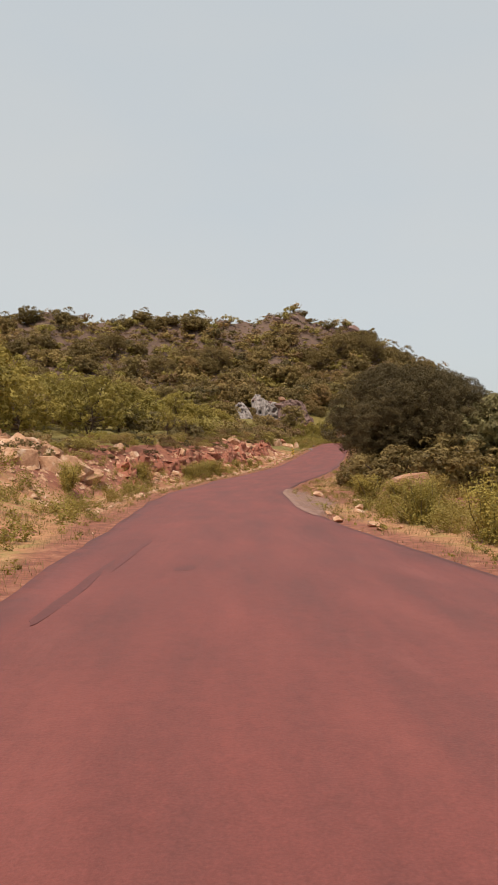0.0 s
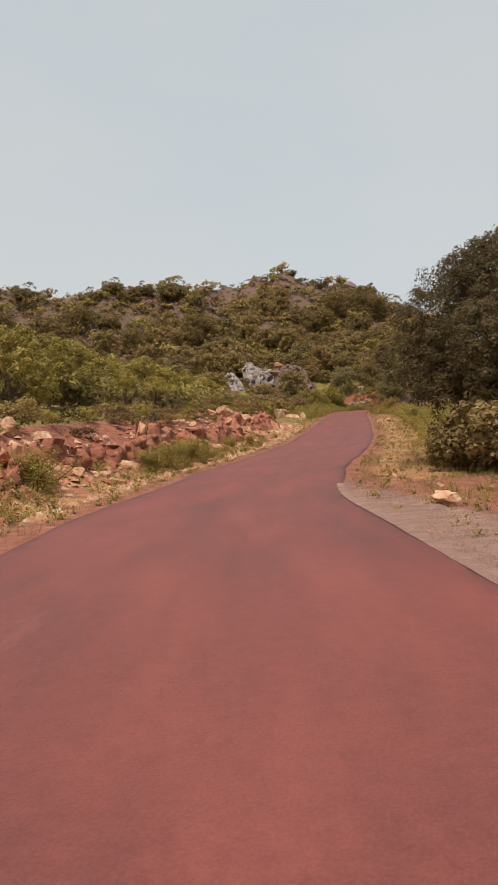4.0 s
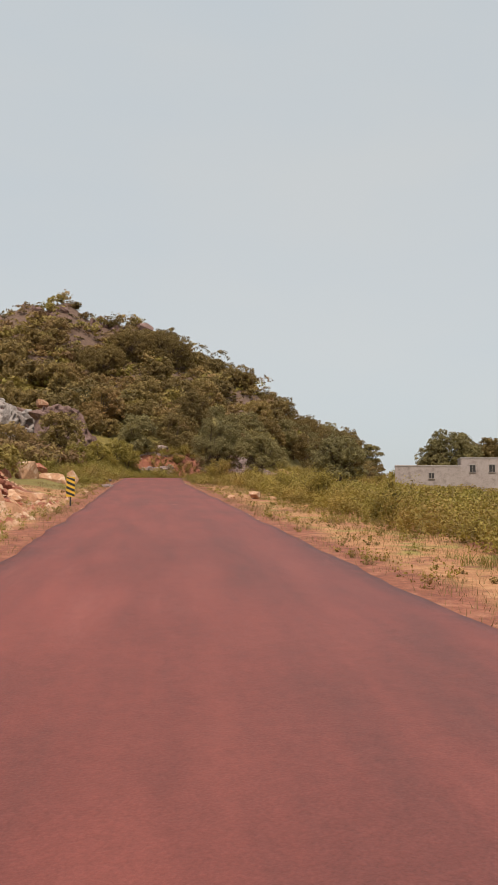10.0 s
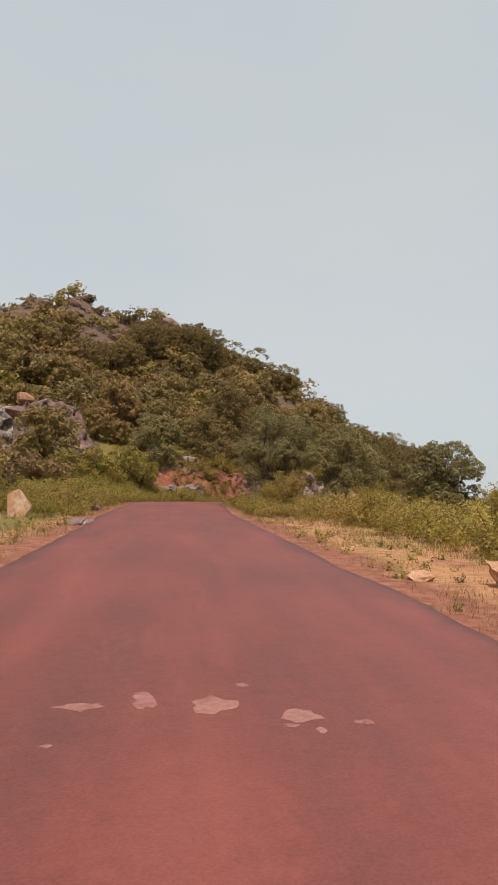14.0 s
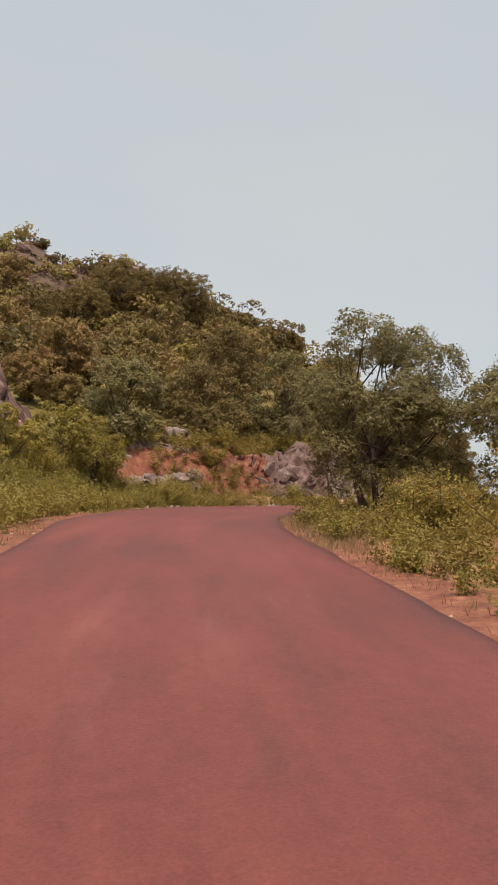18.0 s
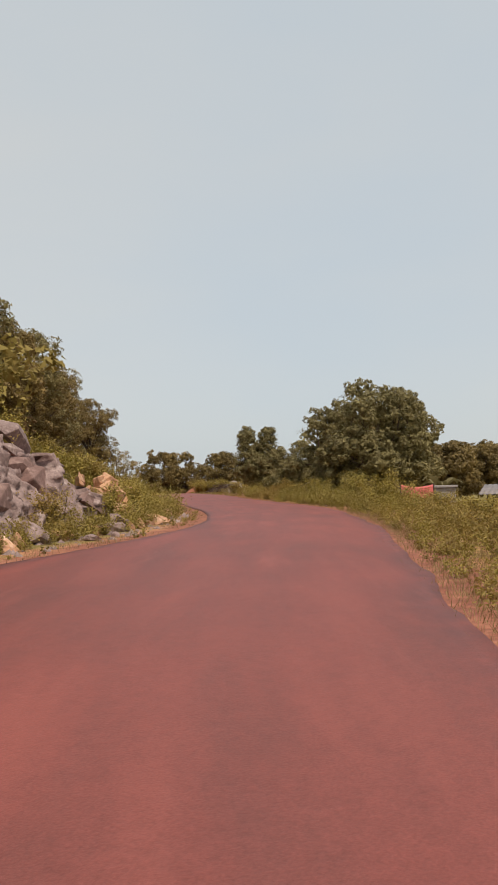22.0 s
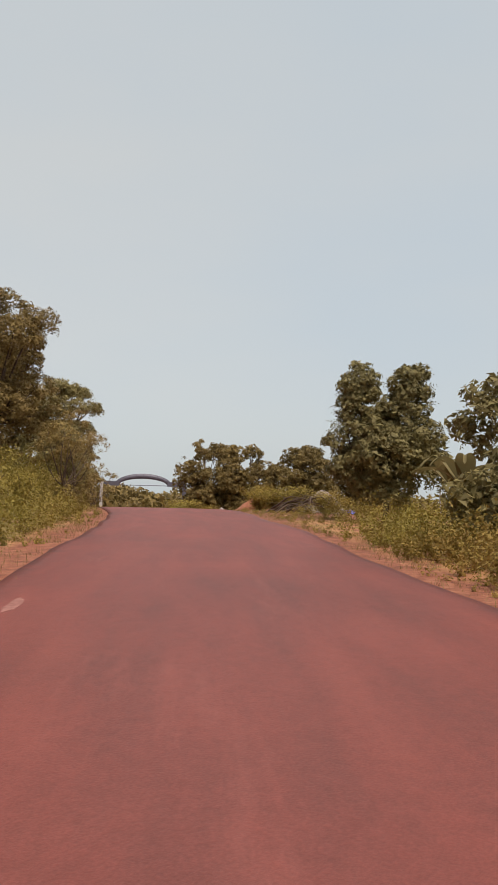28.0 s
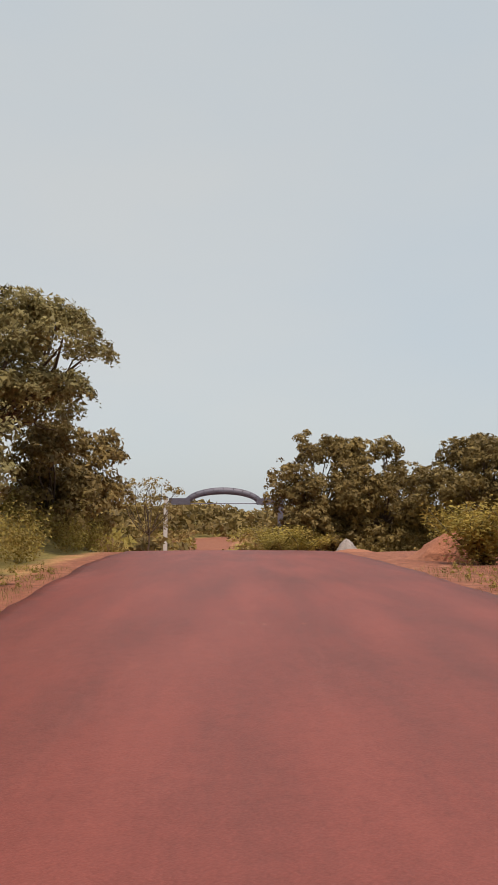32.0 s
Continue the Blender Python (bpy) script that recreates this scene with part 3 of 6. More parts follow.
def tree(name, at, height, wide, label, category="tree", leaf=None, seed=0, tufts=900, per=26, size=0.3, low=0.3, trunks=1, thick=0.16,
         lobes=16, flat=0.8, turn=0.0, group="", droop=0.3, lobe_size=0.32, core=0.3, heads=None, fringe=0, leaf_share=0.34, pairs=3):
    """A tree: tapered trunk with limbs that reach into lobes, each lobe set with sprays of leaves; heads may name the lobes."""
    rng = np.random.RandomState(seed)
    base = thing(name, pose(*at, 0, 0, turn), label, category, group)
    lob, wood = [], []
    bottom = height * low
    if heads:
        lob = [(*h, flat) for h in heads]
    else:
        mid, half = (height + bottom) / 2, (height - bottom) / 2
        for i in range(lobes):
            a = 2.4 * i + rng.uniform(-0.4, 0.4)
            v = rng.uniform(-0.85, 0.95)
            r = rng.uniform(0.75, 1.15) * lobe_size * wide
            out = math.sqrt(max(0.03, 1 - v * v)) * (wide - r) * rng.uniform(0.75, 1.06)
            lob.append([math.cos(a) * out, math.sin(a) * out, mid + v * half, r, flat])
        lob.append([0, 0, mid, wide * 0.4, flat])
        top = max(o[2] + o[3] * flat for o in lob)
        foot_ = min(o[2] - o[3] * flat for o in lob)
        for o in lob:
            o[2] = bottom + (o[2] - foot_) / (top - foot_) * (height - bottom)
    for i in range(trunks):
        foot = np.array([rng.uniform(-1, 1) * 0.15 * (trunks > 1), rng.uniform(-1, 1) * 0.15 * (trunks > 1), -0.1])
        fork = np.array([rng.normal() * wide * 0.06 + (i - (trunks - 1) / 2) * wide * 0.22, rng.normal() * wide * 0.06, height * max(low, 0.28) * 1.05])
        wood.append(limb(foot, fork, thick, thick * 0.72, rng, 0.06, 6))
        for lo in lob[i::trunks]:
            wood.append(limb(fork - (0, 0, 0.1), np.array(lo[:3]) + (0, 0, lo[3] * 0.2), thick * 0.5, thick * 0.12, rng, 0.1, 4))
            for _ in range(2):
                tip = np.array(lo[:3]) + rng.uniform(-0.45, 0.45, 3) * lo[3]
                wood.append(limb(np.array(lo[:3]) * 0.75 + fork * 0.25, tip, thick * 0.16, thick * 0.05, rng, 0.1, 4))
    part("trunk", mesh_of("trunk", *joined(wood), BARK, True), base)
    tips, axes = twig_ends(lob, tufts, seed + 1, -0.35 if low > 0.2 else -0.8, core)
    keep = tips[:, 2] > 0.15
    crown = [clumps(tips[keep], axes[keep], per, size, seed + 2, leaf_share)]
    if fringe:
        tips, axes = twig_ends([(*o[:3], o[3] * 1.06, o[4]) for o in lob], fringe, seed + 3, -0.35, 0.0)
        keep = tips[:, 2] > 0.2
        crown.append(rosettes(tips[keep], axes[keep], 8, size, seed + 4, pairs, droop))
    part("crown", mesh_of("crown", *joined(crown), leaf or LEAF_NEEM), base)
    return base


def plant_points(seed, kind):
    """Leaf places of one shrub, unit sized, and the way they face."""
    rng = np.random.RandomState(seed)
    if kind == "dome":
        lob = [(rng.normal() * 0.27, rng.normal() * 0.27, rng.uniform(0.28, 0.62), rng.uniform(0.2, 0.36), 0.85) for _ in range(7)]
        return cloud_of(lob, 60, 8, 0.06, seed, 0.7, -0.2)
    if kind == "dense":
        lob = [(rng.normal() * 0.27, rng.normal() * 0.27, rng.uniform(0.22, 0.6), rng.uniform(0.18, 0.32), 0.85) for _ in range(9)]
        return tufted(lob, 60, 17, 0.42, seed, -0.3)
    out, face = [], []
    for _ in range(11):
        top = np.array([rng.normal() * 0.34, rng.normal() * 0.34, rng.uniform(0.55, 1.08)])
        for u in np.linspace(0.2, 1, 9):
            out.append(np.repeat([top * (u, u, u)], 4, 0) + rng.normal(size=(4, 3)) * 0.06)
            face.append(np.repeat([top * (1.2, 1.2, 0) + (0, 0, 0.7)], 4, 0))
    return np.concatenate(out), np.concatenate(face)


def scatter_mesh(name, spots, kind, leaf_size, material, seed, variants=6, thin=1.0, droop=0.2, tone=0.0, loose=0.6):
    """Many small plants in one mesh: rows of x, y, z, width, height."""
    rng = np.random.RandomState(seed)
    shapes = [plant_points(seed * 31 + i, kind) for i in range(variants)]
    rows, sizes, faces = [], [], []
    for x, y, z, w, h in spots:
        p, d = shapes[rng.randint(variants)]
        if thin < 1:
            some = rng.uniform(size=len(p)) < thin
            p, d = p[some], d[some]
        a = rng.uniform(0, 6.28)
        ca, sa = math.cos(a), math.sin(a)
        rows.append(np.c_[x + (p[:, 0] * ca - p[:, 1] * sa) * w, y + (p[:, 0] * sa + p[:, 1] * ca) * w, z + p[:, 2] * h])
        faces.append(np.c_[d[:, 0] * ca - d[:, 1] * sa, d[:, 0] * sa + d[:, 1] * ca, d[:, 2]])
        sizes.append(np.full(len(p), leaf_size * (0.5 + 0.5 * w)))
    v, f = leaves(np.concatenate(rows), np.concatenate(faces), np.concatenate(sizes)[:, None], seed + 5, droop, three=True, loose=loose)
    me = mesh_of(name, v, f, material)
    if tone:
        # a shade for each plant
        n = len(rows)
        kind_, much = rng.choice(4, n, p=(0.2, 0.3, 0.3, 0.2)), rng.uniform(0.25, 1, n) * tone
        own = np.zeros((n, 4))
        for c in range(3):
            own[:, c] = np.where(kind_ == c, much, 0)
        own[:, 3] = 1
        cols = np.repeat(own, [3 * len(q) for q in rows], 0).astype(np.float32)
        me.color_attributes.new("tone", "FLOAT_COLOR", "POINT").data.foreach_set("color", cols.ravel())
    return me


def stone_mesh(name, seed, material, sharp=0.35, slab=False):
    """One angular rock, about a metre across, sitting on its base."""
    rng = np.random.RandomState(seed)
    bm = bmesh.new()
    if slab:
        bmesh.ops.create_cube(bm, size=0.95)
        bmesh.ops.subdivide_edges(bm, edges=bm.edges[:], cuts=4, use_grid_fill=True)
    else:
        bmesh.ops.create_icosphere(bm, subdivisions=3, radius=0.56)
    cuts = rng.normal(size=(15, 3))
    cuts /= np.linalg.norm(cuts, axis=1)[:, None]
    far = rng.uniform(0.25, 0.4, 15)
    stretch = (rng.uniform(0.85, 1.3), rng.uniform(0.75, 1.1), 1.0 if slab else 0.78)
    for v in bm.verts:
        p = np.array(v.co)
        for c, d in zip(cuts, far):
            over = p @ c - d
            if over > 0:
                p = p - c * over
        rough = noise.noise(Vector(p * 5.0) + Vector((seed, 0, 0))) * 0.05 + noise.noise(Vector(p * 13.0) + Vector((0, seed, 0))) * 0.025
        v.co = Vector((p + p * rough * (2 + 3 * sharp)) * stretch)
    low = min(v.co.z for v in bm.verts)
    bmesh.ops.translate(bm, vec=(0, 0, -low - 0.08), verts=bm.verts)
    me = bpy.data.meshes.new(name)
    bm.to_mesh(me)
    bm.free()
    me.materials.append(material)
    return me


def hull_mesh(name, seed, material):
    """One sharp-edged broken block, about a metre across, with flat faces."""
    rng = np.random.RandomState(seed)
    bm = bmesh.new()
    p = rng.normal(size=(15, 3))
    p /= np.abs(p).max(1)[:, None] ** 0.75 * np.linalg.norm(p, axis=1)[:, None] ** 0.25
    p *= rng.uniform(0.36, 0.5, (15, 1)) * (1.15, 0.85, 0.9)
    for q in p:
        bm.verts.new(q)
    hull = bmesh.ops.convex_hull(bm, input=bm.verts[:])
    bmesh.ops.delete(bm, geom=[g for g in hull["geom_interior"] if isinstance(g, bmesh.types.BMVert)], context="VERTS")
    bmesh.ops.dissolve_limit(bm, angle_limit=0.22, verts=bm.verts[:], edges=bm.edges[:])
    bmesh.ops.bevel(bm, geom=bm.edges[:], offset=0.012, segments=1, affect="EDGES")
    me = bpy.data.meshes.new(name)
    bm.to_mesh(me)
    bm.free()
    me.materials.append(material)
    return me


def rock_face(base_line, height, lean, seed, material, cell=0.7, step=0.14, deep=0.45, sink=0.35, ends=0.25, ragged=0.5, shelf=1.6, fine=0.0):
    """A fractured rock face over a line of places on the ground (x, y, z): flat broken facets with steps between them,
    leaning back by lean metres per metre of height, closed by a shelf that runs back into the slope."""
    rng = np.random.RandomState(seed)
    line = np.array(base_line, float)
    seg = np.r_[0, np.cumsum(np.linalg.norm(np.diff(line[:, :2], axis=0), axis=1))]
    us = np.arange(0, seg[-1] + step, step).clip(max=seg[-1])
    foot = np.stack([np.interp(us, seg, line[:, i]) for i in range(3)], 1)
    t = np.gradient(foot[:, :2], axis=0)
    t /= np.linalg.norm(t, axis=1)[:, None] + 1e-9
    inward = np.c_[-t[:, 1], t[:, 0]]
    hs = np.interp(us, np.linspace(0, seg[-1], len(height)), height) if np.ndim(height) else np.full(len(us), float(height))
    fade = np.clip(np.minimum(us, seg[-1] - us) / (ends * seg[-1] + 1e-6), 0, 1) ** 0.6
    hs = hs * fade * (1 + ragged * 0.35 * ripple(us, us * 0.3, 3.4 * max(cell, 0.7), seed))
    hs = np.maximum(hs, 0.05)
    n_up, n_back = max(6, int(np.max(hs) / step)), 8
    ks = np.r_[np.linspace(0, 1, n_up), np.full(n_back, 1.0)]
    back = np.r_[np.zeros(n_up), np.linspace(0, shelf, n_back + 1)[1:]]
    P = np.zeros((len(us), len(ks), 3))
    for j, (k, bk) in enumerate(zip(ks, back)):
        up = hs * k + 0.12 * bk
        P[:, j, :2] = foot[:, :2] + inward * (lean * hs * k + bk)[:, None]
        P[:, j, 2] = foot[:, 2] - sink + (up + sink * k if bk == 0 else up) - 0.35 * max(0, bk - 0.8) ** 1.5
    flat_ = P.reshape(-1, 3)
    cells = flat_[rng.randint(len(flat_), size=max(12, int(seg[-1] * (np.max(hs) + shelf) / cell**2)))] + rng.normal(size=(1, 3)) * 0.05
    push, tilt = rng.uniform(-1, 1, len(cells)), rng.normal(size=(len(cells), 3)) * 0.42
    warp = flat_ + 0.22 * cell * np.c_[ripple(flat_[:, 0], flat_[:, 2], cell, seed + 5), ripple(flat_[:, 1], flat_[:, 2], cell, seed + 6), ripple(flat_[:, 0], flat_[:, 1], cell, seed + 7)]
    own = np.empty(len(flat_), int)
    for a in range(0, len(flat_), 3000):
        own[a:a + 3000] = ((warp[a:a + 3000, None] - cells[None]) ** 2 * (1, 1, 0.7)).sum(-1).argmin(1)
    off = deep * push[own] + np.clip(((flat_ - cells[own]) * tilt[own]).sum(1), -0.6 * deep, 0.6 * deep) + 0.05 * ripple(flat_[:, 0] * 3, flat_[:, 2] * 3, 1.1, seed + 8)
    if fine:
        # smaller breaks within the large ones, drawn out along the bedding
        small = warp[rng.randint(len(warp), size=max(30, int(7 * len(cells))))]
        for a in range(0, len(flat_), 3000):
            own[a:a + 3000] = ((warp[a:a + 3000, None] - small[None]) ** 2 * (0.8, 0.8, 1.6)).sum(-1).argmin(1)
        off = off + fine * (rng.uniform(-1, 1, len(small))[own] + np.clip(((flat_ - small[own]) * rng.normal(size=(len(small), 3))[own]).sum(1) * 3.5, -1.4, 1.4))
    lift = np.tile(np.where(back > 0, 0.5, 0.12 * (1 - ks)), len(us))
    out = np.c_[np.repeat(-inward, len(ks), 0) * np.where(lift >= 0.5, 0.3, 1)[:, None], lift]
    flat_ = flat_ + out * off[:, None] + rng.normal(size=flat_.shape) * 0.018
    m = len(ks)
    i = np.arange(len(us) - 1)[:, None] * m + np.arange(m - 1)[None]
    faces = np.stack([i, i + m, i + 1 + m, i + 1], -1).reshape(-1, 4)
    return mesh_of("face", flat_, faces, material)


# ---- ground: one sheet to the horizon ----
def spaced(lo, hi, step, reach):
    mid = np.arange(lo, hi + 0.1, step)
    out, d, w = [], step, 0.0
    while w < reach:
        d *= 1.18
        w += d
        out.append(w)
    out = np.array(out)
    return np.concatenate([lo - out[::-1], mid, hi + out])


def build_ground():
    gx, gy = spaced(-50, 150, 1.25, 2600), spaced(-25, 245, 1.25, 2600)
    X, Y = np.meshgrid(gx, gy)
    x, y = X.ravel(), Y.ravel()
    z = ground_z(x, y)
    nx = len(gx)
    i = np.arange(len(gy) - 1)[:, None] * nx + np.arange(nx - 1)[None]
    faces = np.stack([i, i + 1, i + 1 + nx, i + nx], -1).reshape(-1, 4)
    me = mesh_of("ground", np.c_[x, y, z], faces, EARTH, True)
    way, lat, zr = by_road(x, y)
    wl, wr = np.interp(way, LINE[:, 0], WL), np.interp(way, LINE[:, 0], WR)
    el, er = -lat - wl, lat - wr
    hh = hill(x, y)
    red = np.where(el > 0, smooth(1.5, 3, el) * (1 - smooth(6.5, 9, el)) * (smooth(15, 35, way) * (1 - smooth(88, 95, way)) + 0.8 * smooth(130, 134, way) * (1 - smooth(140, 144, way))), 0)
    red = np.maximum(red, 0.75 * (1 - smooth(0.4, 1.6, np.maximum(el, er))))
    red = np.maximum(red, np.where((er > 0) & (er < 12), smooth(192, 200, way) * (1 - smooth(225, 240, way)) * 0.9, 0))
    red = np.maximum(red, np.where((er > 1) & (er < 9), smooth(26, 30, way) * (1 - smooth(38, 44, way)) * 0.62, 0))
    green = np.clip(smooth(6.5, 10, el) * 0.9 + smooth(2.8, 6, er) * 0.8, 0, 1)
    green = np.maximum(green, smooth(0.9, 2.0, el) * 0.85 * smooth(94, 100, way) * (1 - smooth(240, 260, way)))
    stony = smooth(5, 14, hh) * (el > 0)
    col = np.c_[red, green * (1 - 0.4 * stony), stony, np.ones(len(x))].astype(np.float32)
    att = me.color_attributes.new("cover", "FLOAT_COLOR", "POINT")
    att.data.foreach_set("color", col.ravel())
    return tagged(new("ground", me), "uneven red earth with dry grass and green turf rising into a stony hill", "ground", kind="structure")


def build_road():
    """The tarmac: a cambered strip with a raised, ragged edge."""
    keep = LINE[:, 0] <= 292
    ln, wl, wr, rt = LINE[keep], WL[keep], WR[keep], RIGHT[keep]
    us = np.array([0, 0, 0.03, 0.1, 0.25, 0.4, 0.5, 0.6, 0.75, 0.9, 0.97, 1, 1])
    n, k = len(ln), len(us)
    rng = np.random.RandomState(4)
    rag_l, rag_r = (np.convolve(0.09 * rng.normal(size=n + 4), np.ones(5) / 5, "valid") for _ in range(2))
    lat = (-(wl + rag_l))[:, None] * (1 - us) + (wr + rag_r)[:, None] * us
    up = 0.025 * (1 - (2 * us - 1) ** 2) + 0.012
    up[[0, -1]] = -0.2
    z = ln[:, 3][:, None] + up + 0.003 * ripple(ln[:, 0][:, None] + 0 * us, lat, 2.5, 8)
    v = np.stack([ln[:, 1][:, None] + rt[:, :1] * lat, ln[:, 2][:, None] + rt[:, 1:] * lat, z], -1).reshape(-1, 3)
    i = np.arange(n - 1)[:, None] * k + np.arange(k - 1)[None]
    f = np.stack([i, i + 1, i + 1 + k, i + k], -1).reshape(-1, 4)
    me = mesh_of("road", v, f, TARMAC, True)
    corner = f.ravel()
    for nm, uu in (("along", lat.ravel()), ("across", (us[None] + 0 * lat).ravel())):
        lay = me.uv_layers.new(name=nm)
        lay.data.foreach_set("uv", np.c_[uu[corner], np.repeat(ln[:, 0], k)[corner]].astype(np.float32).ravel())
    return tagged(new("road", me), "narrow winding dusty tarmac road with a red windscreen reflection in its colour", "road", kind="structure")


ground = build_ground()
road = build_road()


# ---- scrub on the hill ----
def hill_spots(n, seed, box_, lo, hi, sparse=-1.5, top=0.9):
    rng = np.random.RandomState(seed)
    x, y = rng.uniform(box_[0], box_[1], n), rng.uniform(box_[2], box_[3], n)
    way, lat, _ = by_road(x, y)
    el = -lat - np.interp(way, LINE[:, 0], WL)
    ridge_y = np.interp(x, [r[0] for r in RIDGE], [r[1] for r in RIDGE])
    bare = ripple(x, y, 26, 21) + 0.7 * ripple(x, y, 9, 22)
    keep = (el > np.where((way > 98) & (way < 130), 4.5, 7.5)) & (y < ridge_y + 5) & (bare > sparse) & ~((way > 36) & (way < 62) & (el < 15))
    keep &= ~((np.hypot(x - 18.5, y - 140) < 7) | (np.hypot(x - 27, y - 143.5) < 2.5) | (np.hypot(x - 16.5, y - 133.5) < 5.5) | (np.hypot(x - 26.5, y - 132) < 4.0) | (np.hypot(x - 21, y - 133) < 4.0) | (np.hypot(x - 23.5, y - 129) < 4.5))
    keep &= (hill(x, y) < 25) | (rng.uniform(size=n) < top)
    x, y = x[keep], y[keep]
    w = rng.uniform(lo, hi, len(x)) * (1 + 0.35 * ripple(x, y, 18, 23))
    return np.c_[x, y, ground_z(x, y) - 0.1, w, w * rng.uniform(0.7, 1.1, len(x))]


spots = hill_spots(6600, 41, (-92, 118, 45, 222), 1.3, 3.7, -0.95)
far = (spots[:, 1] > 158) | (spots[:, 0] < -30)
sway, slat, _ = by_road(spots[:, 0], spots[:, 1])
close = (slat > -26) & (sway > 92) & ~far
tagged(new("hill_scrub", scatter_mesh("hill_scrub", spots[close], "dense", 0.062, LEAF_HILL, 54, tone=0.8, loose=0.3)), "leafy olive green bushes at the foot of the hill", "scrub", kind="stuff")
spots, far = spots[~close], far[~close]
tagged(new("hill_scrub", scatter_mesh("hill_scrub", spots[~far], "dome", 0.09, LEAF_HILL, 51, thin=0.8, tone=0.8, loose=0.28)), "olive green scrub bushes covering the lower hillside", "scrub", kind="stuff")
tagged(new("hill_scrub", scatter_mesh("hill_scrub", spots[far], "dome", 0.14, LEAF_HILL, 52, thin=0.34, tone=0.8, loose=0.32)), "brownish green scrub bushes covering the upper hill", "scrub", kind="stuff")

ground_cover = hill_spots(11000, 43, (-80, 100, 60, 216), 0.7, 1.5, -1.6, 0.8)
ground_cover = ground_cover[by_road(ground_cover[:, 0], ground_cover[:, 1])[1] < -24]
tagged(new("hill_scrub", scatter_mesh("hill_scrub", ground_cover, "dome", 0.2, LEAF_HILL, 53, thin=0.09, tone=0.85, loose=0.4)), "low dry undergrowth between the bushes of the hill", "scrub", kind="stuff")

# ---- trees that stand out on the hill, and those of the left slope ----
OAKY = tree("hill_tree", on_ground(60, 190, -0.4), 4.4, 3.3, "dark rounded tree on the hill crest", leaf=LEAF_DARK, seed=61, tufts=260, per=30, size=0.5, low=0.02, thick=0.16, lobes=22, lobe_size=0.34, group="trees on the hill")
LIGHT = tree("hill_tree", on_ground(24, 132, -0.2), 4.4, 2.6, "spreading olive green tree on the hillside", leaf=LEAF_HILL, seed=62, tufts=260, per=34, size=0.36, low=0.04, thick=0.12, lobes=20, lobe_size=0.34,
             trunks=2, group="trees on the hill")
BROAD = tree("hill_tree", on_ground(88, 189.5, -0.4), 8.4, 6.2, "broad dark tree on the shoulder of the hill", leaf=LEAF_DARK, seed=63, tufts=1000, per=46, size=0.46, low=0.02, thick=0.22, lobes=34, lobe_size=0.28, leaf_share=0.24, group="trees on the hill")
for i, (x, y, k) in enumerate([(62, 186, 1.15), (56, 196, 0.8), (37, 190, 1.1), (31, 193, 0.9), (0, 196, 0.95), (-8, 195, 0.8), (-22, 192, 1.0), (-40, 186, 0.9), (26, 186, 0.85),
                               (68, 187, 0.9), (73, 187, 0.8), (78, 188, 0.9), (86, 192, 1.0), (94, 192, 0.95), (41, 209, 0.4), (47, 204, 0.5), (34, 211, 0.4), (-14, 165, 1.0), (8, 170, 0.9), (48, 176, 0.9),
                               (-30, 170, 1.0), (20, 172, 0.8), (58, 174, 0.9), (64, 180, 1.0), (70, 179, 1.0), (66, 172, 1.0), (4, 197, 0.7), (-3, 197, 0.8), (82, 188, 1.5), (85, 190.5, 1.8), (80, 186, 1.5), (84, 184.5, 1.9), (90.5, 193, 2.3), (74, 184, 1.3), (77, 182, 1.4), (-30, 190, 1.1), (-48, 185, 1.1), (-55, 184, 1.0), (-36, 188, 0.9),
                               (14, 176, 1.4), (2, 168, 1.3), (26, 168, 1.2), (40, 180, 1.4), (46, 184, 1.5), (52, 182, 1.5), (33, 160, 1.0), (43, 166, 1.1), (-6, 150, 1.0), (10, 156, 1.0), (28, 152, 0.9), (38, 149, 0.8), (-20, 150, 1.1), (17, 164, 1.1), (-10, 178, 1.3), (50, 168, 1.2)]):
    copy_thing(BROAD if k > 1.25 else OAKY, pose(*on_ground(x, y, -0.4), 0, 0, 67 * i) @ Matrix.Scale(0.5 * k if k > 1.25 else k, 4))
for i, (x, y, k) in enumerate([(12, 128, 1.0), (33, 150, 1.1), (41, 158, 1.0), (50, 160, 1.1), (60, 165, 1.0), (22, 151, 0.8), (2, 140, 1.1), (-8, 120, 1.0), (45, 150, 1.0),
                               (55, 152, 1.0), (36, 168, 0.9), (70, 172, 1.0), (-14, 100, 1.0), (3, 112, 0.8), (20, 125.5, 0.6), (18, 121, 0.8), (18.6, 137.4, 0.32), (24.9, 139.8, 0.36), (22.0, 144.6, 0.5), (18.4, 142.4, 0.4), (26.6, 141.5, 0.55), (29.5, 142, 0.6), (31.5, 141.5, 0.5), (24.6, 143.5, 0.5)]):
    copy_thing(LIGHT, pose(*on_ground(x, y, -0.2), 0, 0, 83 * i) @ Matrix.Scale(k, 4))

more = np.random.RandomState(66)
for i in range(170):
    x, y, k = more.uniform(-75, 82), more.uniform(112, 206), more.uniform(0.5, 1.25)
    way, lat, _ = by_road(x, y)
    tall = float(hill(np.array([x]), np.array([y]))[0])
    on_rock = math.hypot(x - 18.5, y - 136) < 9 or math.hypot(x - 27, y - 135) < 9
    if lat[0] < (-18 if way[0] < 110 else -30) and 3 < tall < 27 and not on_rock and y < np.interp(x, [q[0] for q in RIDGE], [q[1] for q in RIDGE]) + 1:
        copy_thing(OAKY if more.uniform() < 0.5 else LIGHT, pose(*on_ground(x, y, -0.4), 0, 0, 67 * i) @ Matrix.Scale(k, 4))

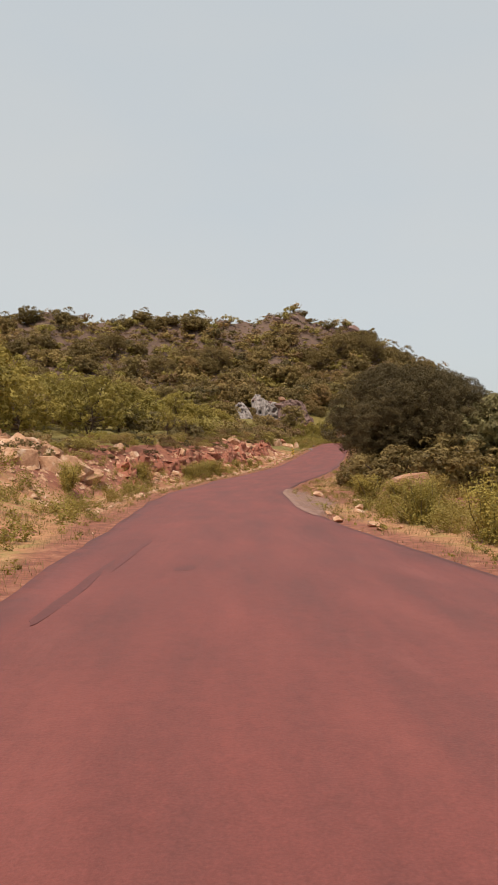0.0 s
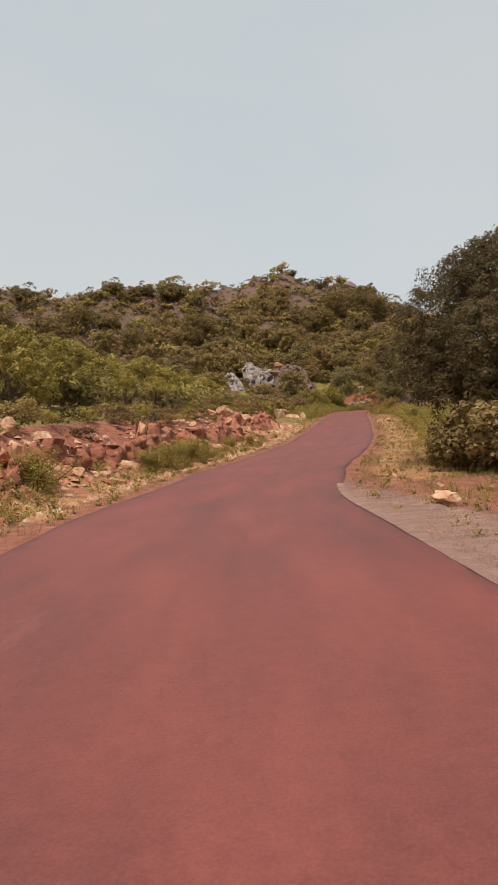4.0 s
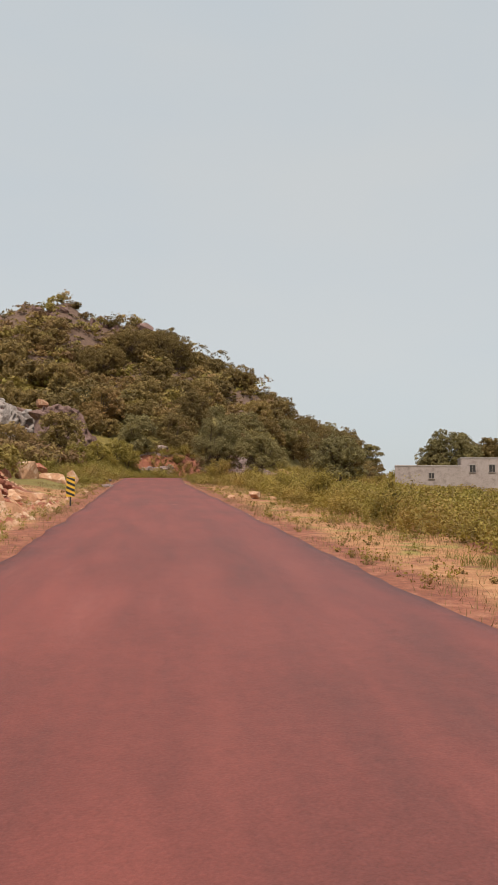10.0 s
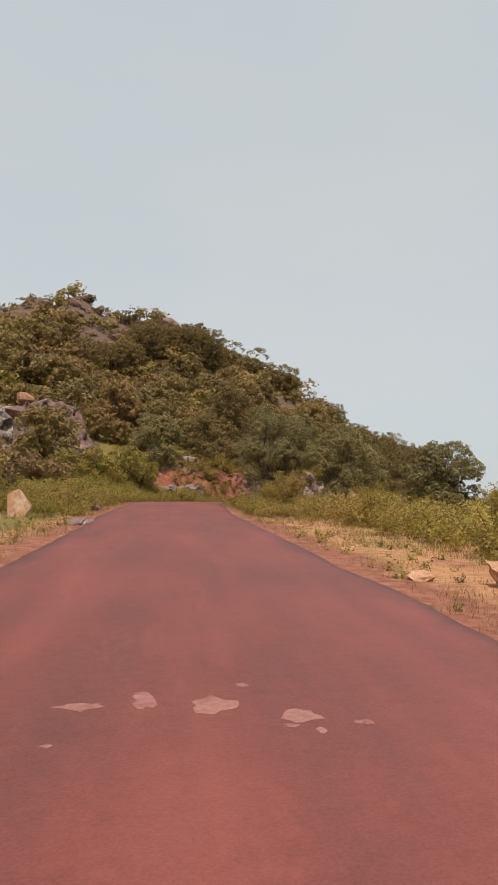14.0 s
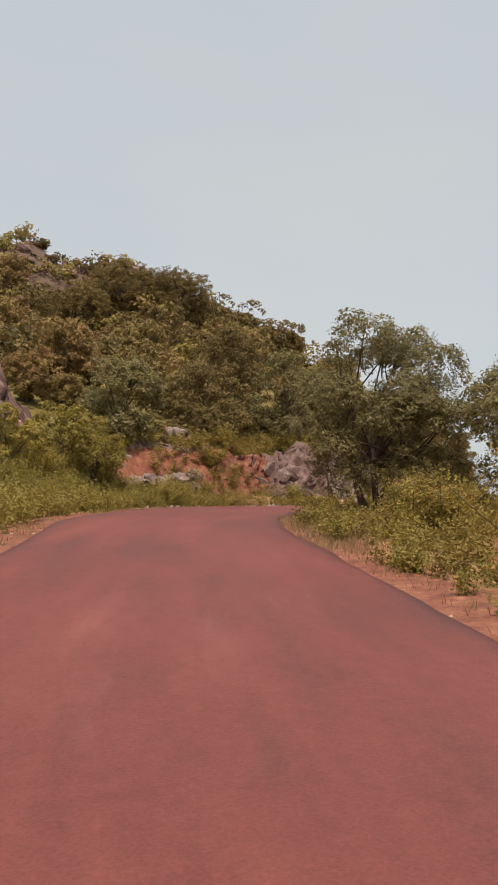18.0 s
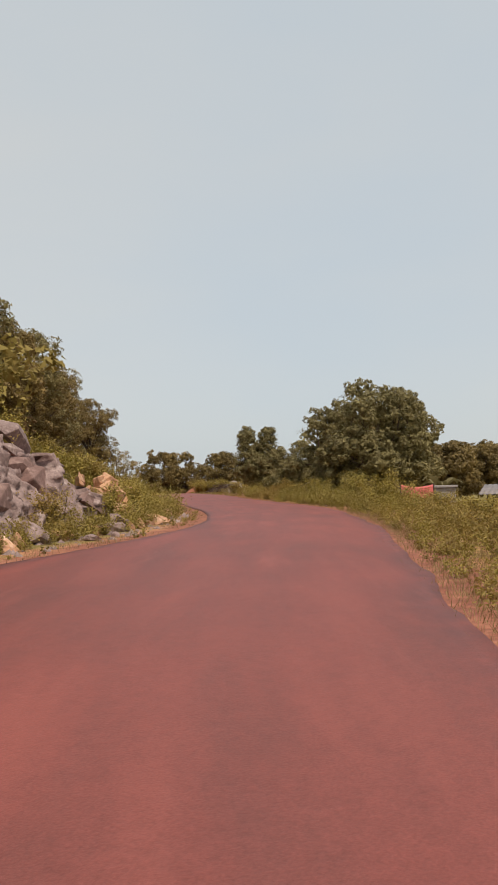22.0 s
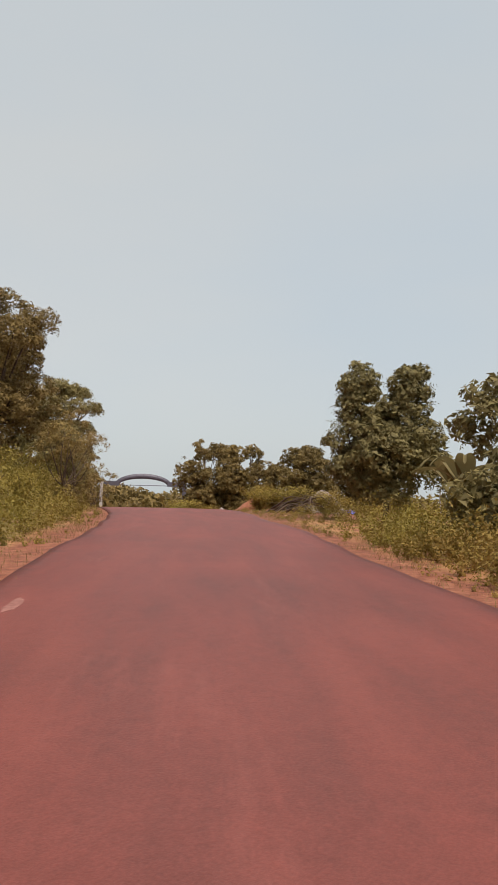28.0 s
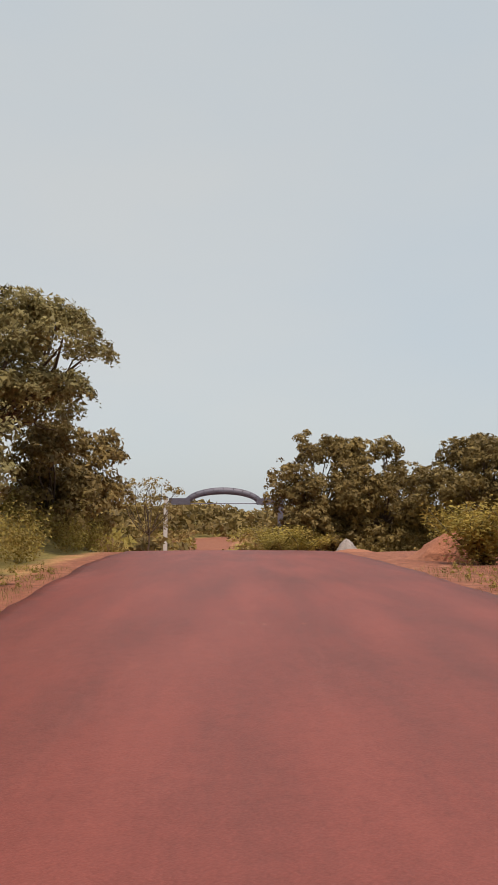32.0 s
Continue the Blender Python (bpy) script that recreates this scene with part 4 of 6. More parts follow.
YELLOW = tree("acacia_tree", on_ground(-8.5, 52, -0.1), 4.2, 2.9, "feathery yellow-green tree on the grassy slope above the red bank", leaf=LEAF_YELLOW, seed=71, tufts=380, per=30, size=0.26, core=0.2, fringe=120, lobe_size=0.26,
              low=0.1, thick=0.09, trunks=2, lobes=18, group="yellow-green slope trees")
for i, (x, y, k) in enumerate([(-11, 46, 1.15), (-14, 57, 1.2), (-5, 62, 0.85), (-12, 66, 1.0), (-19, 52, 1.3), (-17, 43, 1.1), (-3, 72, 0.8), (-9, 78, 0.9), (2.5, 84, 0.7), (-20, 70, 1.1), (-1, 92, 0.85), (-24, 60, 1.2),
                               (5.5, 92, 0.7), (8, 99, 0.75), (-5, 85, 0.8), (26.8, 127.2, 0.5), (28.9, 128.6, 0.55), (24.6, 126.0, 0.5), (30.6, 130.6, 0.45)]):
    copy_thing(YELLOW, pose(*on_ground(x, y, -0.1), 0, 0, 101 * i) @ Matrix.Scale((1.36 if y < 100 else 1.15) * k, 4))
for k, (x, y) in enumerate([(1.2, 64), (3.0, 69.5)]):
    tree("thorn_sapling", on_ground(x, y, -0.05), 2.9 - 0.4 * k, 1.3, "thin thorny sapling with sparse yellowish leaves", leaf=LEAF_YELLOW, seed=75 + k, tufts=60, per=20, size=0.2, low=0.4, thick=0.05, lobes=12, core=0.1, fringe=40)

# ---- roadside trees ----
tree("tamarind_tree", on_ground(14.9, 42.4, -0.1), 7.0, 5.2, "large dark green tamarind tree with a dense low crown", leaf=LEAF_TAMARIND, seed=11, tufts=4300, per=80,
     size=0.29, low=0.2, thick=0.3, lobes=60, flat=0.8, droop=0.35, lobe_size=0.27, fringe=1700, leaf_share=0.15, pairs=5)
for i, (x, y, k) in enumerate([(16.4, 46.0, 0.4), (15.0, 47.0, 0.28)]):
    copy_thing(LIGHT, pose(*on_ground(x, y, -0.1), 0, 0, 71 * i) @ Matrix.Diagonal((k, k, 0.8 * k, 1)))
for i, (x, y, k) in enumerate([(12.2, 38.6, 0.62), (13.8, 37.8, 0.72), (15.6, 37.4, 0.75), (17.6, 37.2, 0.72), (11.4, 40.0, 0.5), (14.8, 39.6, 0.8), (13.0, 40.4, 0.7)]):
    copy_thing(OAKY, pose(*on_ground(x, y, -0.1), 0, 0, 71 * i) @ Matrix.Diagonal((k, k, 0.85 * k, 1)))
tree("tamarind_tree", on_ground(19.0, 39.4, -0.1), 5.5, 3.3, "smaller dark green tree beside the large tamarind", leaf=LEAF_NEEM, seed=12, tufts=800, per=36, size=0.34, low=0.03, thick=0.16, lobes=24, lobe_size=0.3, fringe=250)
tree("neem_tree", on_ground(36.8, 112.8, -0.1), 4.1, 2.4, "leafy neem tree set back from the bend", leaf=LEAF_NEEM, seed=24, tufts=520, per=44, size=0.25, low=0.06, trunks=2, thick=0.1, lobes=22, fringe=260, leaf_share=0.22)
tree("neem_tree", on_ground(34.4, 116.2, -0.1), 4.95, 2.5, "leafy neem tree with slender forked trunks beside the bend", seed=23, tufts=720, per=52, size=0.24, low=0.1,
     trunks=3, thick=0.1, lobes=34, lobe_size=0.25, core=0.25, fringe=900, leaf_share=0.19, pairs=5)
tree("neem_tree", on_ground(81.1, 143.9, -0.1), 7.6, 5.4, "broad dark green neem tree above roadside shrubs", seed=31, tufts=1800, per=34, size=0.36, low=0.02, thick=0.22, lobes=54, lobe_size=0.24, fringe=350)
tree("neem_tree", on_ground(82.5, 150.5, -0.1), 4.0, 2.5, "lower bushy neem tree with drooping pale sprays", leaf=LEAF_NEEM, seed=33, tufts=620, per=34, size=0.28, low=0.04, thick=0.1, lobes=20, droop=0.5, fringe=300)
tree("neem_tree", on_ground(92.3, 160.2, -0.1), 6.3, 2.1, "slim two-headed neem tree at the roadside", seed=44, tufts=900, per=34, size=0.3, low=0.12, thick=0.13, flat=0.9, fringe=300,
     heads=[(-0.5, 0.75, 5.35, 0.75), (-0.42, 0.7, 4.5, 0.85), (0.5, -0.85, 5.3, 0.8), (0.45, -0.7, 4.4, 0.9), (-0.6, 0.9, 3.4, 0.95), (0.7, -1.1, 3.2, 1.0), (0, 0, 3.2, 1.1), (0.6, 0.6, 2.6, 1.0), (-0.6, -0.6, 2.6, 1.0), (0.75, -1.2, 2.2, 0.9),
            (-0.7, 1.0, 2.1, 0.9), (0, 0, 1.6, 1.1)])
for x, y, h, w, sd in [(124.1, 200.1, 8.2, 3.8, 35), (127.2, 197.6, 8.2, 4.0, 36), (128.6, 191.2, 7.6, 3.8, 37), (133.5, 187.0, 7.0, 3.8, 38), (92, 149, 7.4, 4.0, 39), (97, 153, 7.2, 4.0, 53), (105, 150, 5.8, 3.6, 54), (93.0, 142.6, 4.3, 3.0, 95), (112, 146, 5.4, 3.6, 96), (120, 144.5, 5.8, 4.2, 97), (128, 142.6, 6.0, 4.4, 98), (140, 147, 6.4, 4.6, 99)]:
    tree("neem_tree", on_ground(x, y, -0.1), h, w, "round dark neem tree at the edge of the fields", leaf=LEAF_DARK, seed=sd, tufts=850, per=28, size=0.42, low=0.0, thick=0.17, lobes=30, group="field-edge neem trees", lobe_size=0.28, flat=0.9)
tree("neem_tree", on_ground(49.2, 121.0, -0.1), 5.0, 2.9, "wide neem tree with pale tips in the shrub field", seed=59, tufts=620, per=26, size=0.3, low=0.03, thick=0.14, lobes=22, lobe_size=0.3, trunks=2, fringe=150)
tree("neem_tree", on_ground(82.5, 171.3, -0.1), 7.4, 2.6, "tall dark neem tree on the embankment", leaf=LEAF_DARK, seed=45, tufts=680, per=46, size=0.3, low=0.14, lobes=24, thick=0.15, leaf_share=0.22, fringe=200)
tree("scrub_tree", on_ground(91.0, 179.6, -0.1), 4.3, 2.3, "bushy greyish brown scrub tree on the embankment", leaf=LEAF_NEEM, seed=46, leaf_share=0.24, tufts=480, per=36, size=0.26, low=0.05, lobes=18, thick=0.08, trunks=3, core=0.15)
tree("scrub_tree", on_ground(84.3, 169.0, -0.1), 4.1, 1.45, "thin-leaved greyish scrub tree on the embankment", leaf=LEAF_HILL, seed=57, leaf_share=0.24, tufts=260, per=26, size=0.2, low=0.1, lobes=18, thick=0.06, trunks=3, core=0.1, fringe=80)
tree("rain_tree", on_ground(97.0, 189.8, -0.1), 8.1, 4.4, "spreading tree with bare lower limbs and a flat leafy crown", seed=47, leaf_share=0.26, tufts=850, per=38, size=0.36, low=0.4, lobes=24, thick=0.2, flat=0.55, lobe_size=0.25, core=0.2, fringe=200)
tree("neem_tree", on_ground(104.0, 196.5, -0.1), 5.2, 2.6, "dense low dark tree behind the embankment shrubs", leaf=LEAF_DARK, seed=48, tufts=450, per=24, size=0.36, low=0.03, lobes=18, thick=0.12)
tree("neem_tree", on_ground(101.2, 193.5, -0.1), 4.6, 2.3, "dense low dark tree behind the embankment shrubs", leaf=LEAF_DARK, seed=58, tufts=400, per=24, size=0.36, low=0.03, lobes=16, thick=0.12)
tree("eucalyptus_tree", on_ground(121.0, 215.5, -0.1), 6.2, 3.1, "sparse pale-leaved tree beside the arch", leaf=LEAF_HILL, seed=49, tufts=130, per=14, size=0.34, low=0.3, lobes=20, thick=0.09, core=0.1, lobe_size=0.2)
tree("leafless_tree", on_ground(68.5, 154.5, -0.1), 3.3, 1.6, "small greyish thorn tree with few leaves", leaf=LEAF_HILL, seed=50, tufts=50, per=6, size=0.16, low=0.25, lobes=16, thick=0.05, trunks=2, core=0.1)
# on top of the rock cut
for i, (x, y, h, w, sd) in enumerate([(44.3, 139.8, 5.9, 2.6, 81), (38.5, 138.5, 4.6, 2.6, 82), (49.5, 144.5, 5.4, 2.6, 83), (55, 149, 4.8, 2.6, 84), (33, 135.8, 4.2, 2.4, 85), (62, 154.5, 4.8, 2.4, 86), (58.5, 151.5, 5.2, 2.6, 87), (43, 146, 5.2, 3.0, 88), (66, 159.5, 7.6, 3.2, 89), (71, 163.5, 8.4, 3.2, 90), (74, 167.4, 9.0, 3.2, 91), (69, 168, 7.6, 3.2, 92), (78.5, 173, 8.2, 3.0, 93), (85.5, 180, 8.0, 3.2, 94)]):
    tree("neem_tree", on_ground(x, y, -0.15), h, w, "leafy neem tree on top of the rock cut", leaf=(LEAF_NEEM, LEAF_DARK)[i % 2], seed=sd, leaf_share=0.25, tufts=480, per=38, size=0.3, low=0.04, thick=0.1, lobes=22, group="trees on the rock cut", lobe_size=0.28, fringe=120)
# the far woods
rng = np.random.RandomState(7)
far_spots = []
for _ in range(900):
    a, d = rng.uniform(-150, -12), rng.uniform(150, 620)
    x, y = 60 - math.sin(radians(a)) * d, 110 + math.cos(radians(a)) * d
    w = rng.uniform(5, 10)
    far_spots.append((x, y, w))
for _ in range(330):
    a, d = rng.uniform(-54, -30), rng.uniform(175, 340)
    far_spots.append((60 - math.sin(radians(a)) * d, 110 + math.cos(radians(a)) * d, rng.uniform(7, 12)))
fx = np.array(far_spots)
fx = fx[(hill(fx[:, 0], fx[:, 1]) < 1) & (np.abs(by_road(fx[:, 0], fx[:, 1])[1]) > 12)]
far_rows = np.c_[fx[:, 0], fx[:, 1], ground_z(fx[:, 0], fx[:, 1]) - 0.2, fx[:, 2], fx[:, 2] * 0.8]
tagged(new("far_woods", scatter_mesh("far_woods", far_rows, "dome", 0.16, LEAF_DARK, 55, thin=0.2)), "distant line of dark trees across the plain", "woods", kind="stuff")


rng = np.random.RandomState(8)
bx, by = rng.uniform(95, 215, 1500), rng.uniform(205, 330, 1500)
bw, bl, _ = by_road(bx, by)
ok = ((np.abs(bl) > 6.5) & (bw > 238)) | ((np.abs(bl) > 3.9) & (bw > 250))
bx, by = bx[ok], by[ok]
brush = np.c_[bx, by, ground_z(bx, by) - 0.1, rng.uniform(1.6, 3.6, len(bx)), rng.uniform(1.0, 2.6, len(bx))]
tagged(new("field_brush", scatter_mesh("field_brush", brush, "dome", 0.2, LEAF_HILL, 56, thin=0.12, tone=0.7)), "brownish brush in the fields beyond the arch", "brush", kind="stuff")


# ---- weeds, shrubs and grass along the road ----
def strip(n, seed, w0, w1, e0, e1, side, lo, hi, tall, patchy=0.0, size=5.0):
    """Spots beside the road: side is 1 for the right and -1 for the left; e is the distance from the tarmac."""
    r = np.random.RandomState(seed)
    way, e = r.uniform(w0, w1, n), r.uniform(0, 1, n) ** 1.15 * (e1 - e0) + e0
    k = np.clip(((way - LINE[0, 0]) / 0.5).astype(int), 0, len(LINE) - 1)
    lat = side * (np.where(side > 0, WR[k], WL[k]) + e)
    x, y = LINE[k, 1] + RIGHT[k, 0] * lat, LINE[k, 2] + RIGHT[k, 1] * lat
    keep = ripple(x, y, size, seed + 3) > -1 + 2 * patchy
    w2, l2, _ = by_road(x, y)
    edge = np.maximum(-l2 - np.interp(w2, LINE[:, 0], WL), l2 - np.interp(w2, LINE[:, 0], WR))
    keep &= edge > min(0.35, e0)
    x, y = x[keep], y[keep]
    w = r.uniform(lo, hi, len(x))
    return np.c_[x, y, ground_z(x, y) - 0.04, w, w * tall * r.uniform(0.75, 1.2, len(x))]


def sown(name, spots, near, leaf, material, seed, label, category, reach=4.5):
    """Plants in two sheets: small dense leaves near the tarmac, larger and fewer ones farther off."""
    way, lat, _ = by_road(spots[:, 0], spots[:, 1])
    close = np.maximum(-lat - np.interp(way, LINE[:, 0], WL), lat - np.interp(way, LINE[:, 0], WR)) < reach
    tagged(new(name, scatter_mesh(name, spots[close], "stalk", leaf, material, seed, thin=near, tone=0.35)), label, category, kind="stuff")
    tagged(new(name, scatter_mesh(name, spots[~close], "stalk", leaf * 1.7, material, seed + 1, thin=near * 0.45, tone=0.45)), label, category, kind="stuff")


field = np.concatenate([strip(1350, 101, 42, 112, 3.0, 9, 1, 0.6, 1.1, 0.75, 0.08), strip(1700, 102, 36, 118, 8, 34, 1, 0.8, 1.3, 0.36, 0.05)])
sown("shrub_field", field, 0.6, 0.046, LEAF_WEED, 111, "field of knee-high leafy green shrubs beside the verge", "shrubs", 6.5)
weeds = np.concatenate([
    strip(700, 121, 105, 128, 0.7, 6.5, -1, 0.5, 0.9, 0.95, 0.02), strip(420, 122, 124, 156, 1.5, 2.9, -1, 0.4, 0.8, 0.95, 0.1), strip(220, 133, 122, 138, 1.9, 4.2, -1, 0.5, 0.9, 0.95, 0.0),
    strip(480, 123, 154, 200, 1.0, 6.5, -1, 0.6, 1.05, 1.05, 0.05), strip(420, 130, 196, 236, 1.6, 9, -1, 1.0, 1.5, 1.1, 0.0), strip(400, 124, 6, 27, 1.8, 9, 1, 0.4, 0.75, 0.95, 0.06),
    strip(330, 125, -6, 40, 1.0, 6.5, -1, 0.35, 0.8, 0.85, 0.2), strip(620, 126, 106, 134, 0.5, 5, 1, 0.3, 0.7, 0.8, 0.05), strip(150, 135, 130, 156, 0.7, 3.0, 1, 0.35, 0.7, 0.8, 0.35),
    strip(430, 127, 132, 164, 1.6, 8, 1, 0.5, 0.95, 0.85, 0.25), strip(420, 134, 160, 182, 1.3, 8, 1, 0.6, 1.1, 1.0, 0.05), strip(360, 195, 157, 187, 0.8, 3.6, 1, 0.45, 0.9, 0.95, 0.1), strip(160, 128, 184, 206, 2.5, 10, 1, 0.6, 1.1, 0.9, 0.3), strip(130, 129, 42, 80, 1.2, 3.2, -1, 0.35, 0.75, 0.8, 0.35)])
sown("verge_weeds", weeds, 0.5, 0.042, LEAF_WEED, 131, "leafy roadside weeds along both verges", "weeds")
top_brush = np.concatenate([strip(150, 191, 22, 92, 5.2, 9.5, -1, 0.7, 1.5, 0.8, 0.3), strip(130, 192, 30, 90, 4.4, 6.0, -1, 0.4, 0.9, 0.8, 0.3)])
tagged(new("bank_brush", scatter_mesh("bank_brush", top_brush, "dense", 0.05, LEAF_HILL, 193, thin=0.6, tone=0.9, loose=0.45)), "dry brownish brush along the top of the red bank", "brush", kind="stuff")
low = np.concatenate([strip(420, 143, 116, 160, 0.3, 2.2, 1, 0.14, 0.4, 0.8, 0.1, 3.0), strip(1300, 141, -5, 215, 0.35, 2.6, -1, 0.12, 0.36, 0.8, 0.35, 3.0), strip(1500, 142, -5, 215, 0.35, 3.6, 1, 0.12, 0.36, 0.8, 0.3, 3.0)])
tagged(new("low_weeds", scatter_mesh("low_weeds", low, "stalk", 0.04, LEAF_WEED, 151, thin=0.18, tone=0.5)), "small scattered weeds on the dry verge", "weeds", kind="stuff")


def grass(name, spots, material, seed, blades, height, label):
    r = np.random.RandomState(seed)
    p = np.repeat(spots[:, :3], blades, 0) + np.c_[r.normal(size=(len(spots) * blades, 2)) * 0.17, np.zeros(len(spots) * blades)]
    n = len(p)
    a, lean = r.uniform(0, 6.28, n), r.normal(size=(n, 2)) * 0.4
    h = height * r.uniform(0.5, 1.3, n)
    side = np.c_[np.cos(a), np.sin(a), np.zeros(n)] * 0.0065
    tip = p + np.c_[lean * h[:, None], h]
    v = np.stack([p - side, p + side, tip], 1).reshape(-1, 3)
    return tagged(new(name, mesh_of(name, v, np.arange(3 * n).reshape(-1, 3), material)), label, "grass", kind="stuff")


dry = np.concatenate([strip(3000, 166, 114, 160, 0.15, 2.6, 1, 1, 1, 1, 0.1, 4.0), strip(8000, 161, -5, 215, 0.25, 4.0, -1, 1, 1, 1, 0.3, 4.0), strip(9500, 162, -5, 215, 0.25, 4.5, 1, 1, 1, 1, 0.25, 4.0)])
grass("dry_grass", dry, GRASS_DRY, 171, 12, 0.13, "short straw-coloured grass on the verges")
green = np.concatenate([strip(2200, 163, 30, 110, 2.0, 5.0, 1, 1, 1, 1, 0.4, 6.0), strip(2200, 164, 20, 95, 6, 16, -1, 1, 1, 1, 0.25, 6.0), strip(1500, 165, 120, 160, 3.0, 9, -1, 1, 1, 1, 0.1)])
grass("green_grass", green, GRASS_GREEN, 172, 8, 0.22, "fresh green grass behind the verges")


def bush_template(seed, leaf, label):
    """A single roadside bush: stems and leaves, about a metre wide and tall."""
    r = np.random.RandomState(seed)
    b = thing("roadside_bush", pose(0, 0, 0), label, "bush", "roadside bushes")
    tips = [np.array([r.normal() * 0.3, r.normal() * 0.3, r.uniform(0.6, 1.0)]) for _ in range(17)]
    part("stem", mesh_of("stem", *joined([limb((r.normal() * 0.04, r.normal() * 0.04, -0.03), t, 0.014, 0.005, r, 0.08, 4) for t in tips]), STEM), b)
    pts = np.concatenate([np.repeat([t * u], 32, 0) + r.normal(size=(32, 3)) * 0.075 for t in tips for u in np.linspace(0.2, 1, 11)])
    part("foliage", mesh_of("foliage", *leaves(pts, pts * (1.2, 1.2, 0) + (0, 0, 0.6), 0.026, seed + 1, 0.3, three=True), leaf), b)
    return b


BUSHES = [bush_template(201, LEAF_WEED, "leafy bright green bush on the road verge"), bush_template(202, LEAF_WEED, "leafy green bush with upright stems on the verge"),
          bush_template(203, LEAF_YELLOW, "yellowish green bush on the dry verge")]
bush_rows = [(47.5, -5.0, 1.4, 0.8), (49, -4.9, 1.5, 0.9), (50.5, -4.8, 1.5, 1.0), (52, -4.7, 1.5, 0.95), (53.5, -4.6, 1.4, 0.9), (27, -6.2, 1.3, 1.1), (38, -5.6, 1.2, 1.0), (61, -4.6, 0.9, 0.8), (66, -4.4, 0.8, 0.8), (12, 6.0, 1.5, 1.5), (15, 5.2, 1.4, 1.4),
             (17, 6.8, 1.6, 1.5), (9, 6.4, 1.4, 1.3), (19.5, 4.7, 1.1, 1.2), (22, 5.4, 1.0, 1.1), (46, 6.4, 1.8, 1.3), (50, 6.6, 1.9, 1.4), (54, 6.6, 1.6, 1.2), (44, 8.0, 2.0, 1.6), (116, 4.4, 1.2, 1.05), (118.5, 4.2, 1.0, 0.95),
             (113, 5.0, 1.5, 1.6), (110, -4.0, 1.4, 1.1), (114, -4.4, 1.5, 1.1), (118, -4.8, 1.4, 1.1), (126, -8.2, 1.3, 1.1), (131, -9.0, 1.3, 1.2), (136, -8.6, 1.2, 1.1), (132.2, -7.6, 1.5, 1.2), (133.6, -8.0, 1.4, 1.1), (134.8, -9.2, 1.2, 0.9), (137.2, -9.0, 1.3, 1.0), (141, -6.4, 1.3, 1.1), (147, -5.2, 1.4, 1.2),
             (151, -4.4, 1.5, 1.3), (154, -4.2, 1.5, 1.4), (139, 5.6, 1.5, 0.8), (144, 6.2, 1.6, 0.8), (149, 6.8, 1.7, 0.8), (155, 6.6, 1.6, 0.8), (161, 6.2, 1.8, 1.6), (166, 6.2, 1.8, 1.7), (171, 5.6, 1.5, 1.4), (176, 5.2, 1.4, 1.3),
             (171, -4.4, 1.4, 1.4), (178, -4.6, 1.5, 1.5), (186, -4.8, 1.5, 1.4), (193, -5.0, 1.5, 1.5), (200, -5.2, 1.4, 1.4), (207, -5.4, 1.3, 1.2), (62, 7.0, 1.5, 1.2), (70, 7.2, 1.5, 1.3), (78, 6.6, 1.4, 1.2), (86, 6.4, 1.5, 1.3), (94, 6.4, 1.4, 1.3), (102, 6.0, 1.3, 1.2)]
for i, (way, lat, w, h) in enumerate(bush_rows):
    copy_thing(BUSHES[i % 3], Matrix.Translation(place(way, lat)) @ pose(0, 0, 0, 0, 0, 57 * i) @ Matrix.Diagonal((w, w, h, 1)))
for b in BUSHES:
    b.matrix_world = Matrix.Translation(place(30 + 40 * BUSHES.index(b), 7.5 if b is not BUSHES[2] else -7.0)) @ Matrix.Diagonal((1.4, 1.4, 1.1, 1))
for x, y, w, h in [(8.5, 29.6, 1.3, 0.95), (9.6, 29.2, 1.1, 0.8), (118.5, 197.6, 3.6, 1.5), (104.6, 176.6, 2.0, 1.4), (101.0, 171.1, 2.3, 1.25), (101.7, 169.5, 2.0, 1.1), (116, 196, 1.8, 1.1), (107.5, 179, 1.6, 1.2), (101.6, 173.0, 1.5, 1.1)]:
    copy_thing(BUSHES[0], Matrix.Translation(on_ground(x, y)) @ Matrix.Diagonal((w, w, h, 1)))


# ---- rocks ----
STONES = {m: [stone_mesh("rock", 300 + 10 * j + i, m, 0.5) for i in range(4)] for j, m in enumerate((ROCK_ORANGE, ROCK_RED, ROCK_GREY, ROCK_WHITE, ROCK_DARK))}
SLABS = {m: [stone_mesh("block", 340 + 10 * j + i, m, 0.8, True) for i in range(4)] for j, m in enumerate((ROCK_ORANGE, ROCK_RED, ROCK_GREY, ROCK_WHITE, ROCK_DARK))}


def rock(at, size, material, seed, label, group="", name="rock", tilt=18):
    r = np.random.RandomState(seed)
    ob = new(name, STONES[material][seed % 4])
    sx, sy, sz = size if isinstance(size, tuple) else (size * r.uniform(0.8, 1.25), size * r.uniform(0.75, 1.1), size * r.uniform(0.6, 0.95))
    ob.matrix_world = Matrix.Translation(at) @ pose(0, 0, 0, r.uniform(-tilt, tilt), r.uniform(-tilt, tilt), r.uniform(0, 360)) @ Matrix.Diagonal((sx, sy, sz, 1))
    return tagged(ob, label, "rock", group)


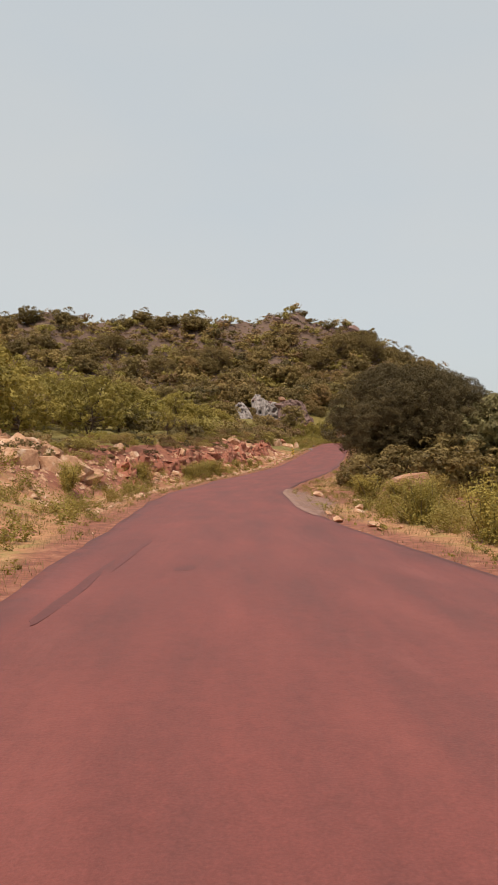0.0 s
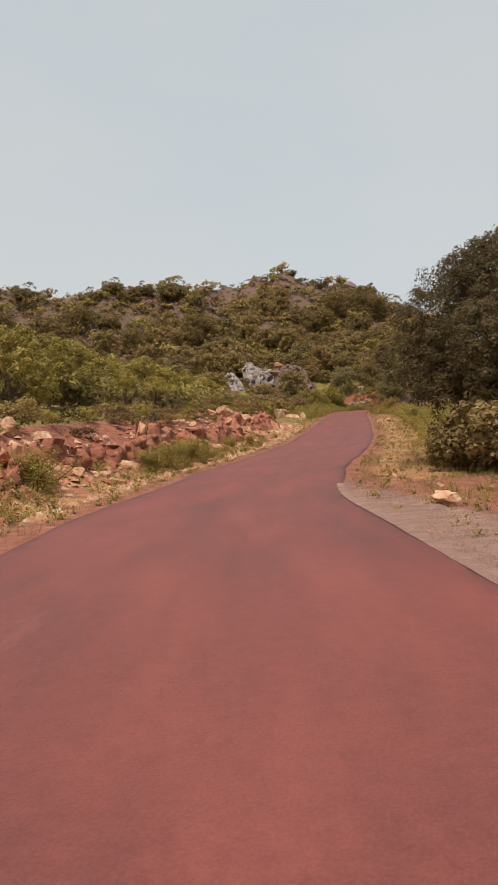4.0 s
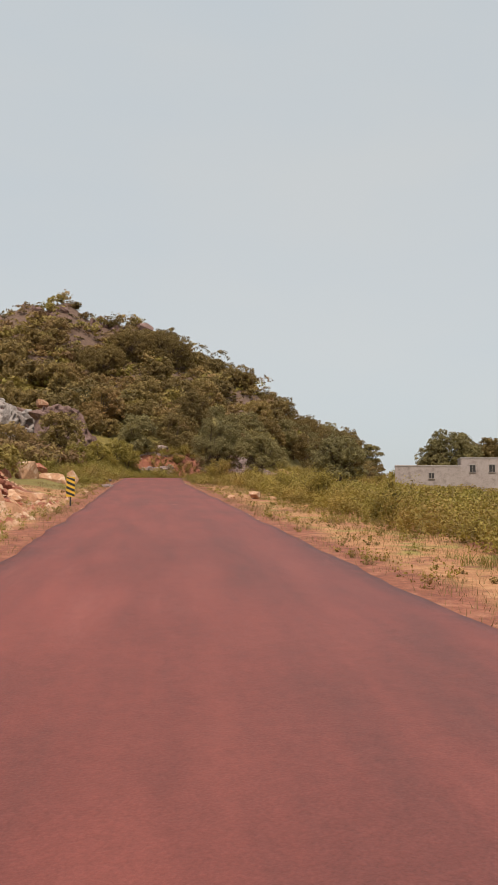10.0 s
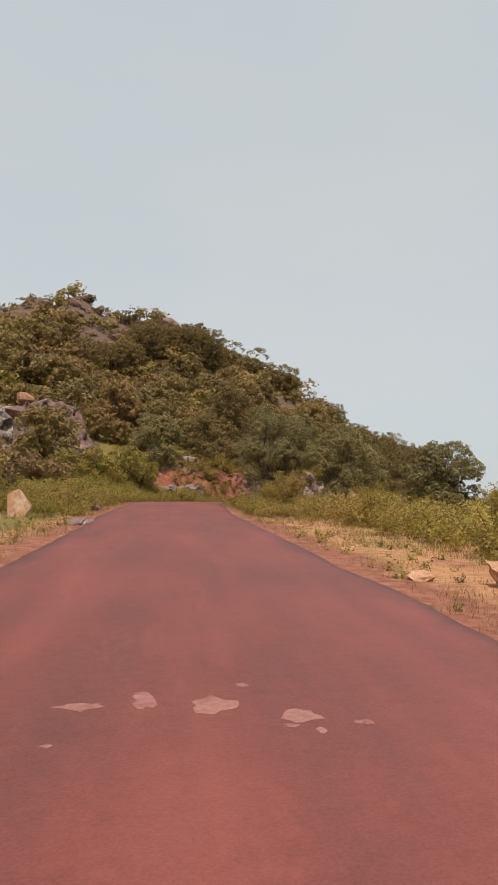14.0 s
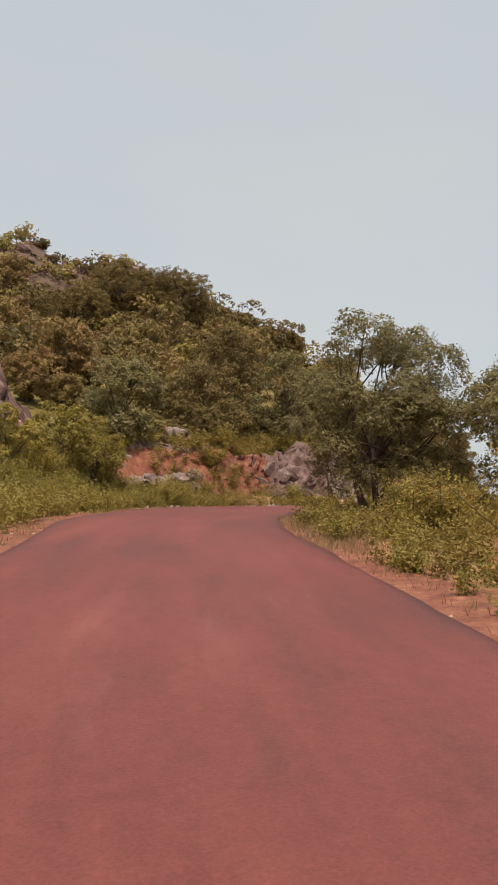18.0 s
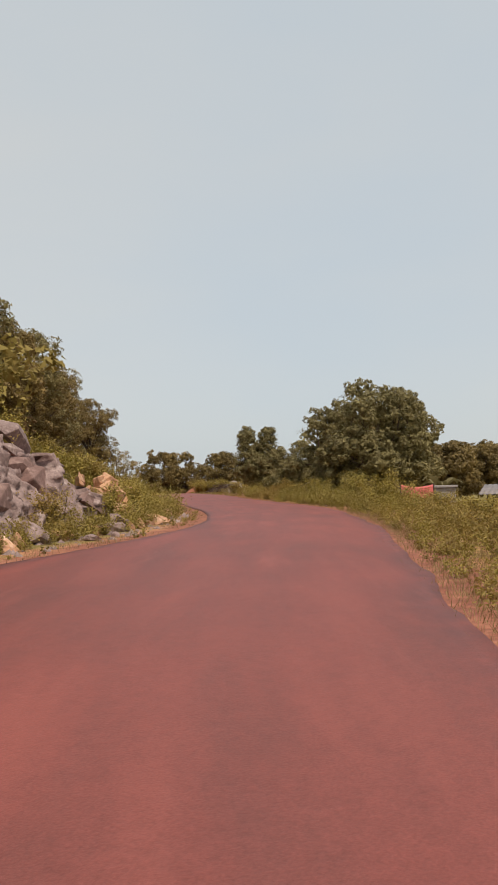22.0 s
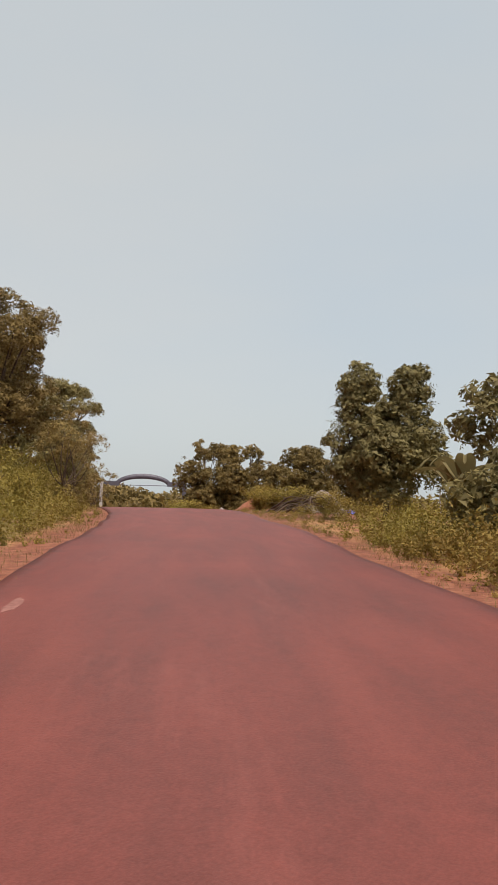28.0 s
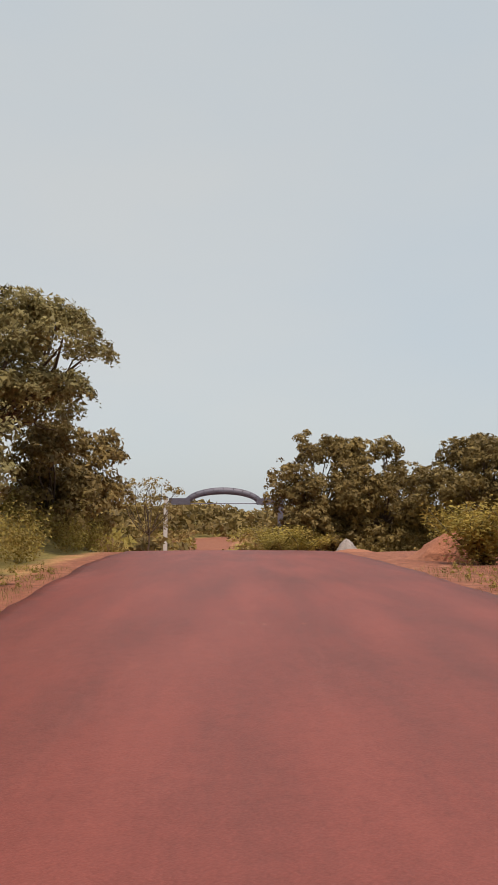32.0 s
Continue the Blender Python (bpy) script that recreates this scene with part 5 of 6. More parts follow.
r = np.random.RandomState(17)
for i in range(90):
    way = r.uniform(14, 84)
    e = 1.6 + 4.6 * r.uniform() ** 0.8
    if r.uniform() < 0.5:
        way = float(np.clip(r.choice([36, 43, 58, 72, 80]) + r.normal() * 3, 12, 85))
    x, y, z = place(way, -(table(EDGE_L, way) + e))
    s = 0.16 + 0.5 * r.uniform() ** 3
    m = ROCK_ORANGE if r.uniform() < 0.65 else ROCK_RED
    rock((x, y, z - 0.1 * s), float(s), m, 400 + i, "pale orange broken rock on the red earth bank" if m is ROCK_ORANGE else "red-brown rock lying on the red earth bank", "rocks on the red bank")
for i, (way, lat, s) in enumerate([(31, -8.2, (1.9, 1.4, 1.0)), (42, -8.0, (1.3, 1.1, 1.2)), (43.5, -7.6, (1.0, 0.8, 0.9)), (62, -7.8, (1.5, 1.1, 0.8)), (71, -7.0, (1.6, 1.2, 1.0)), (76, -6.6, (1.7, 1.3, 1.1)), (79, -6.2, (1.2, 1.0, 1.2))]):
    x, y, z = place(way, lat)
    rock((x, y, z - 0.25), s, ROCK_ORANGE, 600 + i, "large pale orange boulder set in the red bank", "boulders in the red bank", "boulder", 10)
for i, (x, y, s, m) in enumerate([(19.6, 103.0, (0.9, 0.8, 1.6), ROCK_ORANGE), (18.0, 102.0, (2.4, 1.2, 0.9), ROCK_ORANGE), (16.6, 101, (1.6, 1.3, 1.8), ROCK_ORANGE), (17.6, 104, (1.4, 1.2, 1.7), ROCK_RED), (15.4, 102, (1.8, 1.3, 1.2), ROCK_RED)]):
    rock(on_ground(x, y, 0.15 * s[2]), tuple(0.95 * v for v in s), m, 640 + i, "tall pale orange boulder at the end of the red bank", "boulders at the bank's end", "boulder", 8).data = hull_mesh("boulder", 380 + i, m)
rock(on_ground(22.62, 106.0, 0.08), (0.34, 0.26, 0.34), ROCK_WHITE, 652, "whitish stone block standing at the tarmac edge", tilt=4)
boulder = new("boulder", hull_mesh("boulder", 377, ROCK_BROWN))
boulder.matrix_world = pose(*on_ground(10.95, 31.9, 0.42), 3, -4, -18) @ Matrix.Diagonal((2.6, 1.5, 1.9, 1))
tagged(boulder, "blocky orange-brown boulder among tall weeds under the tree", "rock")
rock(on_ground(12.4, 32.2, -0.1), (0.8, 0.6, 0.6), ROCK_ORANGE, 651, "small pale boulder beside the blocky one", name="boulder")
for i in range(46):
    way, lat = r.uniform(17, 46), r.uniform(2.6, 8)
    x, y, z = place(way, lat)
    rock((x, y, z), float(0.1 + 0.35 * r.uniform() ** 2.5), ROCK_ORANGE, 700 + i, "loose reddish stone on the gravelly side patch", "stones on the side patch")
for i in range(60):
    way, side = r.uniform(84, 212), r.choice([-1, 1])
    lat = side * (float(table(EDGE_L if side < 0 else EDGE_R, way)) + r.uniform(0.7, 3.0))
    x, y, z = place(way, lat)
    rock((x, y, z), float(0.08 + 0.25 * r.uniform() ** 2.5), ROCK_ORANGE if r.uniform() < 0.7 else ROCK_GREY, 760 + i, "loose stone on the verge", "stones on the verge")
for i, (x, y, s) in enumerate([(23.7, 85.9, 0.6), (24.3, 85.2, 0.45), (23.1, 86.8, 0.4), (31.8, 132.4, 0.6), (47.5, 134.9, 0.55), (48.6, 135.2, 0.4), (21.2, 100, 0.5), (20.6, 99, 0.7)]):
    rock(on_ground(x, y, -0.05), s, ROCK_ORANGE if i < 4 else ROCK_GREY, 840 + i, "pale stone lying in the verge grass", "stones on the verge")


def outcrop(name, label, rows, seed, lean=0.0):
    """A mass of rock made of many fitted blocks that lean one way, each a part."""
    x0, y0, z0 = rows[0][0], rows[0][1], float(ground_z(rows[0][0], rows[0][1])[0])
    base = thing(name, pose(x0, y0, z0), label, "rock outcrop")
    rr = np.random.RandomState(seed)
    for x, y, z, s, m in rows:
        b = new("block", SLABS[m][rr.randint(4)])
        b.parent = base
        size = s if isinstance(s, tuple) else (s * rr.uniform(0.7, 1.5), s * rr.uniform(0.7, 1.1), s * rr.uniform(0.9, 1.7))
        b.matrix_basis = Matrix.Translation((x - x0, y - y0, z - z0)) @ pose(0, 0, 0, rr.uniform(-14, 14), 20 + rr.uniform(-14, 14), lean + rr.uniform(-35, 35)) @ Matrix.Diagonal((*size, 1))
    return base


def face_rows(a, b, n, seed, lo, hi, height, pick, back=1.5):
    rr = np.random.RandomState(seed)
    out = []
    d = np.array(b) - np.array(a)
    inward = np.array([-d[1], d[0]]) / np.hypot(*d)
    for i in range(n):
        u, v = rr.uniform(), rr.uniform()
        p = np.array(a) + d * u + inward * (v * back + rr.normal() * 0.25)
        g = float(ground_z(p[0], p[1])[0])
        out.append((p[0], p[1], g - 0.55 + 0.12 * rr.normal(), rr.uniform(lo, hi), pick(u, v, rr)))
    return out


def face_line(w0, w1, e, n=12, wave=0.25, seed=0):
    """Places on the ground along the left side of the road, e metres from the tarmac."""
    return [place(w, -(float(np.interp(w, LINE[:, 0], WL)) + e + wave * float(ripple(w, w * 0.5, 5.0, seed)))) for w in np.linspace(w0, w1, n)]


BROKEN = {m: [hull_mesh("block", 360 + 10 * j + i, m) for i in range(7)] for j, m in enumerate((ROCK_ORANGE, ROCK_RED, ROCK_GREY, ROCK_WHITE, ROCK_DARK, ROCK_BROWN, ROCK_RED_SHADED))}


def rocky_face(name, label, line, height, lean, seed, material, blocks=(), cell=0.7, ends=0.15, shelf=1.5, other=None, share=0.15, step=0.2, sink=0.35, ragged=0.5, deep=0.3, sunk=0.3, fill=1.0, rough=0.1, fine=0.0):
    """A broken rock face: a rough backing with sharp-edged blocks packed over it, each a part, and fallen blocks at its foot."""
    pts0 = np.array(line)
    run = np.gradient(pts0[:, :2], axis=0)
    run /= np.linalg.norm(run, axis=1)[:, None] + 1e-9
    behind = np.c_[pts0[:, :2] + np.c_[-run[:, 1], run[:, 0]] * (0.3 if rough < 0.2 else 0.0) * cell, pts0[:, 2] - 0.1]
    me = rock_face(behind, height, lean, seed, material, cell=cell, ends=ends, shelf=shelf, step=step, sink=sink, ragged=ragged, deep=rough, fine=fine)
    mid = Vector(line[len(line) // 2])
    base = thing(name, pose(*mid), label, "rock face")
    me.transform(Matrix.Translation(-mid))
    part("face", me, base)
    rr = np.random.RandomState(seed + 9)
    pts = np.array(line)
    seg = np.r_[0, np.cumsum(np.linalg.norm(np.diff(pts[:, :2], axis=0), axis=1))]
    tall = np.array(height, float)

    def put(x, y, z, s, m, spin, meshes):
        q = part("block", meshes[m][rr.randint(len(meshes[m]))], base)
        q.matrix_basis = Matrix.Translation(Vector((x, y, z)) - mid) @ pose(0, 0, 0, rr.uniform(-14, 14), 12 + rr.uniform(-14, 14), spin + rr.uniform(-16, 16)) @ Matrix.Diagonal((s * rr.uniform(0.9, 1.6), s * rr.uniform(0.7, 1.1), s * rr.uniform(0.6, 1.15), 1))

    u = 0.1
    while u < seg[-1] - 0.1:
        h = np.interp(u / seg[-1], np.linspace(0, 1, len(tall)), tall) * min(1, min(u, seg[-1] - u) / (ends * seg[-1] + 1e-6)) ** 0.6 * rr.uniform(0.8, 1.12)
        k = int(np.clip(np.searchsorted(seg, u) - 1, 0, len(pts) - 2))
        f = (u - seg[k]) / (seg[k + 1] - seg[k])
        p, d = pts[k] + (pts[k + 1] - pts[k]) * f, pts[k + 1] - pts[k]
        inward = np.array([-d[1], d[0]]) / (np.hypot(d[0], d[1]) + 1e-6)
        spin = math.degrees(math.atan2(d[1], d[0]))
        v = rr.uniform(-0.1, 0.2) * cell
        while v < h:
            s = cell * rr.uniform(0.8, 1.9)
            dip = lean * v + sunk * s + rr.uniform(-0.35, 0.3) * deep
            if rr.uniform() < fill:
                put(p[0] + inward[0] * dip + rr.normal() * 0.1 * cell, p[1] + inward[1] * dip + rr.normal() * 0.1 * cell, p[2] - 0.1 + v - 0.2 * s, s, other if other and rr.uniform() < share else material, spin, BROKEN)
            v += 0.4 * s * rr.uniform(0.8, 1.1)
        for w in np.arange(0.6 * cell, shelf, cell):
            if rr.uniform() < 0.55 * fill**2:
                dip = lean * h + w
                put(p[0] + inward[0] * dip, p[1] + inward[1] * dip, p[2] + h - (0.15 if rough < 0.2 else 0.5) + 0.1 * w, cell * rr.uniform(0.6, 1.1), material, spin, BROKEN)
        u += cell * rr.uniform(0.5, 0.75)
    for m, n, lo, hi, out in blocks:
        for _ in range(n):
            t = rr.uniform(0.04, 0.96) * (len(line) - 1)
            i = int(t)
            a, b = np.array(line[i]), np.array(line[min(i + 1, len(line) - 1)])
            p, d = a + (b - a) * (t - i), b - a
            off = np.array([d[1], -d[0]]) / (np.hypot(d[0], d[1]) + 1e-6) * (out + 0.25 * rr.normal())
            x, y = p[0] + off[0], p[1] + off[1]
            s = rr.uniform(lo, hi)
            put(x, y, float(ground_z(x, y)[0]) + 0.2 * s, s, m, 0, BROKEN)
    return base


CUT = dict(deep=0.16, sunk=0.57, rough=0.19, step=0.08, fine=0.05)
rocky_face("rock_cut", "fractured grey rock face with rust stains beside the bend", face_line(143.6, 151.2, 2.35, 9, 0.2, 3), (3.0, 3.2, 2.8, 2.3, 1.7, 1.0), 0.4, 21, ROCK_GREY,
           ((ROCK_GREY, 9, 0.3, 0.8, 0.35), (ROCK_ORANGE, 5, 0.25, 0.6, 0.5)), cell=1.15, ends=0.08, shelf=2.4, other=ROCK_DARK, share=0.2, fill=0.75, **CUT)
rocky_face("rock_cut", "tall dark brown rock buttress with rust stains", face_line(140.6, 144.2, 2.5, 5, 0.15, 13), (2.8, 3.2, 3.2, 2.9), 0.3, 23, ROCK_DARK,
           ((ROCK_ORANGE, 7, 0.25, 0.7, 0.45),), cell=1.2, ends=0.08, shelf=2.4, other=ROCK_GREY, share=0.3, fill=0.65, **CUT)
rocky_face("rock_cut", "crumbling red earth recess, its shade put into the colour, with pale orange stones", face_line(136.4, 141.2, 3.2, 8, 0.15, 4), (2.3, 2.6, 2.8, 2.9), 0.4, 22, ROCK_RED_SHADED,
           ((ROCK_ORANGE, 10, 0.25, 0.8, 0.5),), cell=0.7, ends=0.06, shelf=2.0, other=ROCK_DARK, share=0.5, fill=0.3, **CUT)
rocky_face("rock_cut", "broken grey and rusty rock outcrop with bushes on it", face_line(131.2, 137.0, 3.0, 9, 0.3, 5), (0.7, 1.1, 1.5, 1.8, 1.9), 0.7, 24, ROCK_GREY,
           ((ROCK_GREY, 8, 0.25, 0.6, 0.3), (ROCK_ORANGE, 5, 0.25, 0.5, 0.4)), cell=0.7, ends=0.15, shelf=1.2, other=ROCK_BROWN, share=0.3, fill=0.35, **CUT)
rocky_face("rock_cut", "upper ledge of grey rock among bushes above the road", face_line(133.0, 138.6, 5.4, 8, 0.4, 15), (0.7, 1.3, 1.0, 1.4, 0.8), 0.7, 25, ROCK_GREY,
           (), cell=0.7, ends=0.2, shelf=1.0, other=ROCK_BROWN, share=0.3, fill=0.35, **CUT)
rocky_face("rock_cut", "pale orange rock ledge above roadside weeds", face_line(150.8, 157.0, 2.2, 7, 0.3, 6), (1.2, 1.5, 1.3, 0.9), 0.5, 26, ROCK_ORANGE, ((ROCK_ORANGE, 8, 0.3, 0.7, 0.3),), cell=0.7, shelf=1.2)
rocky_face("rock_cut", "low ledge of pale orange rock above roadside weeds", face_line(171, 178, 5.0, 7, 0.3, 7), (0.7, 0.9, 0.8), 0.6, 27, ROCK_ORANGE, ((ROCK_ORANGE, 6, 0.25, 0.6, 0.2),), cell=0.6, shelf=1.0)
ledge = np.array([place(w, -(float(np.interp(w, LINE[:, 0], WL)) + e)) for w, e in zip(np.random.RandomState(61).uniform(127, 160, 700), np.random.RandomState(62).uniform(3.2, 8.5, 700))])
ledge = np.c_[ledge + (0, 0, 0.25), np.random.RandomState(63).uniform(0.5, 1.2, (700, 1)), np.random.RandomState(64).uniform(0.4, 1.0, (700, 1))]
tagged(new("ledge_weeds", scatter_mesh("ledge_weeds", ledge, "stalk", 0.05, LEAF_WEED, 65, thin=0.6, tone=0.4)), "yellowish green weeds growing on the rock ledges", "weeds", kind="stuff")
# the cut bank of red laterite and the broken orange rock in it
rocky_face("cut_bank", "group of large broken orange rock slabs in the bank", [on_ground(*q) for q in ((-7.4, 28.0), (-5.8, 29.2), (-4.2, 30.4), (-3.0, 32.2), (-2.2, 34.5))], (0.7, 1.0, 1.2, 1.1, 0.7), 0.9, 28, ROCK_ORANGE,
           ((ROCK_ORANGE, 18, 0.4, 1.2, 0.5),), cell=0.95, deep=0.35, shelf=1.8, ends=0.12)
rocky_face("cut_bank", "crumbling red laterite cut bank with stones in it", face_line(36, 69, 2.9, 30, 0.45, 8), (0.8, 1.0, 0.9, 1.2, 1.0, 1.1, 1.0), 0.4, 29, ROCK_RED,
           ((ROCK_ORANGE, 30, 0.2, 0.55, 0.4), (ROCK_RED, 24, 0.2, 0.6, 0.4)), cell=0.55, deep=0.2, shelf=0.8, ends=0.08, sunk=0.5, fill=0.2, rough=0.2, step=0.1, fine=0.06, other=ROCK_ORANGE, share=0.45)
rocky_face("cut_bank", "red earth bank with broken pale orange rock in it", face_line(67, 88, 3.1, 20, 0.5, 9), (0.8, 1.2, 0.9, 1.3, 1.0, 1.1, 0.8), 0.5, 30, ROCK_RED,
           ((ROCK_ORANGE, 34, 0.25, 0.8, 0.4), (ROCK_RED, 14, 0.2, 0.6, 0.4)), cell=0.6, deep=0.25, shelf=1.0, ends=0.1, sunk=0.48, fill=0.28, rough=0.24, step=0.1, fine=0.07, other=ROCK_ORANGE, share=0.6)
# rock that shows through the scrub of the hill
def slope_line(a, b, n=10, up=0.0):
    return [on_ground(a[0] + (b[0] - a[0]) * u, a[1] + (b[1] - a[1]) * u, up) for u in np.linspace(0, 1, n)]


rocky_face("rock_outcrop", "pale whitish rock slab showing through the hill scrub", slope_line((20.4, 137.6), (24.0, 138.6), 10, -0.3), (2.0, 4.4, 3.4, 4.0, 1.8), 0.7, 31, ROCK_WHITE, cell=0.9, step=0.16, deep=0.5, shelf=1.4, ends=0.2, other=ROCK_DARK, share=0.4, sunk=0.5, fill=0.3, rough=0.5, fine=0.2)
rocky_face("rock_outcrop", "broken upper ledge of pale rock in the hill scrub", slope_line((19.6, 140.6), (22.8, 141.8), 10, -0.3), (2.0, 4.4, 5.6, 3.6, 2.0), 0.75, 36, ROCK_WHITE, cell=0.9, step=0.16, deep=0.5, shelf=1.4, ends=0.2, other=ROCK_DARK, share=0.4, sunk=0.5, fill=0.3, rough=0.5, fine=0.2)
rocky_face("rock_outcrop", "small pale rock slab showing through the hill scrub", slope_line((15.6, 138.5), (18.4, 139.2)), (1.6, 3.2, 3.6, 1.8), 0.9, 32, ROCK_WHITE, cell=0.9, step=0.2, deep=0.5, shelf=1.2, ends=0.2, other=ROCK_DARK, share=0.4, sunk=0.55, fill=0.14, rough=0.45, fine=0.18)
rocky_face("rock_outcrop", "reddish grey rock face showing through the hill scrub", slope_line((23.0, 134.4), (29.6, 136.6), 14, 0.0), (3.0, 5.4, 4.8, 5.6, 4.0, 2.0), 0.6, 33, ROCK_DARK, cell=0.9, step=0.15, deep=0.5, shelf=1.8, ends=0.2, other=ROCK_BROWN, share=0.35, sunk=0.48, fill=0.5, rough=0.4, fine=0.14)
rocky_face("rock_outcrop", "bare reddish rock ledge high on the hill", slope_line((24, 178), (36, 176), 14), (0.8, 1.6, 1.4, 1.8, 0.9), 1.2, 34, ROCK_DARK, cell=1.1, step=0.35, deep=0.5, shelf=1.5, ends=0.25)
rocky_face("rock_outcrop", "bare dark ledge just below the summit", slope_line((32, 197), (50, 191), 16), (1.0, 2.2, 2.8, 2.0, 2.4, 1.0), 0.9, 35, ROCK_DARK, cell=1.3, step=0.4, deep=0.6, shelf=2, ends=0.2)
outcrop("rock_outcrop", "dark boulders on the summit of the hill", face_rows((30, 208), (54, 199), 50, 32, 0.8, 1.8, 3, lambda u, v, q: ROCK_DARK, 3), 33, -25)


for i, (x, y, k) in enumerate([(52.7, 198.5, 3.2), (55.4, 197.0, 2.4), (57.6, 195.5, 2.0), (44.0, 204.0, 2.0), (38.5, 206.5, 1.8), (33.5, 207.0, 2.2)]):
    b = new("boulder", hull_mesh("boulder", 480 + i, ROCK_DARK))
    b.matrix_world = pose(*on_ground(x, y, 0.28 * k), 8, -6, 50 * i) @ Matrix.Diagonal((k * 1.2, k, 0.95 * k, 1))
    tagged(b, "dark rounded boulder standing out on the hill crest", "rock", "boulders on the crest")


# ---- loose rubble at the foot of the cut bank and the rock cut ----
def rubble(name, spots, lo, hi, material, seed, label):
    r = np.random.RandomState(seed)
    n = len(spots)
    corner = np.array([(1, 0, 0.1), (0.2, 0.8, 0), (-0.8, 0.5, 0.15), (-0.7, -0.6, 0), (0.3, -0.9, 0.1), (0.1, 0.1, 0.75), (-0.3, 0.2, 0.65)])
    tri = np.array([(0, 1, 5), (1, 2, 6), (1, 6, 5), (2, 3, 6), (3, 4, 5), (3, 5, 6), (4, 0, 5)])
    s = (lo + (hi - lo) * r.uniform(0, 1, n) ** 2.5)[:, None, None]
    a = r.uniform(0, 6.28, n)
    c = corner[None] * r.uniform(0.6, 1.4, (n, 7, 3)) * s
    x, y = c[..., 0] * np.cos(a)[:, None] - c[..., 1] * np.sin(a)[:, None], c[..., 0] * np.sin(a)[:, None] + c[..., 1] * np.cos(a)[:, None]
    v = np.stack([x + spots[:, None, 0], y + spots[:, None, 1], c[..., 2] + spots[:, None, 2]], -1).reshape(-1, 3)
    f = (tri[None] + (np.arange(n) * 7)[:, None, None]).reshape(-1, 3)
    return tagged(new(name, mesh_of(name, v, f, material)), label, "rubble", kind="stuff")


rubble("rubble", strip(5200, 181, 22, 90, 0.9, 4.6, -1, 1, 1, 1, 0.12, 4.0), 0.03, 0.2, ROCK_ORANGE, 182, "loose orange rubble at the foot of the red bank")
rubble("rubble", strip(2600, 183, 30, 90, 1.2, 5.0, -1, 1, 1, 1, 0.1, 4.0), 0.03, 0.2, ROCK_RED, 184, "loose red rubble on the cut bank")
rubble("rubble", strip(900, 185, 126, 160, 0.8, 3.0, -1, 1, 1, 1, 0.1, 4.0), 0.03, 0.18, ROCK_GREY, 186, "loose grey rubble below the rock cut")
rubble("pebbles", np.concatenate([strip(6000, 187, -6, 214, 0.05, 1.6, -1, 1, 1, 1, 0.1, 4.0), strip(6000, 188, -6, 214, 0.05, 1.8, 1, 1, 1, 1, 0.1, 4.0)]), 0.012, 0.05, ROCK_ORANGE, 189, "small orange pebbles along the tarmac edge")
rubble("rubble", strip(1500, 187, 20, 42, 0.15, 4.2, 1, 1, 1, 1, 0.05, 4.0), 0.015, 0.07, GRAVEL, 188, "loose grey gravel where the track joins")


# ---- signs and buildings ----
YELLOW_PAINT = surface("yellow_paint", (0.6, 0.36, 0.03), (0.75, 0.48, 0.05), 3, 20, 0.5, 0.1, 0.003)
BLACK_PAINT = surface("black_paint", (0.02, 0.02, 0.02), (0.04, 0.036, 0.034), 3, 20, 0.5, 0.1, 0.003)
STEEL = surface("painted_grey_steel", (0.075, 0.07, 0.1), (0.14, 0.13, 0.17), 1.5, 15, 0.55, 0.1, 0.004, metal=0.2)
WHITE_PAINT = surface("chalky_white_paint", (0.4, 0.36, 0.35), (0.6, 0.56, 0.55), 1.5, 15, 0.8, 0.15, 0.004)
PLASTER = surface("weathered_plaster", (0.3, 0.245, 0.23), (0.43, 0.36, 0.34), 0.7, 12, 0.92, 0.2, 0.01, spot=(0.24, 0.19, 0.175))
CONCRETE = surface("stained_concrete", (0.26, 0.22, 0.21), (0.42, 0.37, 0.35), 0.8, 12, 0.92, 0.25, 0.01)
TIN = surface("weathered_tin", (0.13, 0.105, 0.1), (0.3, 0.26, 0.25), 1.2, 14, 0.6, 0.2, 0.004, metal=0.2)
DARK_WOOD = surface("dark_weathered_wood", (0.05, 0.035, 0.028), (0.12, 0.085, 0.065), 3, 24, 0.85, 0.4, 0.008)
CLOTH = surface("faded_pink_cloth", (0.62, 0.12, 0.12), (0.78, 0.2, 0.19), 2, 30, 0.85, 0.3, 0.01)
TARP = surface("blue_tarpaulin", (0.07, 0.09, 0.42), (0.12, 0.15, 0.6), 2, 18, 0.5, 0.4, 0.02)
SOIL_RED = surface("loose_red_soil", (0.26, 0.09, 0.05), (0.42, 0.17, 0.1), 1.4, 18, 0.95, 0.9, 0.04)
CHIPPINGS = surface("pale_stone_chippings", (0.2, 0.16, 0.15), (0.42, 0.36, 0.34), 2.2, 26, 0.95, 1.0, 0.05)
GLASS_DARK = surface("dark_window_opening", (0.02, 0.017, 0.016), (0.05, 0.042, 0.04), 3, 12, 0.4, 0.1, 0.004)


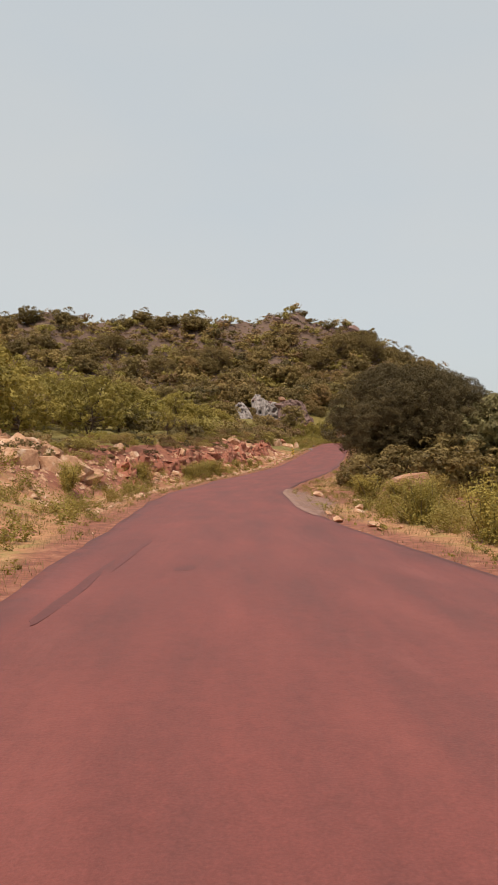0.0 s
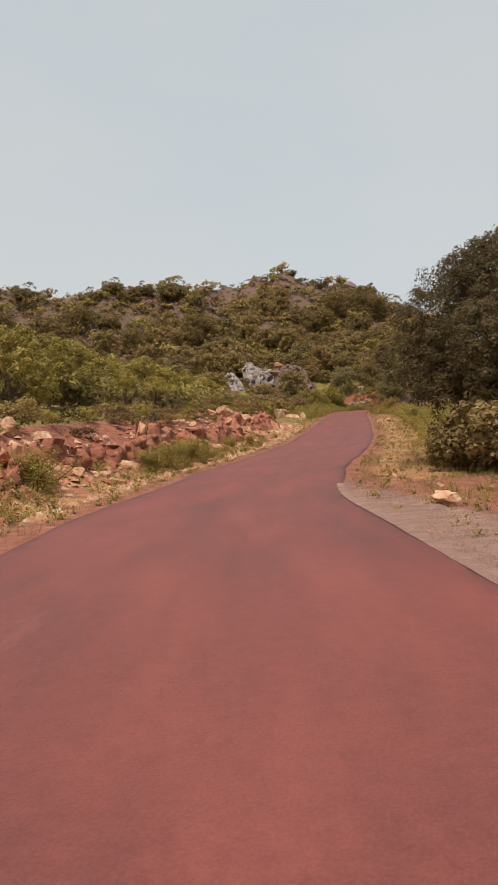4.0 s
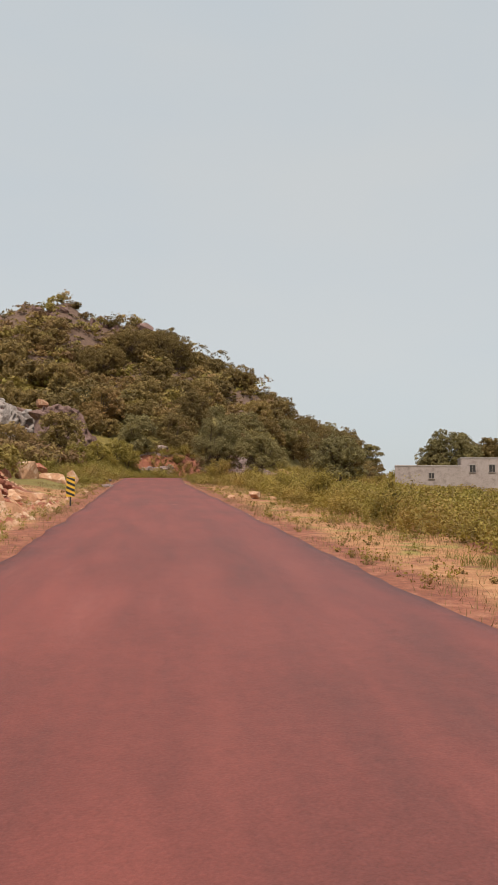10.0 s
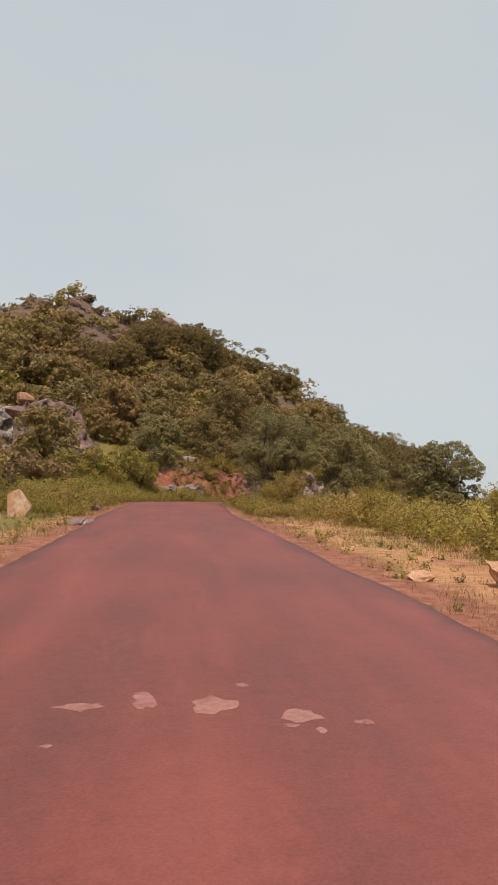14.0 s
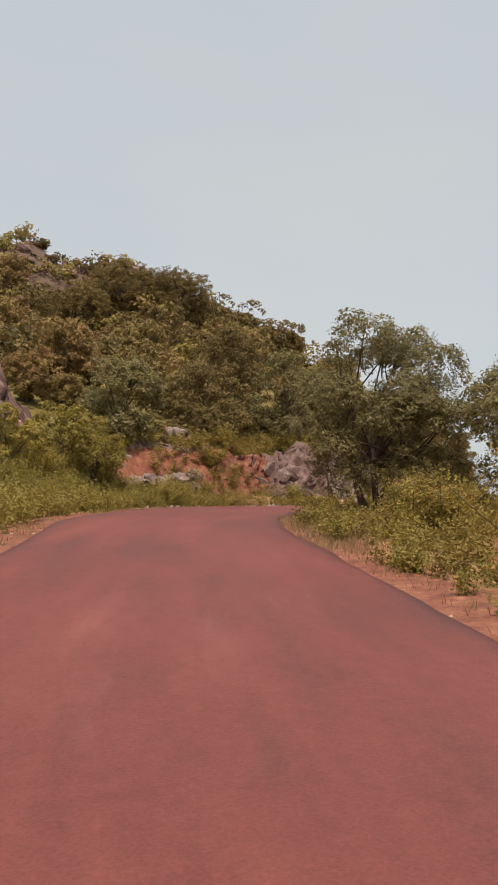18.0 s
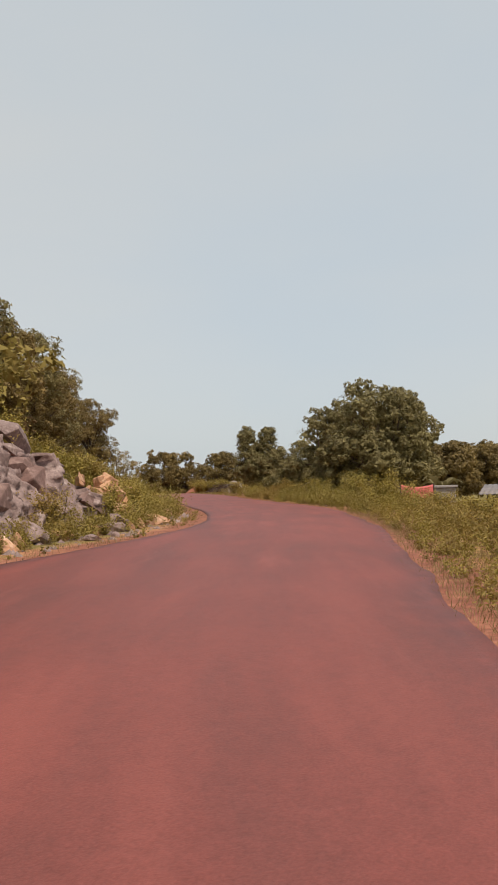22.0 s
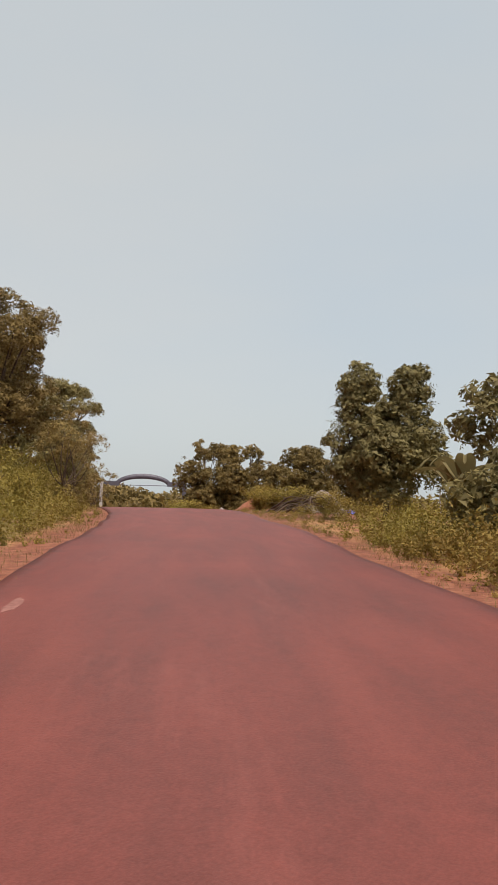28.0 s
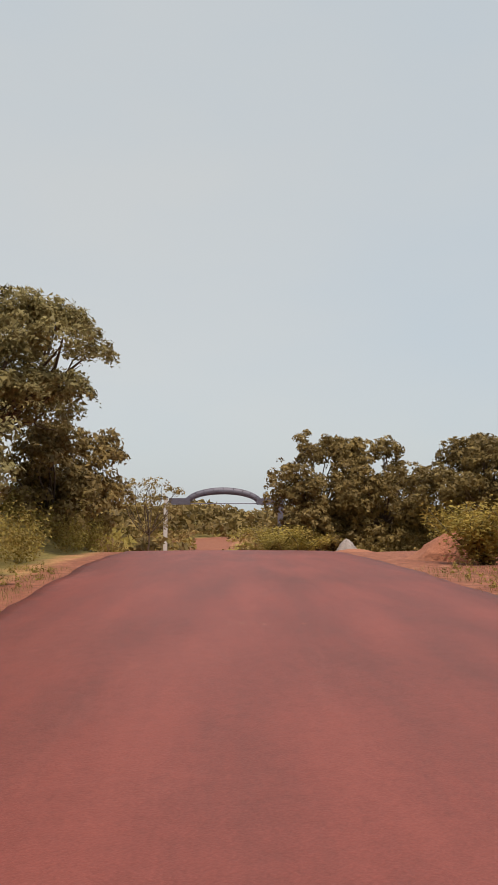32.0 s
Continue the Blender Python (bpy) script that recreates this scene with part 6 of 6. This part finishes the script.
def chevron_sign():
    """A short post with a yellow board and slanting black stripes."""
    x, y, z = on_ground(15.3, 82.5)
    base = thing("hazard_sign", pose(x, y, z, 0, 0, -17), "black and yellow striped road hazard board on a short post", "road sign")
    part("post", (box(0.05, 0.05, 1.0, (0, 0.035, 0.45), 0.008), BLACK_PAINT), base)
    part("board", (box(0.29, 0.02, 0.68, (0, 0, 0.65), 0.005), YELLOW_PAINT), base)
    for i in range(4):
        bm = bmesh.new()
        z0 = 0.42 + 0.175 * i
        quad = [(-0.14, z0), (0.14, z0 - 0.12), (0.14, z0 - 0.035), (-0.14, z0 + 0.085)]
        pts = [(px, min(max(pz, 0.315), 0.985)) for px, pz in quad]
        f = bm.faces.new([bm.verts.new((px, -0.014, pz)) for px, pz in pts])
        ext = bmesh.ops.extrude_face_region(bm, geom=[f])
        bmesh.ops.translate(bm, vec=(0, -0.004, 0), verts=[v for v in ext["geom"] if isinstance(v, bmesh.types.BMVert)])
        bmesh.ops.recalc_face_normals(bm, faces=bm.faces)
        part("stripe", (bm, BLACK_PAINT), base)
    return base


chevron_sign()


def house(x, y, turn, wide, deep, high, label, windows, name="farm_house"):
    base = thing(name, pose(*on_ground(x, y, -0.35), 0, 0, turn), label, "house")
    t = 0.22
    part("wall", (box(wide, t, high, (0, -deep / 2 + t / 2, high / 2), 0.01), PLASTER), base)
    part("wall", (box(wide, t, high, (0, deep / 2 - t / 2, high / 2), 0.01), PLASTER), base)
    part("wall", (box(t, deep - 2 * t, high, (-wide / 2 + t / 2, 0, high / 2), 0.01), PLASTER), base)
    part("wall", (box(t, deep - 2 * t, high, (wide / 2 - t / 2, 0, high / 2), 0.01), PLASTER), base)
    part("roof", (box(wide + 0.1, deep + 0.1, 0.14, (0, 0, high + 0.072), 0.02), CONCRETE), base)
    for wx, wz, ww, wh in windows:
        w = part("window", (box(ww, 0.06, wh, (wx, -deep / 2 - 0.02, wz), 0.005), GLASS_DARK), base)
        part("frame", (box(ww + 0.16, 0.05, 0.08, (wx, -deep / 2 - 0.035, wz + wh / 2 + 0.04), 0.005), CONCRETE), w)
        part("sill", (box(ww + 0.2, 0.12, 0.06, (wx, -deep / 2 - 0.05, wz - wh / 2 - 0.03), 0.005), CONCRETE), w)
        part("bar", (box(0.04, 0.03, wh, (wx, -deep / 2 - 0.062, wz), 0.003), CONCRETE), w)
    return base


house(63.4, 125.6, -35, 7.0, 3.4, 3.3, "low grey plastered house with a flat concrete roof", [(0.4, 2.3, 0.5, 0.6)])
house(70.8, 125.2, -35, 5.0, 4.0, 4.7, "grey plastered house with a flat roof and dark openings", [(-1.2, 3.6, 0.6, 0.8), (0.9, 3.6, 0.6, 0.8)])


def shed():
    x, y, z = on_ground(82.0, 134.8, -0.7)
    base = thing("tin_roof_shed", pose(x, y, z, 0, 0, 12), "small dark shed with a sloping weathered tin roof", "shed")
    for px in (-1.6, 1.6):
        for py in (-1.1, 1.1):
            part("post", (box(0.1, 0.1, 2.0 + 0.14 * (px + 1.6), (px, py, 1.0 + 0.07 * (px + 1.6)), 0.01), DARK_WOOD), base)
    part("wall", (box(3.0, 0.08, 1.9, (0, 1.1, 0.95), 0.01), DARK_WOOD), base)
    part("wall", (box(0.08, 2.0, 1.9, (1.6, 0, 0.95), 0.01), DARK_WOOD), base)
    n = 40
    xs = np.linspace(-2.1, 2.1, 2)
    v, f = [], []
    for i in range(n + 1):
        yy = -1.6 + 3.2 * i / n
        for px in xs:
            v.append((px, yy, 2.16 + 0.14 * (px + 1.6) + 0.02 * math.cos(i * math.pi / 2)))
    for i in range(n):
        f.append((2 * i, 2 * i + 1, 2 * i + 3, 2 * i + 2))
    roof = part("roof", mesh_of("roof", v, f, TIN), base)
    roof.modifiers.new("thick", "SOLIDIFY").thickness = 0.012


shed()
hut = thing("low_hut", pose(*on_ground(70.9, 134.9, -0.5), 0, 0, 20), "small concrete hut with a flat dark roof behind bushes", "hut")
part("wall", (box(1.3, 1.3, 1.9, (0, 0, 0.95), 0.04), CONCRETE), hut)
part("roof", (box(1.5, 1.5, 0.12, (0, 0, 1.962), 0.03), CONCRETE), hut)


def hung_cloth():
    base = thing("hanging_cloth", pose(68.0, 135.0, 2.05, 0, 0, -72), "bright pink-red cloth hung over a line between two stakes", "cloth")
    for px in (-0.75, 0.75):
        part("stake", mesh_of("stake", *tube([(px, 0, -0.1), (px * 1.02, 0, 1.0), (px, 0.02, 1.9)], [0.03, 0.028, 0.022]), DARK_WOOD), base)
    nx, nz, v, f = 24, 10, [], []
    for j in range(nz + 1):
        for i in range(nx + 1):
            u, w = i / nx, j / nz
            v.append((-0.75 + 1.5 * u, 0.06 * math.sin(u * 19) * w + 0.03, 1.85 - 0.12 * math.sin(u * 3.14) - (0.85 + 0.08 * math.sin(u * 9)) * w))
    for j in range(nz):
        for i in range(nx):
            a = j * (nx + 1) + i
            f.append((a, a + 1, a + nx + 2, a + nx + 1))
    c = part("cloth", mesh_of("cloth", v, f, CLOTH, True), base)
    c.modifiers.new("thick", "SOLIDIFY").thickness = 0.008


hung_cloth()


def arch():
    """The welcome arch over the road: two posts, a flat beam, a curved plate girder with ribs."""
    x, y, z = 132.7, 220.1, 2.55
    base = thing("road_arch", pose(x, y, z, 0, 0, -40), "grey steel arch spanning the road on two posts", "arch")
    half = 5.3
    post = part("post", (box(0.36, 0.36, 5.4, (-half, 0, 1.1), 0.03), WHITE_PAINT), base, label="white painted post")
    part("cap", (box(0.46, 0.46, 0.12, (-half, 0, 3.87), 0.02), STEEL), post)
    post = part("post", (box(0.5, 0.5, 5.4, (half, 0, 1.1), 0.03), STEEL), base)
    part("cap", (box(0.62, 0.62, 0.14, (half, 0, 3.87), 0.02), STEEL), post)
    for s in (-1, 1):
        part("beam", (box(1.9, 0.3, 0.6, (s * 4.05, 0, 3.5), 0.02), STEEL), base)
    n, ri, v, f = 30, 0.0, [], []
    for i in range(n + 1):
        a = math.pi * i / n
        for dy in (-0.12, 0.12):
            for k in (0, 1):
                rx, rz = 3.1 + 0.6 * k, 0.9 + 0.65 * k
                v.append((-rx * math.cos(a), dy, 3.25 + rz * math.sin(a)))
    for i in range(n):
        a, b = 4 * i, 4 * i + 4
        for p, q in ((0, 1), (1, 3), (3, 2), (2, 0)):
            f.append((a + p, a + q, b + q, b + p))
    part("girder", mesh_of("girder", v, f, STEEL), base)
    for i in range(1, 12):
        a = math.pi * i / 12
        part("rib", (box(0.06, 0.3, 0.6, (0, 0, 0), 0.01, pose(-3.4 * math.cos(a), 0, 3.25 + 1.22 * math.sin(a), 0, math.degrees(a) - 90, 0)), STEEL), base)
    part("tie_rod", mesh_of("tie_rod", *tube([(-3.2, 0, 3.3), (0, 0, 3.3), (3.2, 0, 3.3)], [0.04, 0.04, 0.04]), STEEL), base)


arch()


def heap(name, at, wide, high, material, label, category, seed, deep=None):
    """A heap of loose stuff with an uneven slope."""
    rr = np.random.RandomState(seed)
    n, m, v, f = 12, 28, [], []
    for j in range(n + 1):
        u = j / n
        for i in range(m):
            a = 6.283 * i / m
            k = 1 + 0.14 * math.sin(2 * a + seed) + 0.08 * math.sin(5 * a) + 0.03 * rr.normal()
            v.append((wide / 2 * u * k * math.cos(a), (deep or wide) / 2 * u * k * math.sin(a), high * (0.5 + 0.5 * math.cos(math.pi * u)) ** 0.8 + 0.03 * high * rr.normal() - 0.06 * u))
    for j in range(n):
        for i in range(m):
            f.append((j * m + i, j * m + (i + 1) % m, (j + 1) * m + (i + 1) % m, (j + 1) * m + i))
    ob = new(name, mesh_of(name, v, f, material, True))
    ob.matrix_world = Matrix.Translation(at)
    return tagged(ob, label, category)


heap("gravel_mound", on_ground(113.6, 178.2), 4.0, 1.75, CHIPPINGS, "large heap of pale grey stone chippings", "gravel heap", 3)
heap("gravel_mound", on_ground(119.8, 194.2), 1.7, 0.95, CHIPPINGS, "small pointed heap of grey stone chippings", "gravel heap", 4)
heap("soil_mound", on_ground(106.0, 178.4), 2.8, 0.78, SOIL_RED, "low heap of loose red soil beside a bush", "soil heap", 5)
heap("soil_mound", on_ground(112.5, 187.5), 3.4, 0.18, SOIL_RED, "low spread heap of red soil near the road", "soil heap", 6)


def tarpaulin():
    x, y, z = on_ground(113.6, 175.6)
    n, v, f = 14, [], []
    for j in range(n + 1):
        for i in range(n + 1):
            u, w = i / n - 0.5, j / n - 0.5
            v.append((u * 1.8, w * 0.8, 0.12 + 0.3 * (w + 0.5) + 0.06 * math.sin(u * 11) + 0.05 * math.sin(w * 17 + u * 5) - 0.5 * abs(u)))
    for j in range(n):
        for i in range(n):
            a = j * (n + 1) + i
            f.append((a, a + 1, a + n + 2, a + n + 1))
    ob = new("tarpaulin", mesh_of("tarpaulin", v, f, TARP, True))
    ob.modifiers.new("thick", "SOLIDIFY").thickness = 0.02
    ob.matrix_world = pose(x, y, z, 0, 0, 38)
    return tagged(ob, "crumpled blue tarpaulin at the foot of the gravel heap", "tarpaulin")


tarpaulin()


def branch_pile():
    x, y, z = on_ground(99.3, 169.3)
    base = thing("branch_pile", pose(x, y, z), "pile of cut leafless brown branches on the verge", "branch pile")
    rr = np.random.RandomState(91)
    for i in range(15):
        a, l = -0.99 + rr.normal() * 0.7, rr.uniform(1.4, 3.4)
        p = np.array([rr.normal() * 0.8, rr.normal() * 0.6, 0.02])
        d = np.array([math.cos(a), math.sin(a), 0]) * l
        arc = rr.uniform(0.2, 0.95)
        path = [p + d * (u - 0.5) + (0.12 * math.sin(7 * u + i), 0.12 * math.cos(5 * u + i), arc * math.sin(u * 2.6) + 0.08 * math.sin(9 * u + i)) for u in np.linspace(0, 1, 9)]
        pieces = [tube(path, np.linspace(0.06, 0.015, 9), 6)]
        for _ in range(4):
            s = path[rr.randint(3, 9)]
            pieces.append(limb(s, s + rr.normal(size=3) * (0.45, 0.45, 0.2) + (0, 0, 0.25), 0.018, 0.004, rr, 0.2, 5)[:2])
        part("branch", mesh_of("branch", *joined(pieces), BARK, True), base)


branch_pile()


def banana_plant(x, y, seed, label):
    base = thing("banana_plant", pose(*on_ground(x, y)), label, "banana plant")
    rr = np.random.RandomState(seed)
    part("stem", mesh_of("stem", *tube([(0, 0, -0.1), (0.02, 0, 0.6), (0.05, 0.02, 1.2)], [0.12, 0.1, 0.07], 9), STEM, True), base)
    for i in range(7):
        a, l = 6.283 * i / 7 + rr.uniform(-0.3, 0.3), rr.uniform(1.1, 1.7)
        rise = rr.uniform(0.5, 1.1)
        v, f, n = [], [], 10
        for j in range(n + 1):
            u = j / n
            r0, z0 = l * u * 0.85, 1.15 + rise * math.sin(u * 2.3) * 0.9
            wd = 0.24 * math.sin(min(1, u * 1.15 + 0.08) * 3.0) + 0.01
            for s in (-1, 0, 1):
                v.append((math.cos(a) * r0 - math.sin(a) * wd * s, math.sin(a) * r0 + math.cos(a) * wd * s, z0 + 0.06 * abs(s)))
        for j in range(n):
            for k in (0, 1):
                f.append((3 * j + k, 3 * j + k + 1, 3 * j + k + 4, 3 * j + k + 3))
        part("leaf", mesh_of("leaf", v, f, LEAF_BANANA, True), base)


banana_plant(85.0, 153.4, 5, "banana plant with broad arching leaves beside the shrubs")
banana_plant(86.4, 154.4, 6, "young banana plant with torn leaves")
banana_plant(72.3, 135.4, 7, "banana plant beside the low hut")

def palm(x, y, top, label, seed):
    """A palmyra palm: a straight trunk with a round head of stiff fans."""
    px, py, pz = on_ground(x, y)
    base = thing("palmyra_palm", pose(px, py, pz), label, "palm tree", "far palms")
    h = top - pz
    part("trunk", mesh_of("trunk", *tube([(0, 0, -0.3), (0.05, 0, h * 0.5), (0, 0.05, h - 1)], [0.24, 0.19, 0.17], 8), BARK, True), base)
    rr = np.random.RandomState(seed)
    for i in range(22):
        d = rr.normal(size=3) + (0, 0, 0.35)
        d /= np.linalg.norm(d)
        side = np.cross(d, (0, 0, 1.0)) + 1e-3
        side /= np.linalg.norm(side)
        c = np.array([0, 0, h - 1.0])
        v = [c + d * 0.3, *[c + d * (0.75 + 0.5 * math.cos(g)) + side * 0.7 * math.sin(g) + (0, 0, -0.12 * abs(math.sin(g))) for g in np.linspace(-1.3, 1.3, 7)]]
        part("fan_leaf", mesh_of("fan_leaf", v, [(0, j, j + 1) for j in range(1, 7)], LEAF_DARK), base)


palm(243, 252, 9.6, "tall palmyra palm standing alone in the far fields", 95)
palm(232, 246, 6.2, "low palmyra palm in the far fields", 96)
palm(196, 222, 6.6, "palmyra palm beside the far field trees", 97)

# ---- far mast, water tank and poles ----
def mast():
    x, y, z = on_ground(431, 729, -6)
    base = thing("lattice_mast", pose(x, y, z), "thin steel lattice mast far beyond the trees", "mast")
    for sx, sy in ((-1, -1), (1, -1), (1, 1), (-1, 1)):
        part("leg", mesh_of("leg", *tube([(sx * 3.6, sy * 3.6, 0), (sx * 0.5, sy * 0.5, 78)], [0.2, 0.14], 5), STEEL), base)
    for i in range(11):
        a, b = 3.6 - 3.1 * i / 11, 3.6 - 3.1 * (i + 1) / 11
        for s in (-1, 1):
            part("brace", mesh_of("brace", *tube([(-a * s, -a, 78 * i / 11), (b * s, -b, 78 * (i + 1) / 11)], [0.1, 0.1], 4), STEEL), base)


mast()
tank = thing("water_tank", pose(*on_ground(122, 168), 0, 0, 0), "white plastic water tank on the field's edge", "water tank")
part("body", mesh_of("body", *tube([(0, 0, 0), (0, 0, 0.02), (0, 0, 0.9), (0, 0, 0.95), (0, 0, 1.15), (0, 0, 1.2)], [0.01, 0.55, 0.55, 0.53, 0.3, 0.01], 24), WHITE_PAINT, True), tank)
part("lid", mesh_of("lid", *tube([(0, 0, 1.16), (0, 0, 1.24), (0, 0, 1.26)], [0.22, 0.22, 0.01], 18), WHITE_PAINT, True), tank)
part("pipe", mesh_of("pipe", *tube([(0.5, 0, 0.15), (0.75, 0, 0.15), (0.78, 0, -0.1)], [0.03, 0.03, 0.03], 6), STEEL), tank)
for i, (x, y, h) in enumerate([(116, 158, 3.2), (128, 176, 3.2)]):
    p = thing("pole", pose(*on_ground(x, y), 0, 0, 35), "grey concrete electricity pole in the field" if i < 2 else "thin wooden pole with a cross bar near the houses", "pole", "poles")
    part("shaft", mesh_of("shaft", *tube([(0, 0, -0.2), (0, 0, h * 0.5), (0, 0, h)], [0.09, 0.08, 0.06], 8), CONCRETE, True), p)
    part("cross_bar", (box(1.0, 0.07, 0.07, (0, 0, h - 0.35), 0.005), CONCRETE), p)

wires = thing("power_line", pose(*on_ground(116, 158)), "thin sagging electric wires between the field poles", "wire")
for k in (-0.42, 0.42):
    ax, ay, az = on_ground(116, 158, 2.9)
    bx, by, bz = on_ground(128, 176, 2.9)
    run = [(ax + (bx - ax) * u + 0.82 * k - ax, ay + (by - ay) * u - 0.57 * k - ay, az + (bz - az) * u - 2.2 * u * (1 - u) - az + 2.9) for u in np.linspace(0, 1, 15)]
    part("wire", mesh_of("wire", *tube(run, [0.012] * 15, 4), BLACK_PAINT), wires)

# ---- marks on the road ----
# the red reflection put into the tarmac is in these colours too
SCUFF = surface("pale_dust_scuff", (0.23, 0.08, 0.067), (0.37, 0.175, 0.15), 2, 20, 0.95, 0.3, 0.004)
SEAL = surface("dark_tar_seal", (0.115, 0.028, 0.024), (0.17, 0.041, 0.033), 2, 20, 0.6, 0.3, 0.004)


def mark(way, lat, long, wide, material, seed, label):
    """A thin uneven patch that lies on the tarmac; long runs along the road."""
    rr = np.random.RandomState(seed)
    n = 16
    k = int(round((way - LINE[0, 0]) / 0.5))
    pts = []
    for i in range(n):
        a = 6.283 * i / n
        q = 1 + 0.18 * rr.normal()
        s, l = way + long / 2 * q * math.cos(a), lat + wide / 2 * q * math.sin(a)
        kk = (s - LINE[0, 0]) / 0.5
        x = np.interp(kk, np.arange(len(LINE)), LINE[:, 1]) + RIGHT[k, 0] * l
        y = np.interp(kk, np.arange(len(LINE)), LINE[:, 2]) + RIGHT[k, 1] * l
        u = (l + WL[k]) / (WL[k] + WR[k])
        z = np.interp(kk, np.arange(len(LINE)), LINE[:, 3]) + 0.025 * (1 - (2 * u - 1) ** 2) + 0.0135
        pts.append((x, y, z))
    bm = bmesh.new()
    face = bm.faces.new([bm.verts.new(p) for p in pts])
    ext = bmesh.ops.extrude_face_region(bm, geom=[face])
    bmesh.ops.translate(bm, vec=(0, 0, -0.02), verts=[v for v in ext["geom"] if isinstance(v, bmesh.types.BMVert)])
    bmesh.ops.recalc_face_normals(bm, faces=bm.faces)
    part("road_mark", (bm, material), road, None, label)


for i, (way, lat, long, wide) in enumerate([(84.2, 1.0, 0.1, 0.3), (33, 0.9, 0.3, 0.14), (36, 1.1, 0.14, 0.25), 
                                             (197, 1.2, 0.3, 0.16), (205, 0.6, 0.2, 0.3), (181, 0.5, 0.5, 0.1)]):
    fl = np.random.RandomState(950 + i)
    for j in range(4):
        mark(way + fl.normal() * long * 0.7, lat + fl.normal() * wide * 0.8, 0.05 + long * fl.uniform(0.1, 0.4), 0.02 + wide * fl.uniform(0.08, 0.25), SCUFF, 900 + 7 * i + j, "pale dusty scuff on the tarmac")
for i, (way, lat, long, wide) in enumerate([(84.5, -0.4, 0.14, 0.22), (84.6, -0.08, 0.34, 0.13), (84.5, 0.3, 0.32, 0.25), (84.3, 0.75, 0.24, 0.22), (84.9, 0.5, 0.1, 0.07), (83.9, -0.5, 0.05, 0.06)]):
    mark(way, lat, long, wide, SCUFF, 1100 + i, "pale worn patch of dust on the tarmac")
for i, (way, lat, long, wide) in enumerate([(171.2, -1.9, 1.6, 0.2), (172.7, -1.85, 1.7, 0.16), (174.2, -1.8, 1.5, 0.22), (175.4, -1.7, 0.8, 0.14)]):
    mark(way, lat, long, wide, SCUFF, 1130 + i, "pale streak of dust along the tarmac edge")
mark(9.9, -0.5, 0.55, 0.3, SEAL, 931, "dark oily stain on the tarmac")
mark(12.2, -1.38, 4.2, 0.13, SEAL, 932, "long dark tyre mark on the tarmac")
mark(8.2, -1.48, 4.6, 0.15, SEAL, 930, "long dark tyre mark on the tarmac")

# ---- the gravel side patch where a track joins ----
def side_patch(name, w0, w1, e0, e1, material, label, lift, stones):
    n, m, v, f = int((w1 - w0) * 2), 12, [], []
    for i in range(n + 1):
        way = w0 + (w1 - w0) * i / n
        k = int(round((way - LINE[0, 0]) / 0.5))
        belly = math.sin(math.pi * i / n) ** 1.1
        for j in range(m + 1):
            e = e0 + (e1 - e0) * belly * j / m * (1 + 0.1 * math.sin(i * 1.3) + 0.07 * math.sin(i * 2.9))
            lat = WR[k] + e
            v.append((LINE[k, 1] + RIGHT[k, 0] * lat, LINE[k, 2] + RIGHT[k, 1] * lat))
    v = np.array(v)
    rim = np.zeros((n + 1, m + 1))
    rim[[0, -1], :], rim[:, -1] = 0.16, 0.16
    rim[1:-1, -2], rim[[1, -2], 1:-1] = 0.05, 0.05
    v = np.c_[v, ground_z(v[:, 0], v[:, 1]) + lift - rim.ravel()]
    for i in range(n):
        for j in range(m):
            a = i * (m + 1) + j
            f.append((a, a + 1, a + m + 2, a + m + 1))
    ob = new(name, mesh_of(name, v, f, material, True))
    tagged(ob, label, "ground", kind="structure")
    if stones:
        rr = np.random.RandomState(77)
        pick = v[rr.randint(0, len(v), stones)][:, :2] + rr.normal(size=(stones, 2)) * 0.12
        way_, lat_, _ = by_road(pick[:, 0], pick[:, 1])
        pick = pick[lat_ > np.interp(way_, LINE[:, 0], WR) + 0.06]
        stones = len(pick)
        z = ground_z(pick[:, 0], pick[:, 1]) + lift
        s = rr.uniform(0.006, 0.02, (stones, 1))
        ring = np.array([(1, 0, 0), (-0.4, 0.8, 0), (-0.5, -0.8, 0), (0, 0, 0.9)])
        a = rr.uniform(0, 6.28, stones)
        rot = np.stack([np.c_[np.cos(a), -np.sin(a)], np.c_[np.sin(a), np.cos(a)]], 1)
        vv = np.einsum("nij,kj->nki", rot, ring[:, :2]) * s[:, None] + pick[:, None]
        zz = z[:, None] + ring[None, :, 2] * s
        vv = np.concatenate([vv, zz[..., None]], -1).reshape(-1, 3)
        base = (np.arange(stones) * 4)[:, None, None]
        ff = (np.array([(0, 1, 3), (1, 2, 3), (2, 0, 3)])[None] + base).reshape(-1, 3)
        tagged(new("loose_gravel", mesh_of("loose_gravel", vv, ff, material)), "loose grey gravel spilled along the tarmac edge", "gravel", kind="stuff")


side_patch("gravel_patch", 21, 40, -0.1, 1.6, GRAVEL, "patch of grey road gravel beside the tarmac", 0.05, 9000)
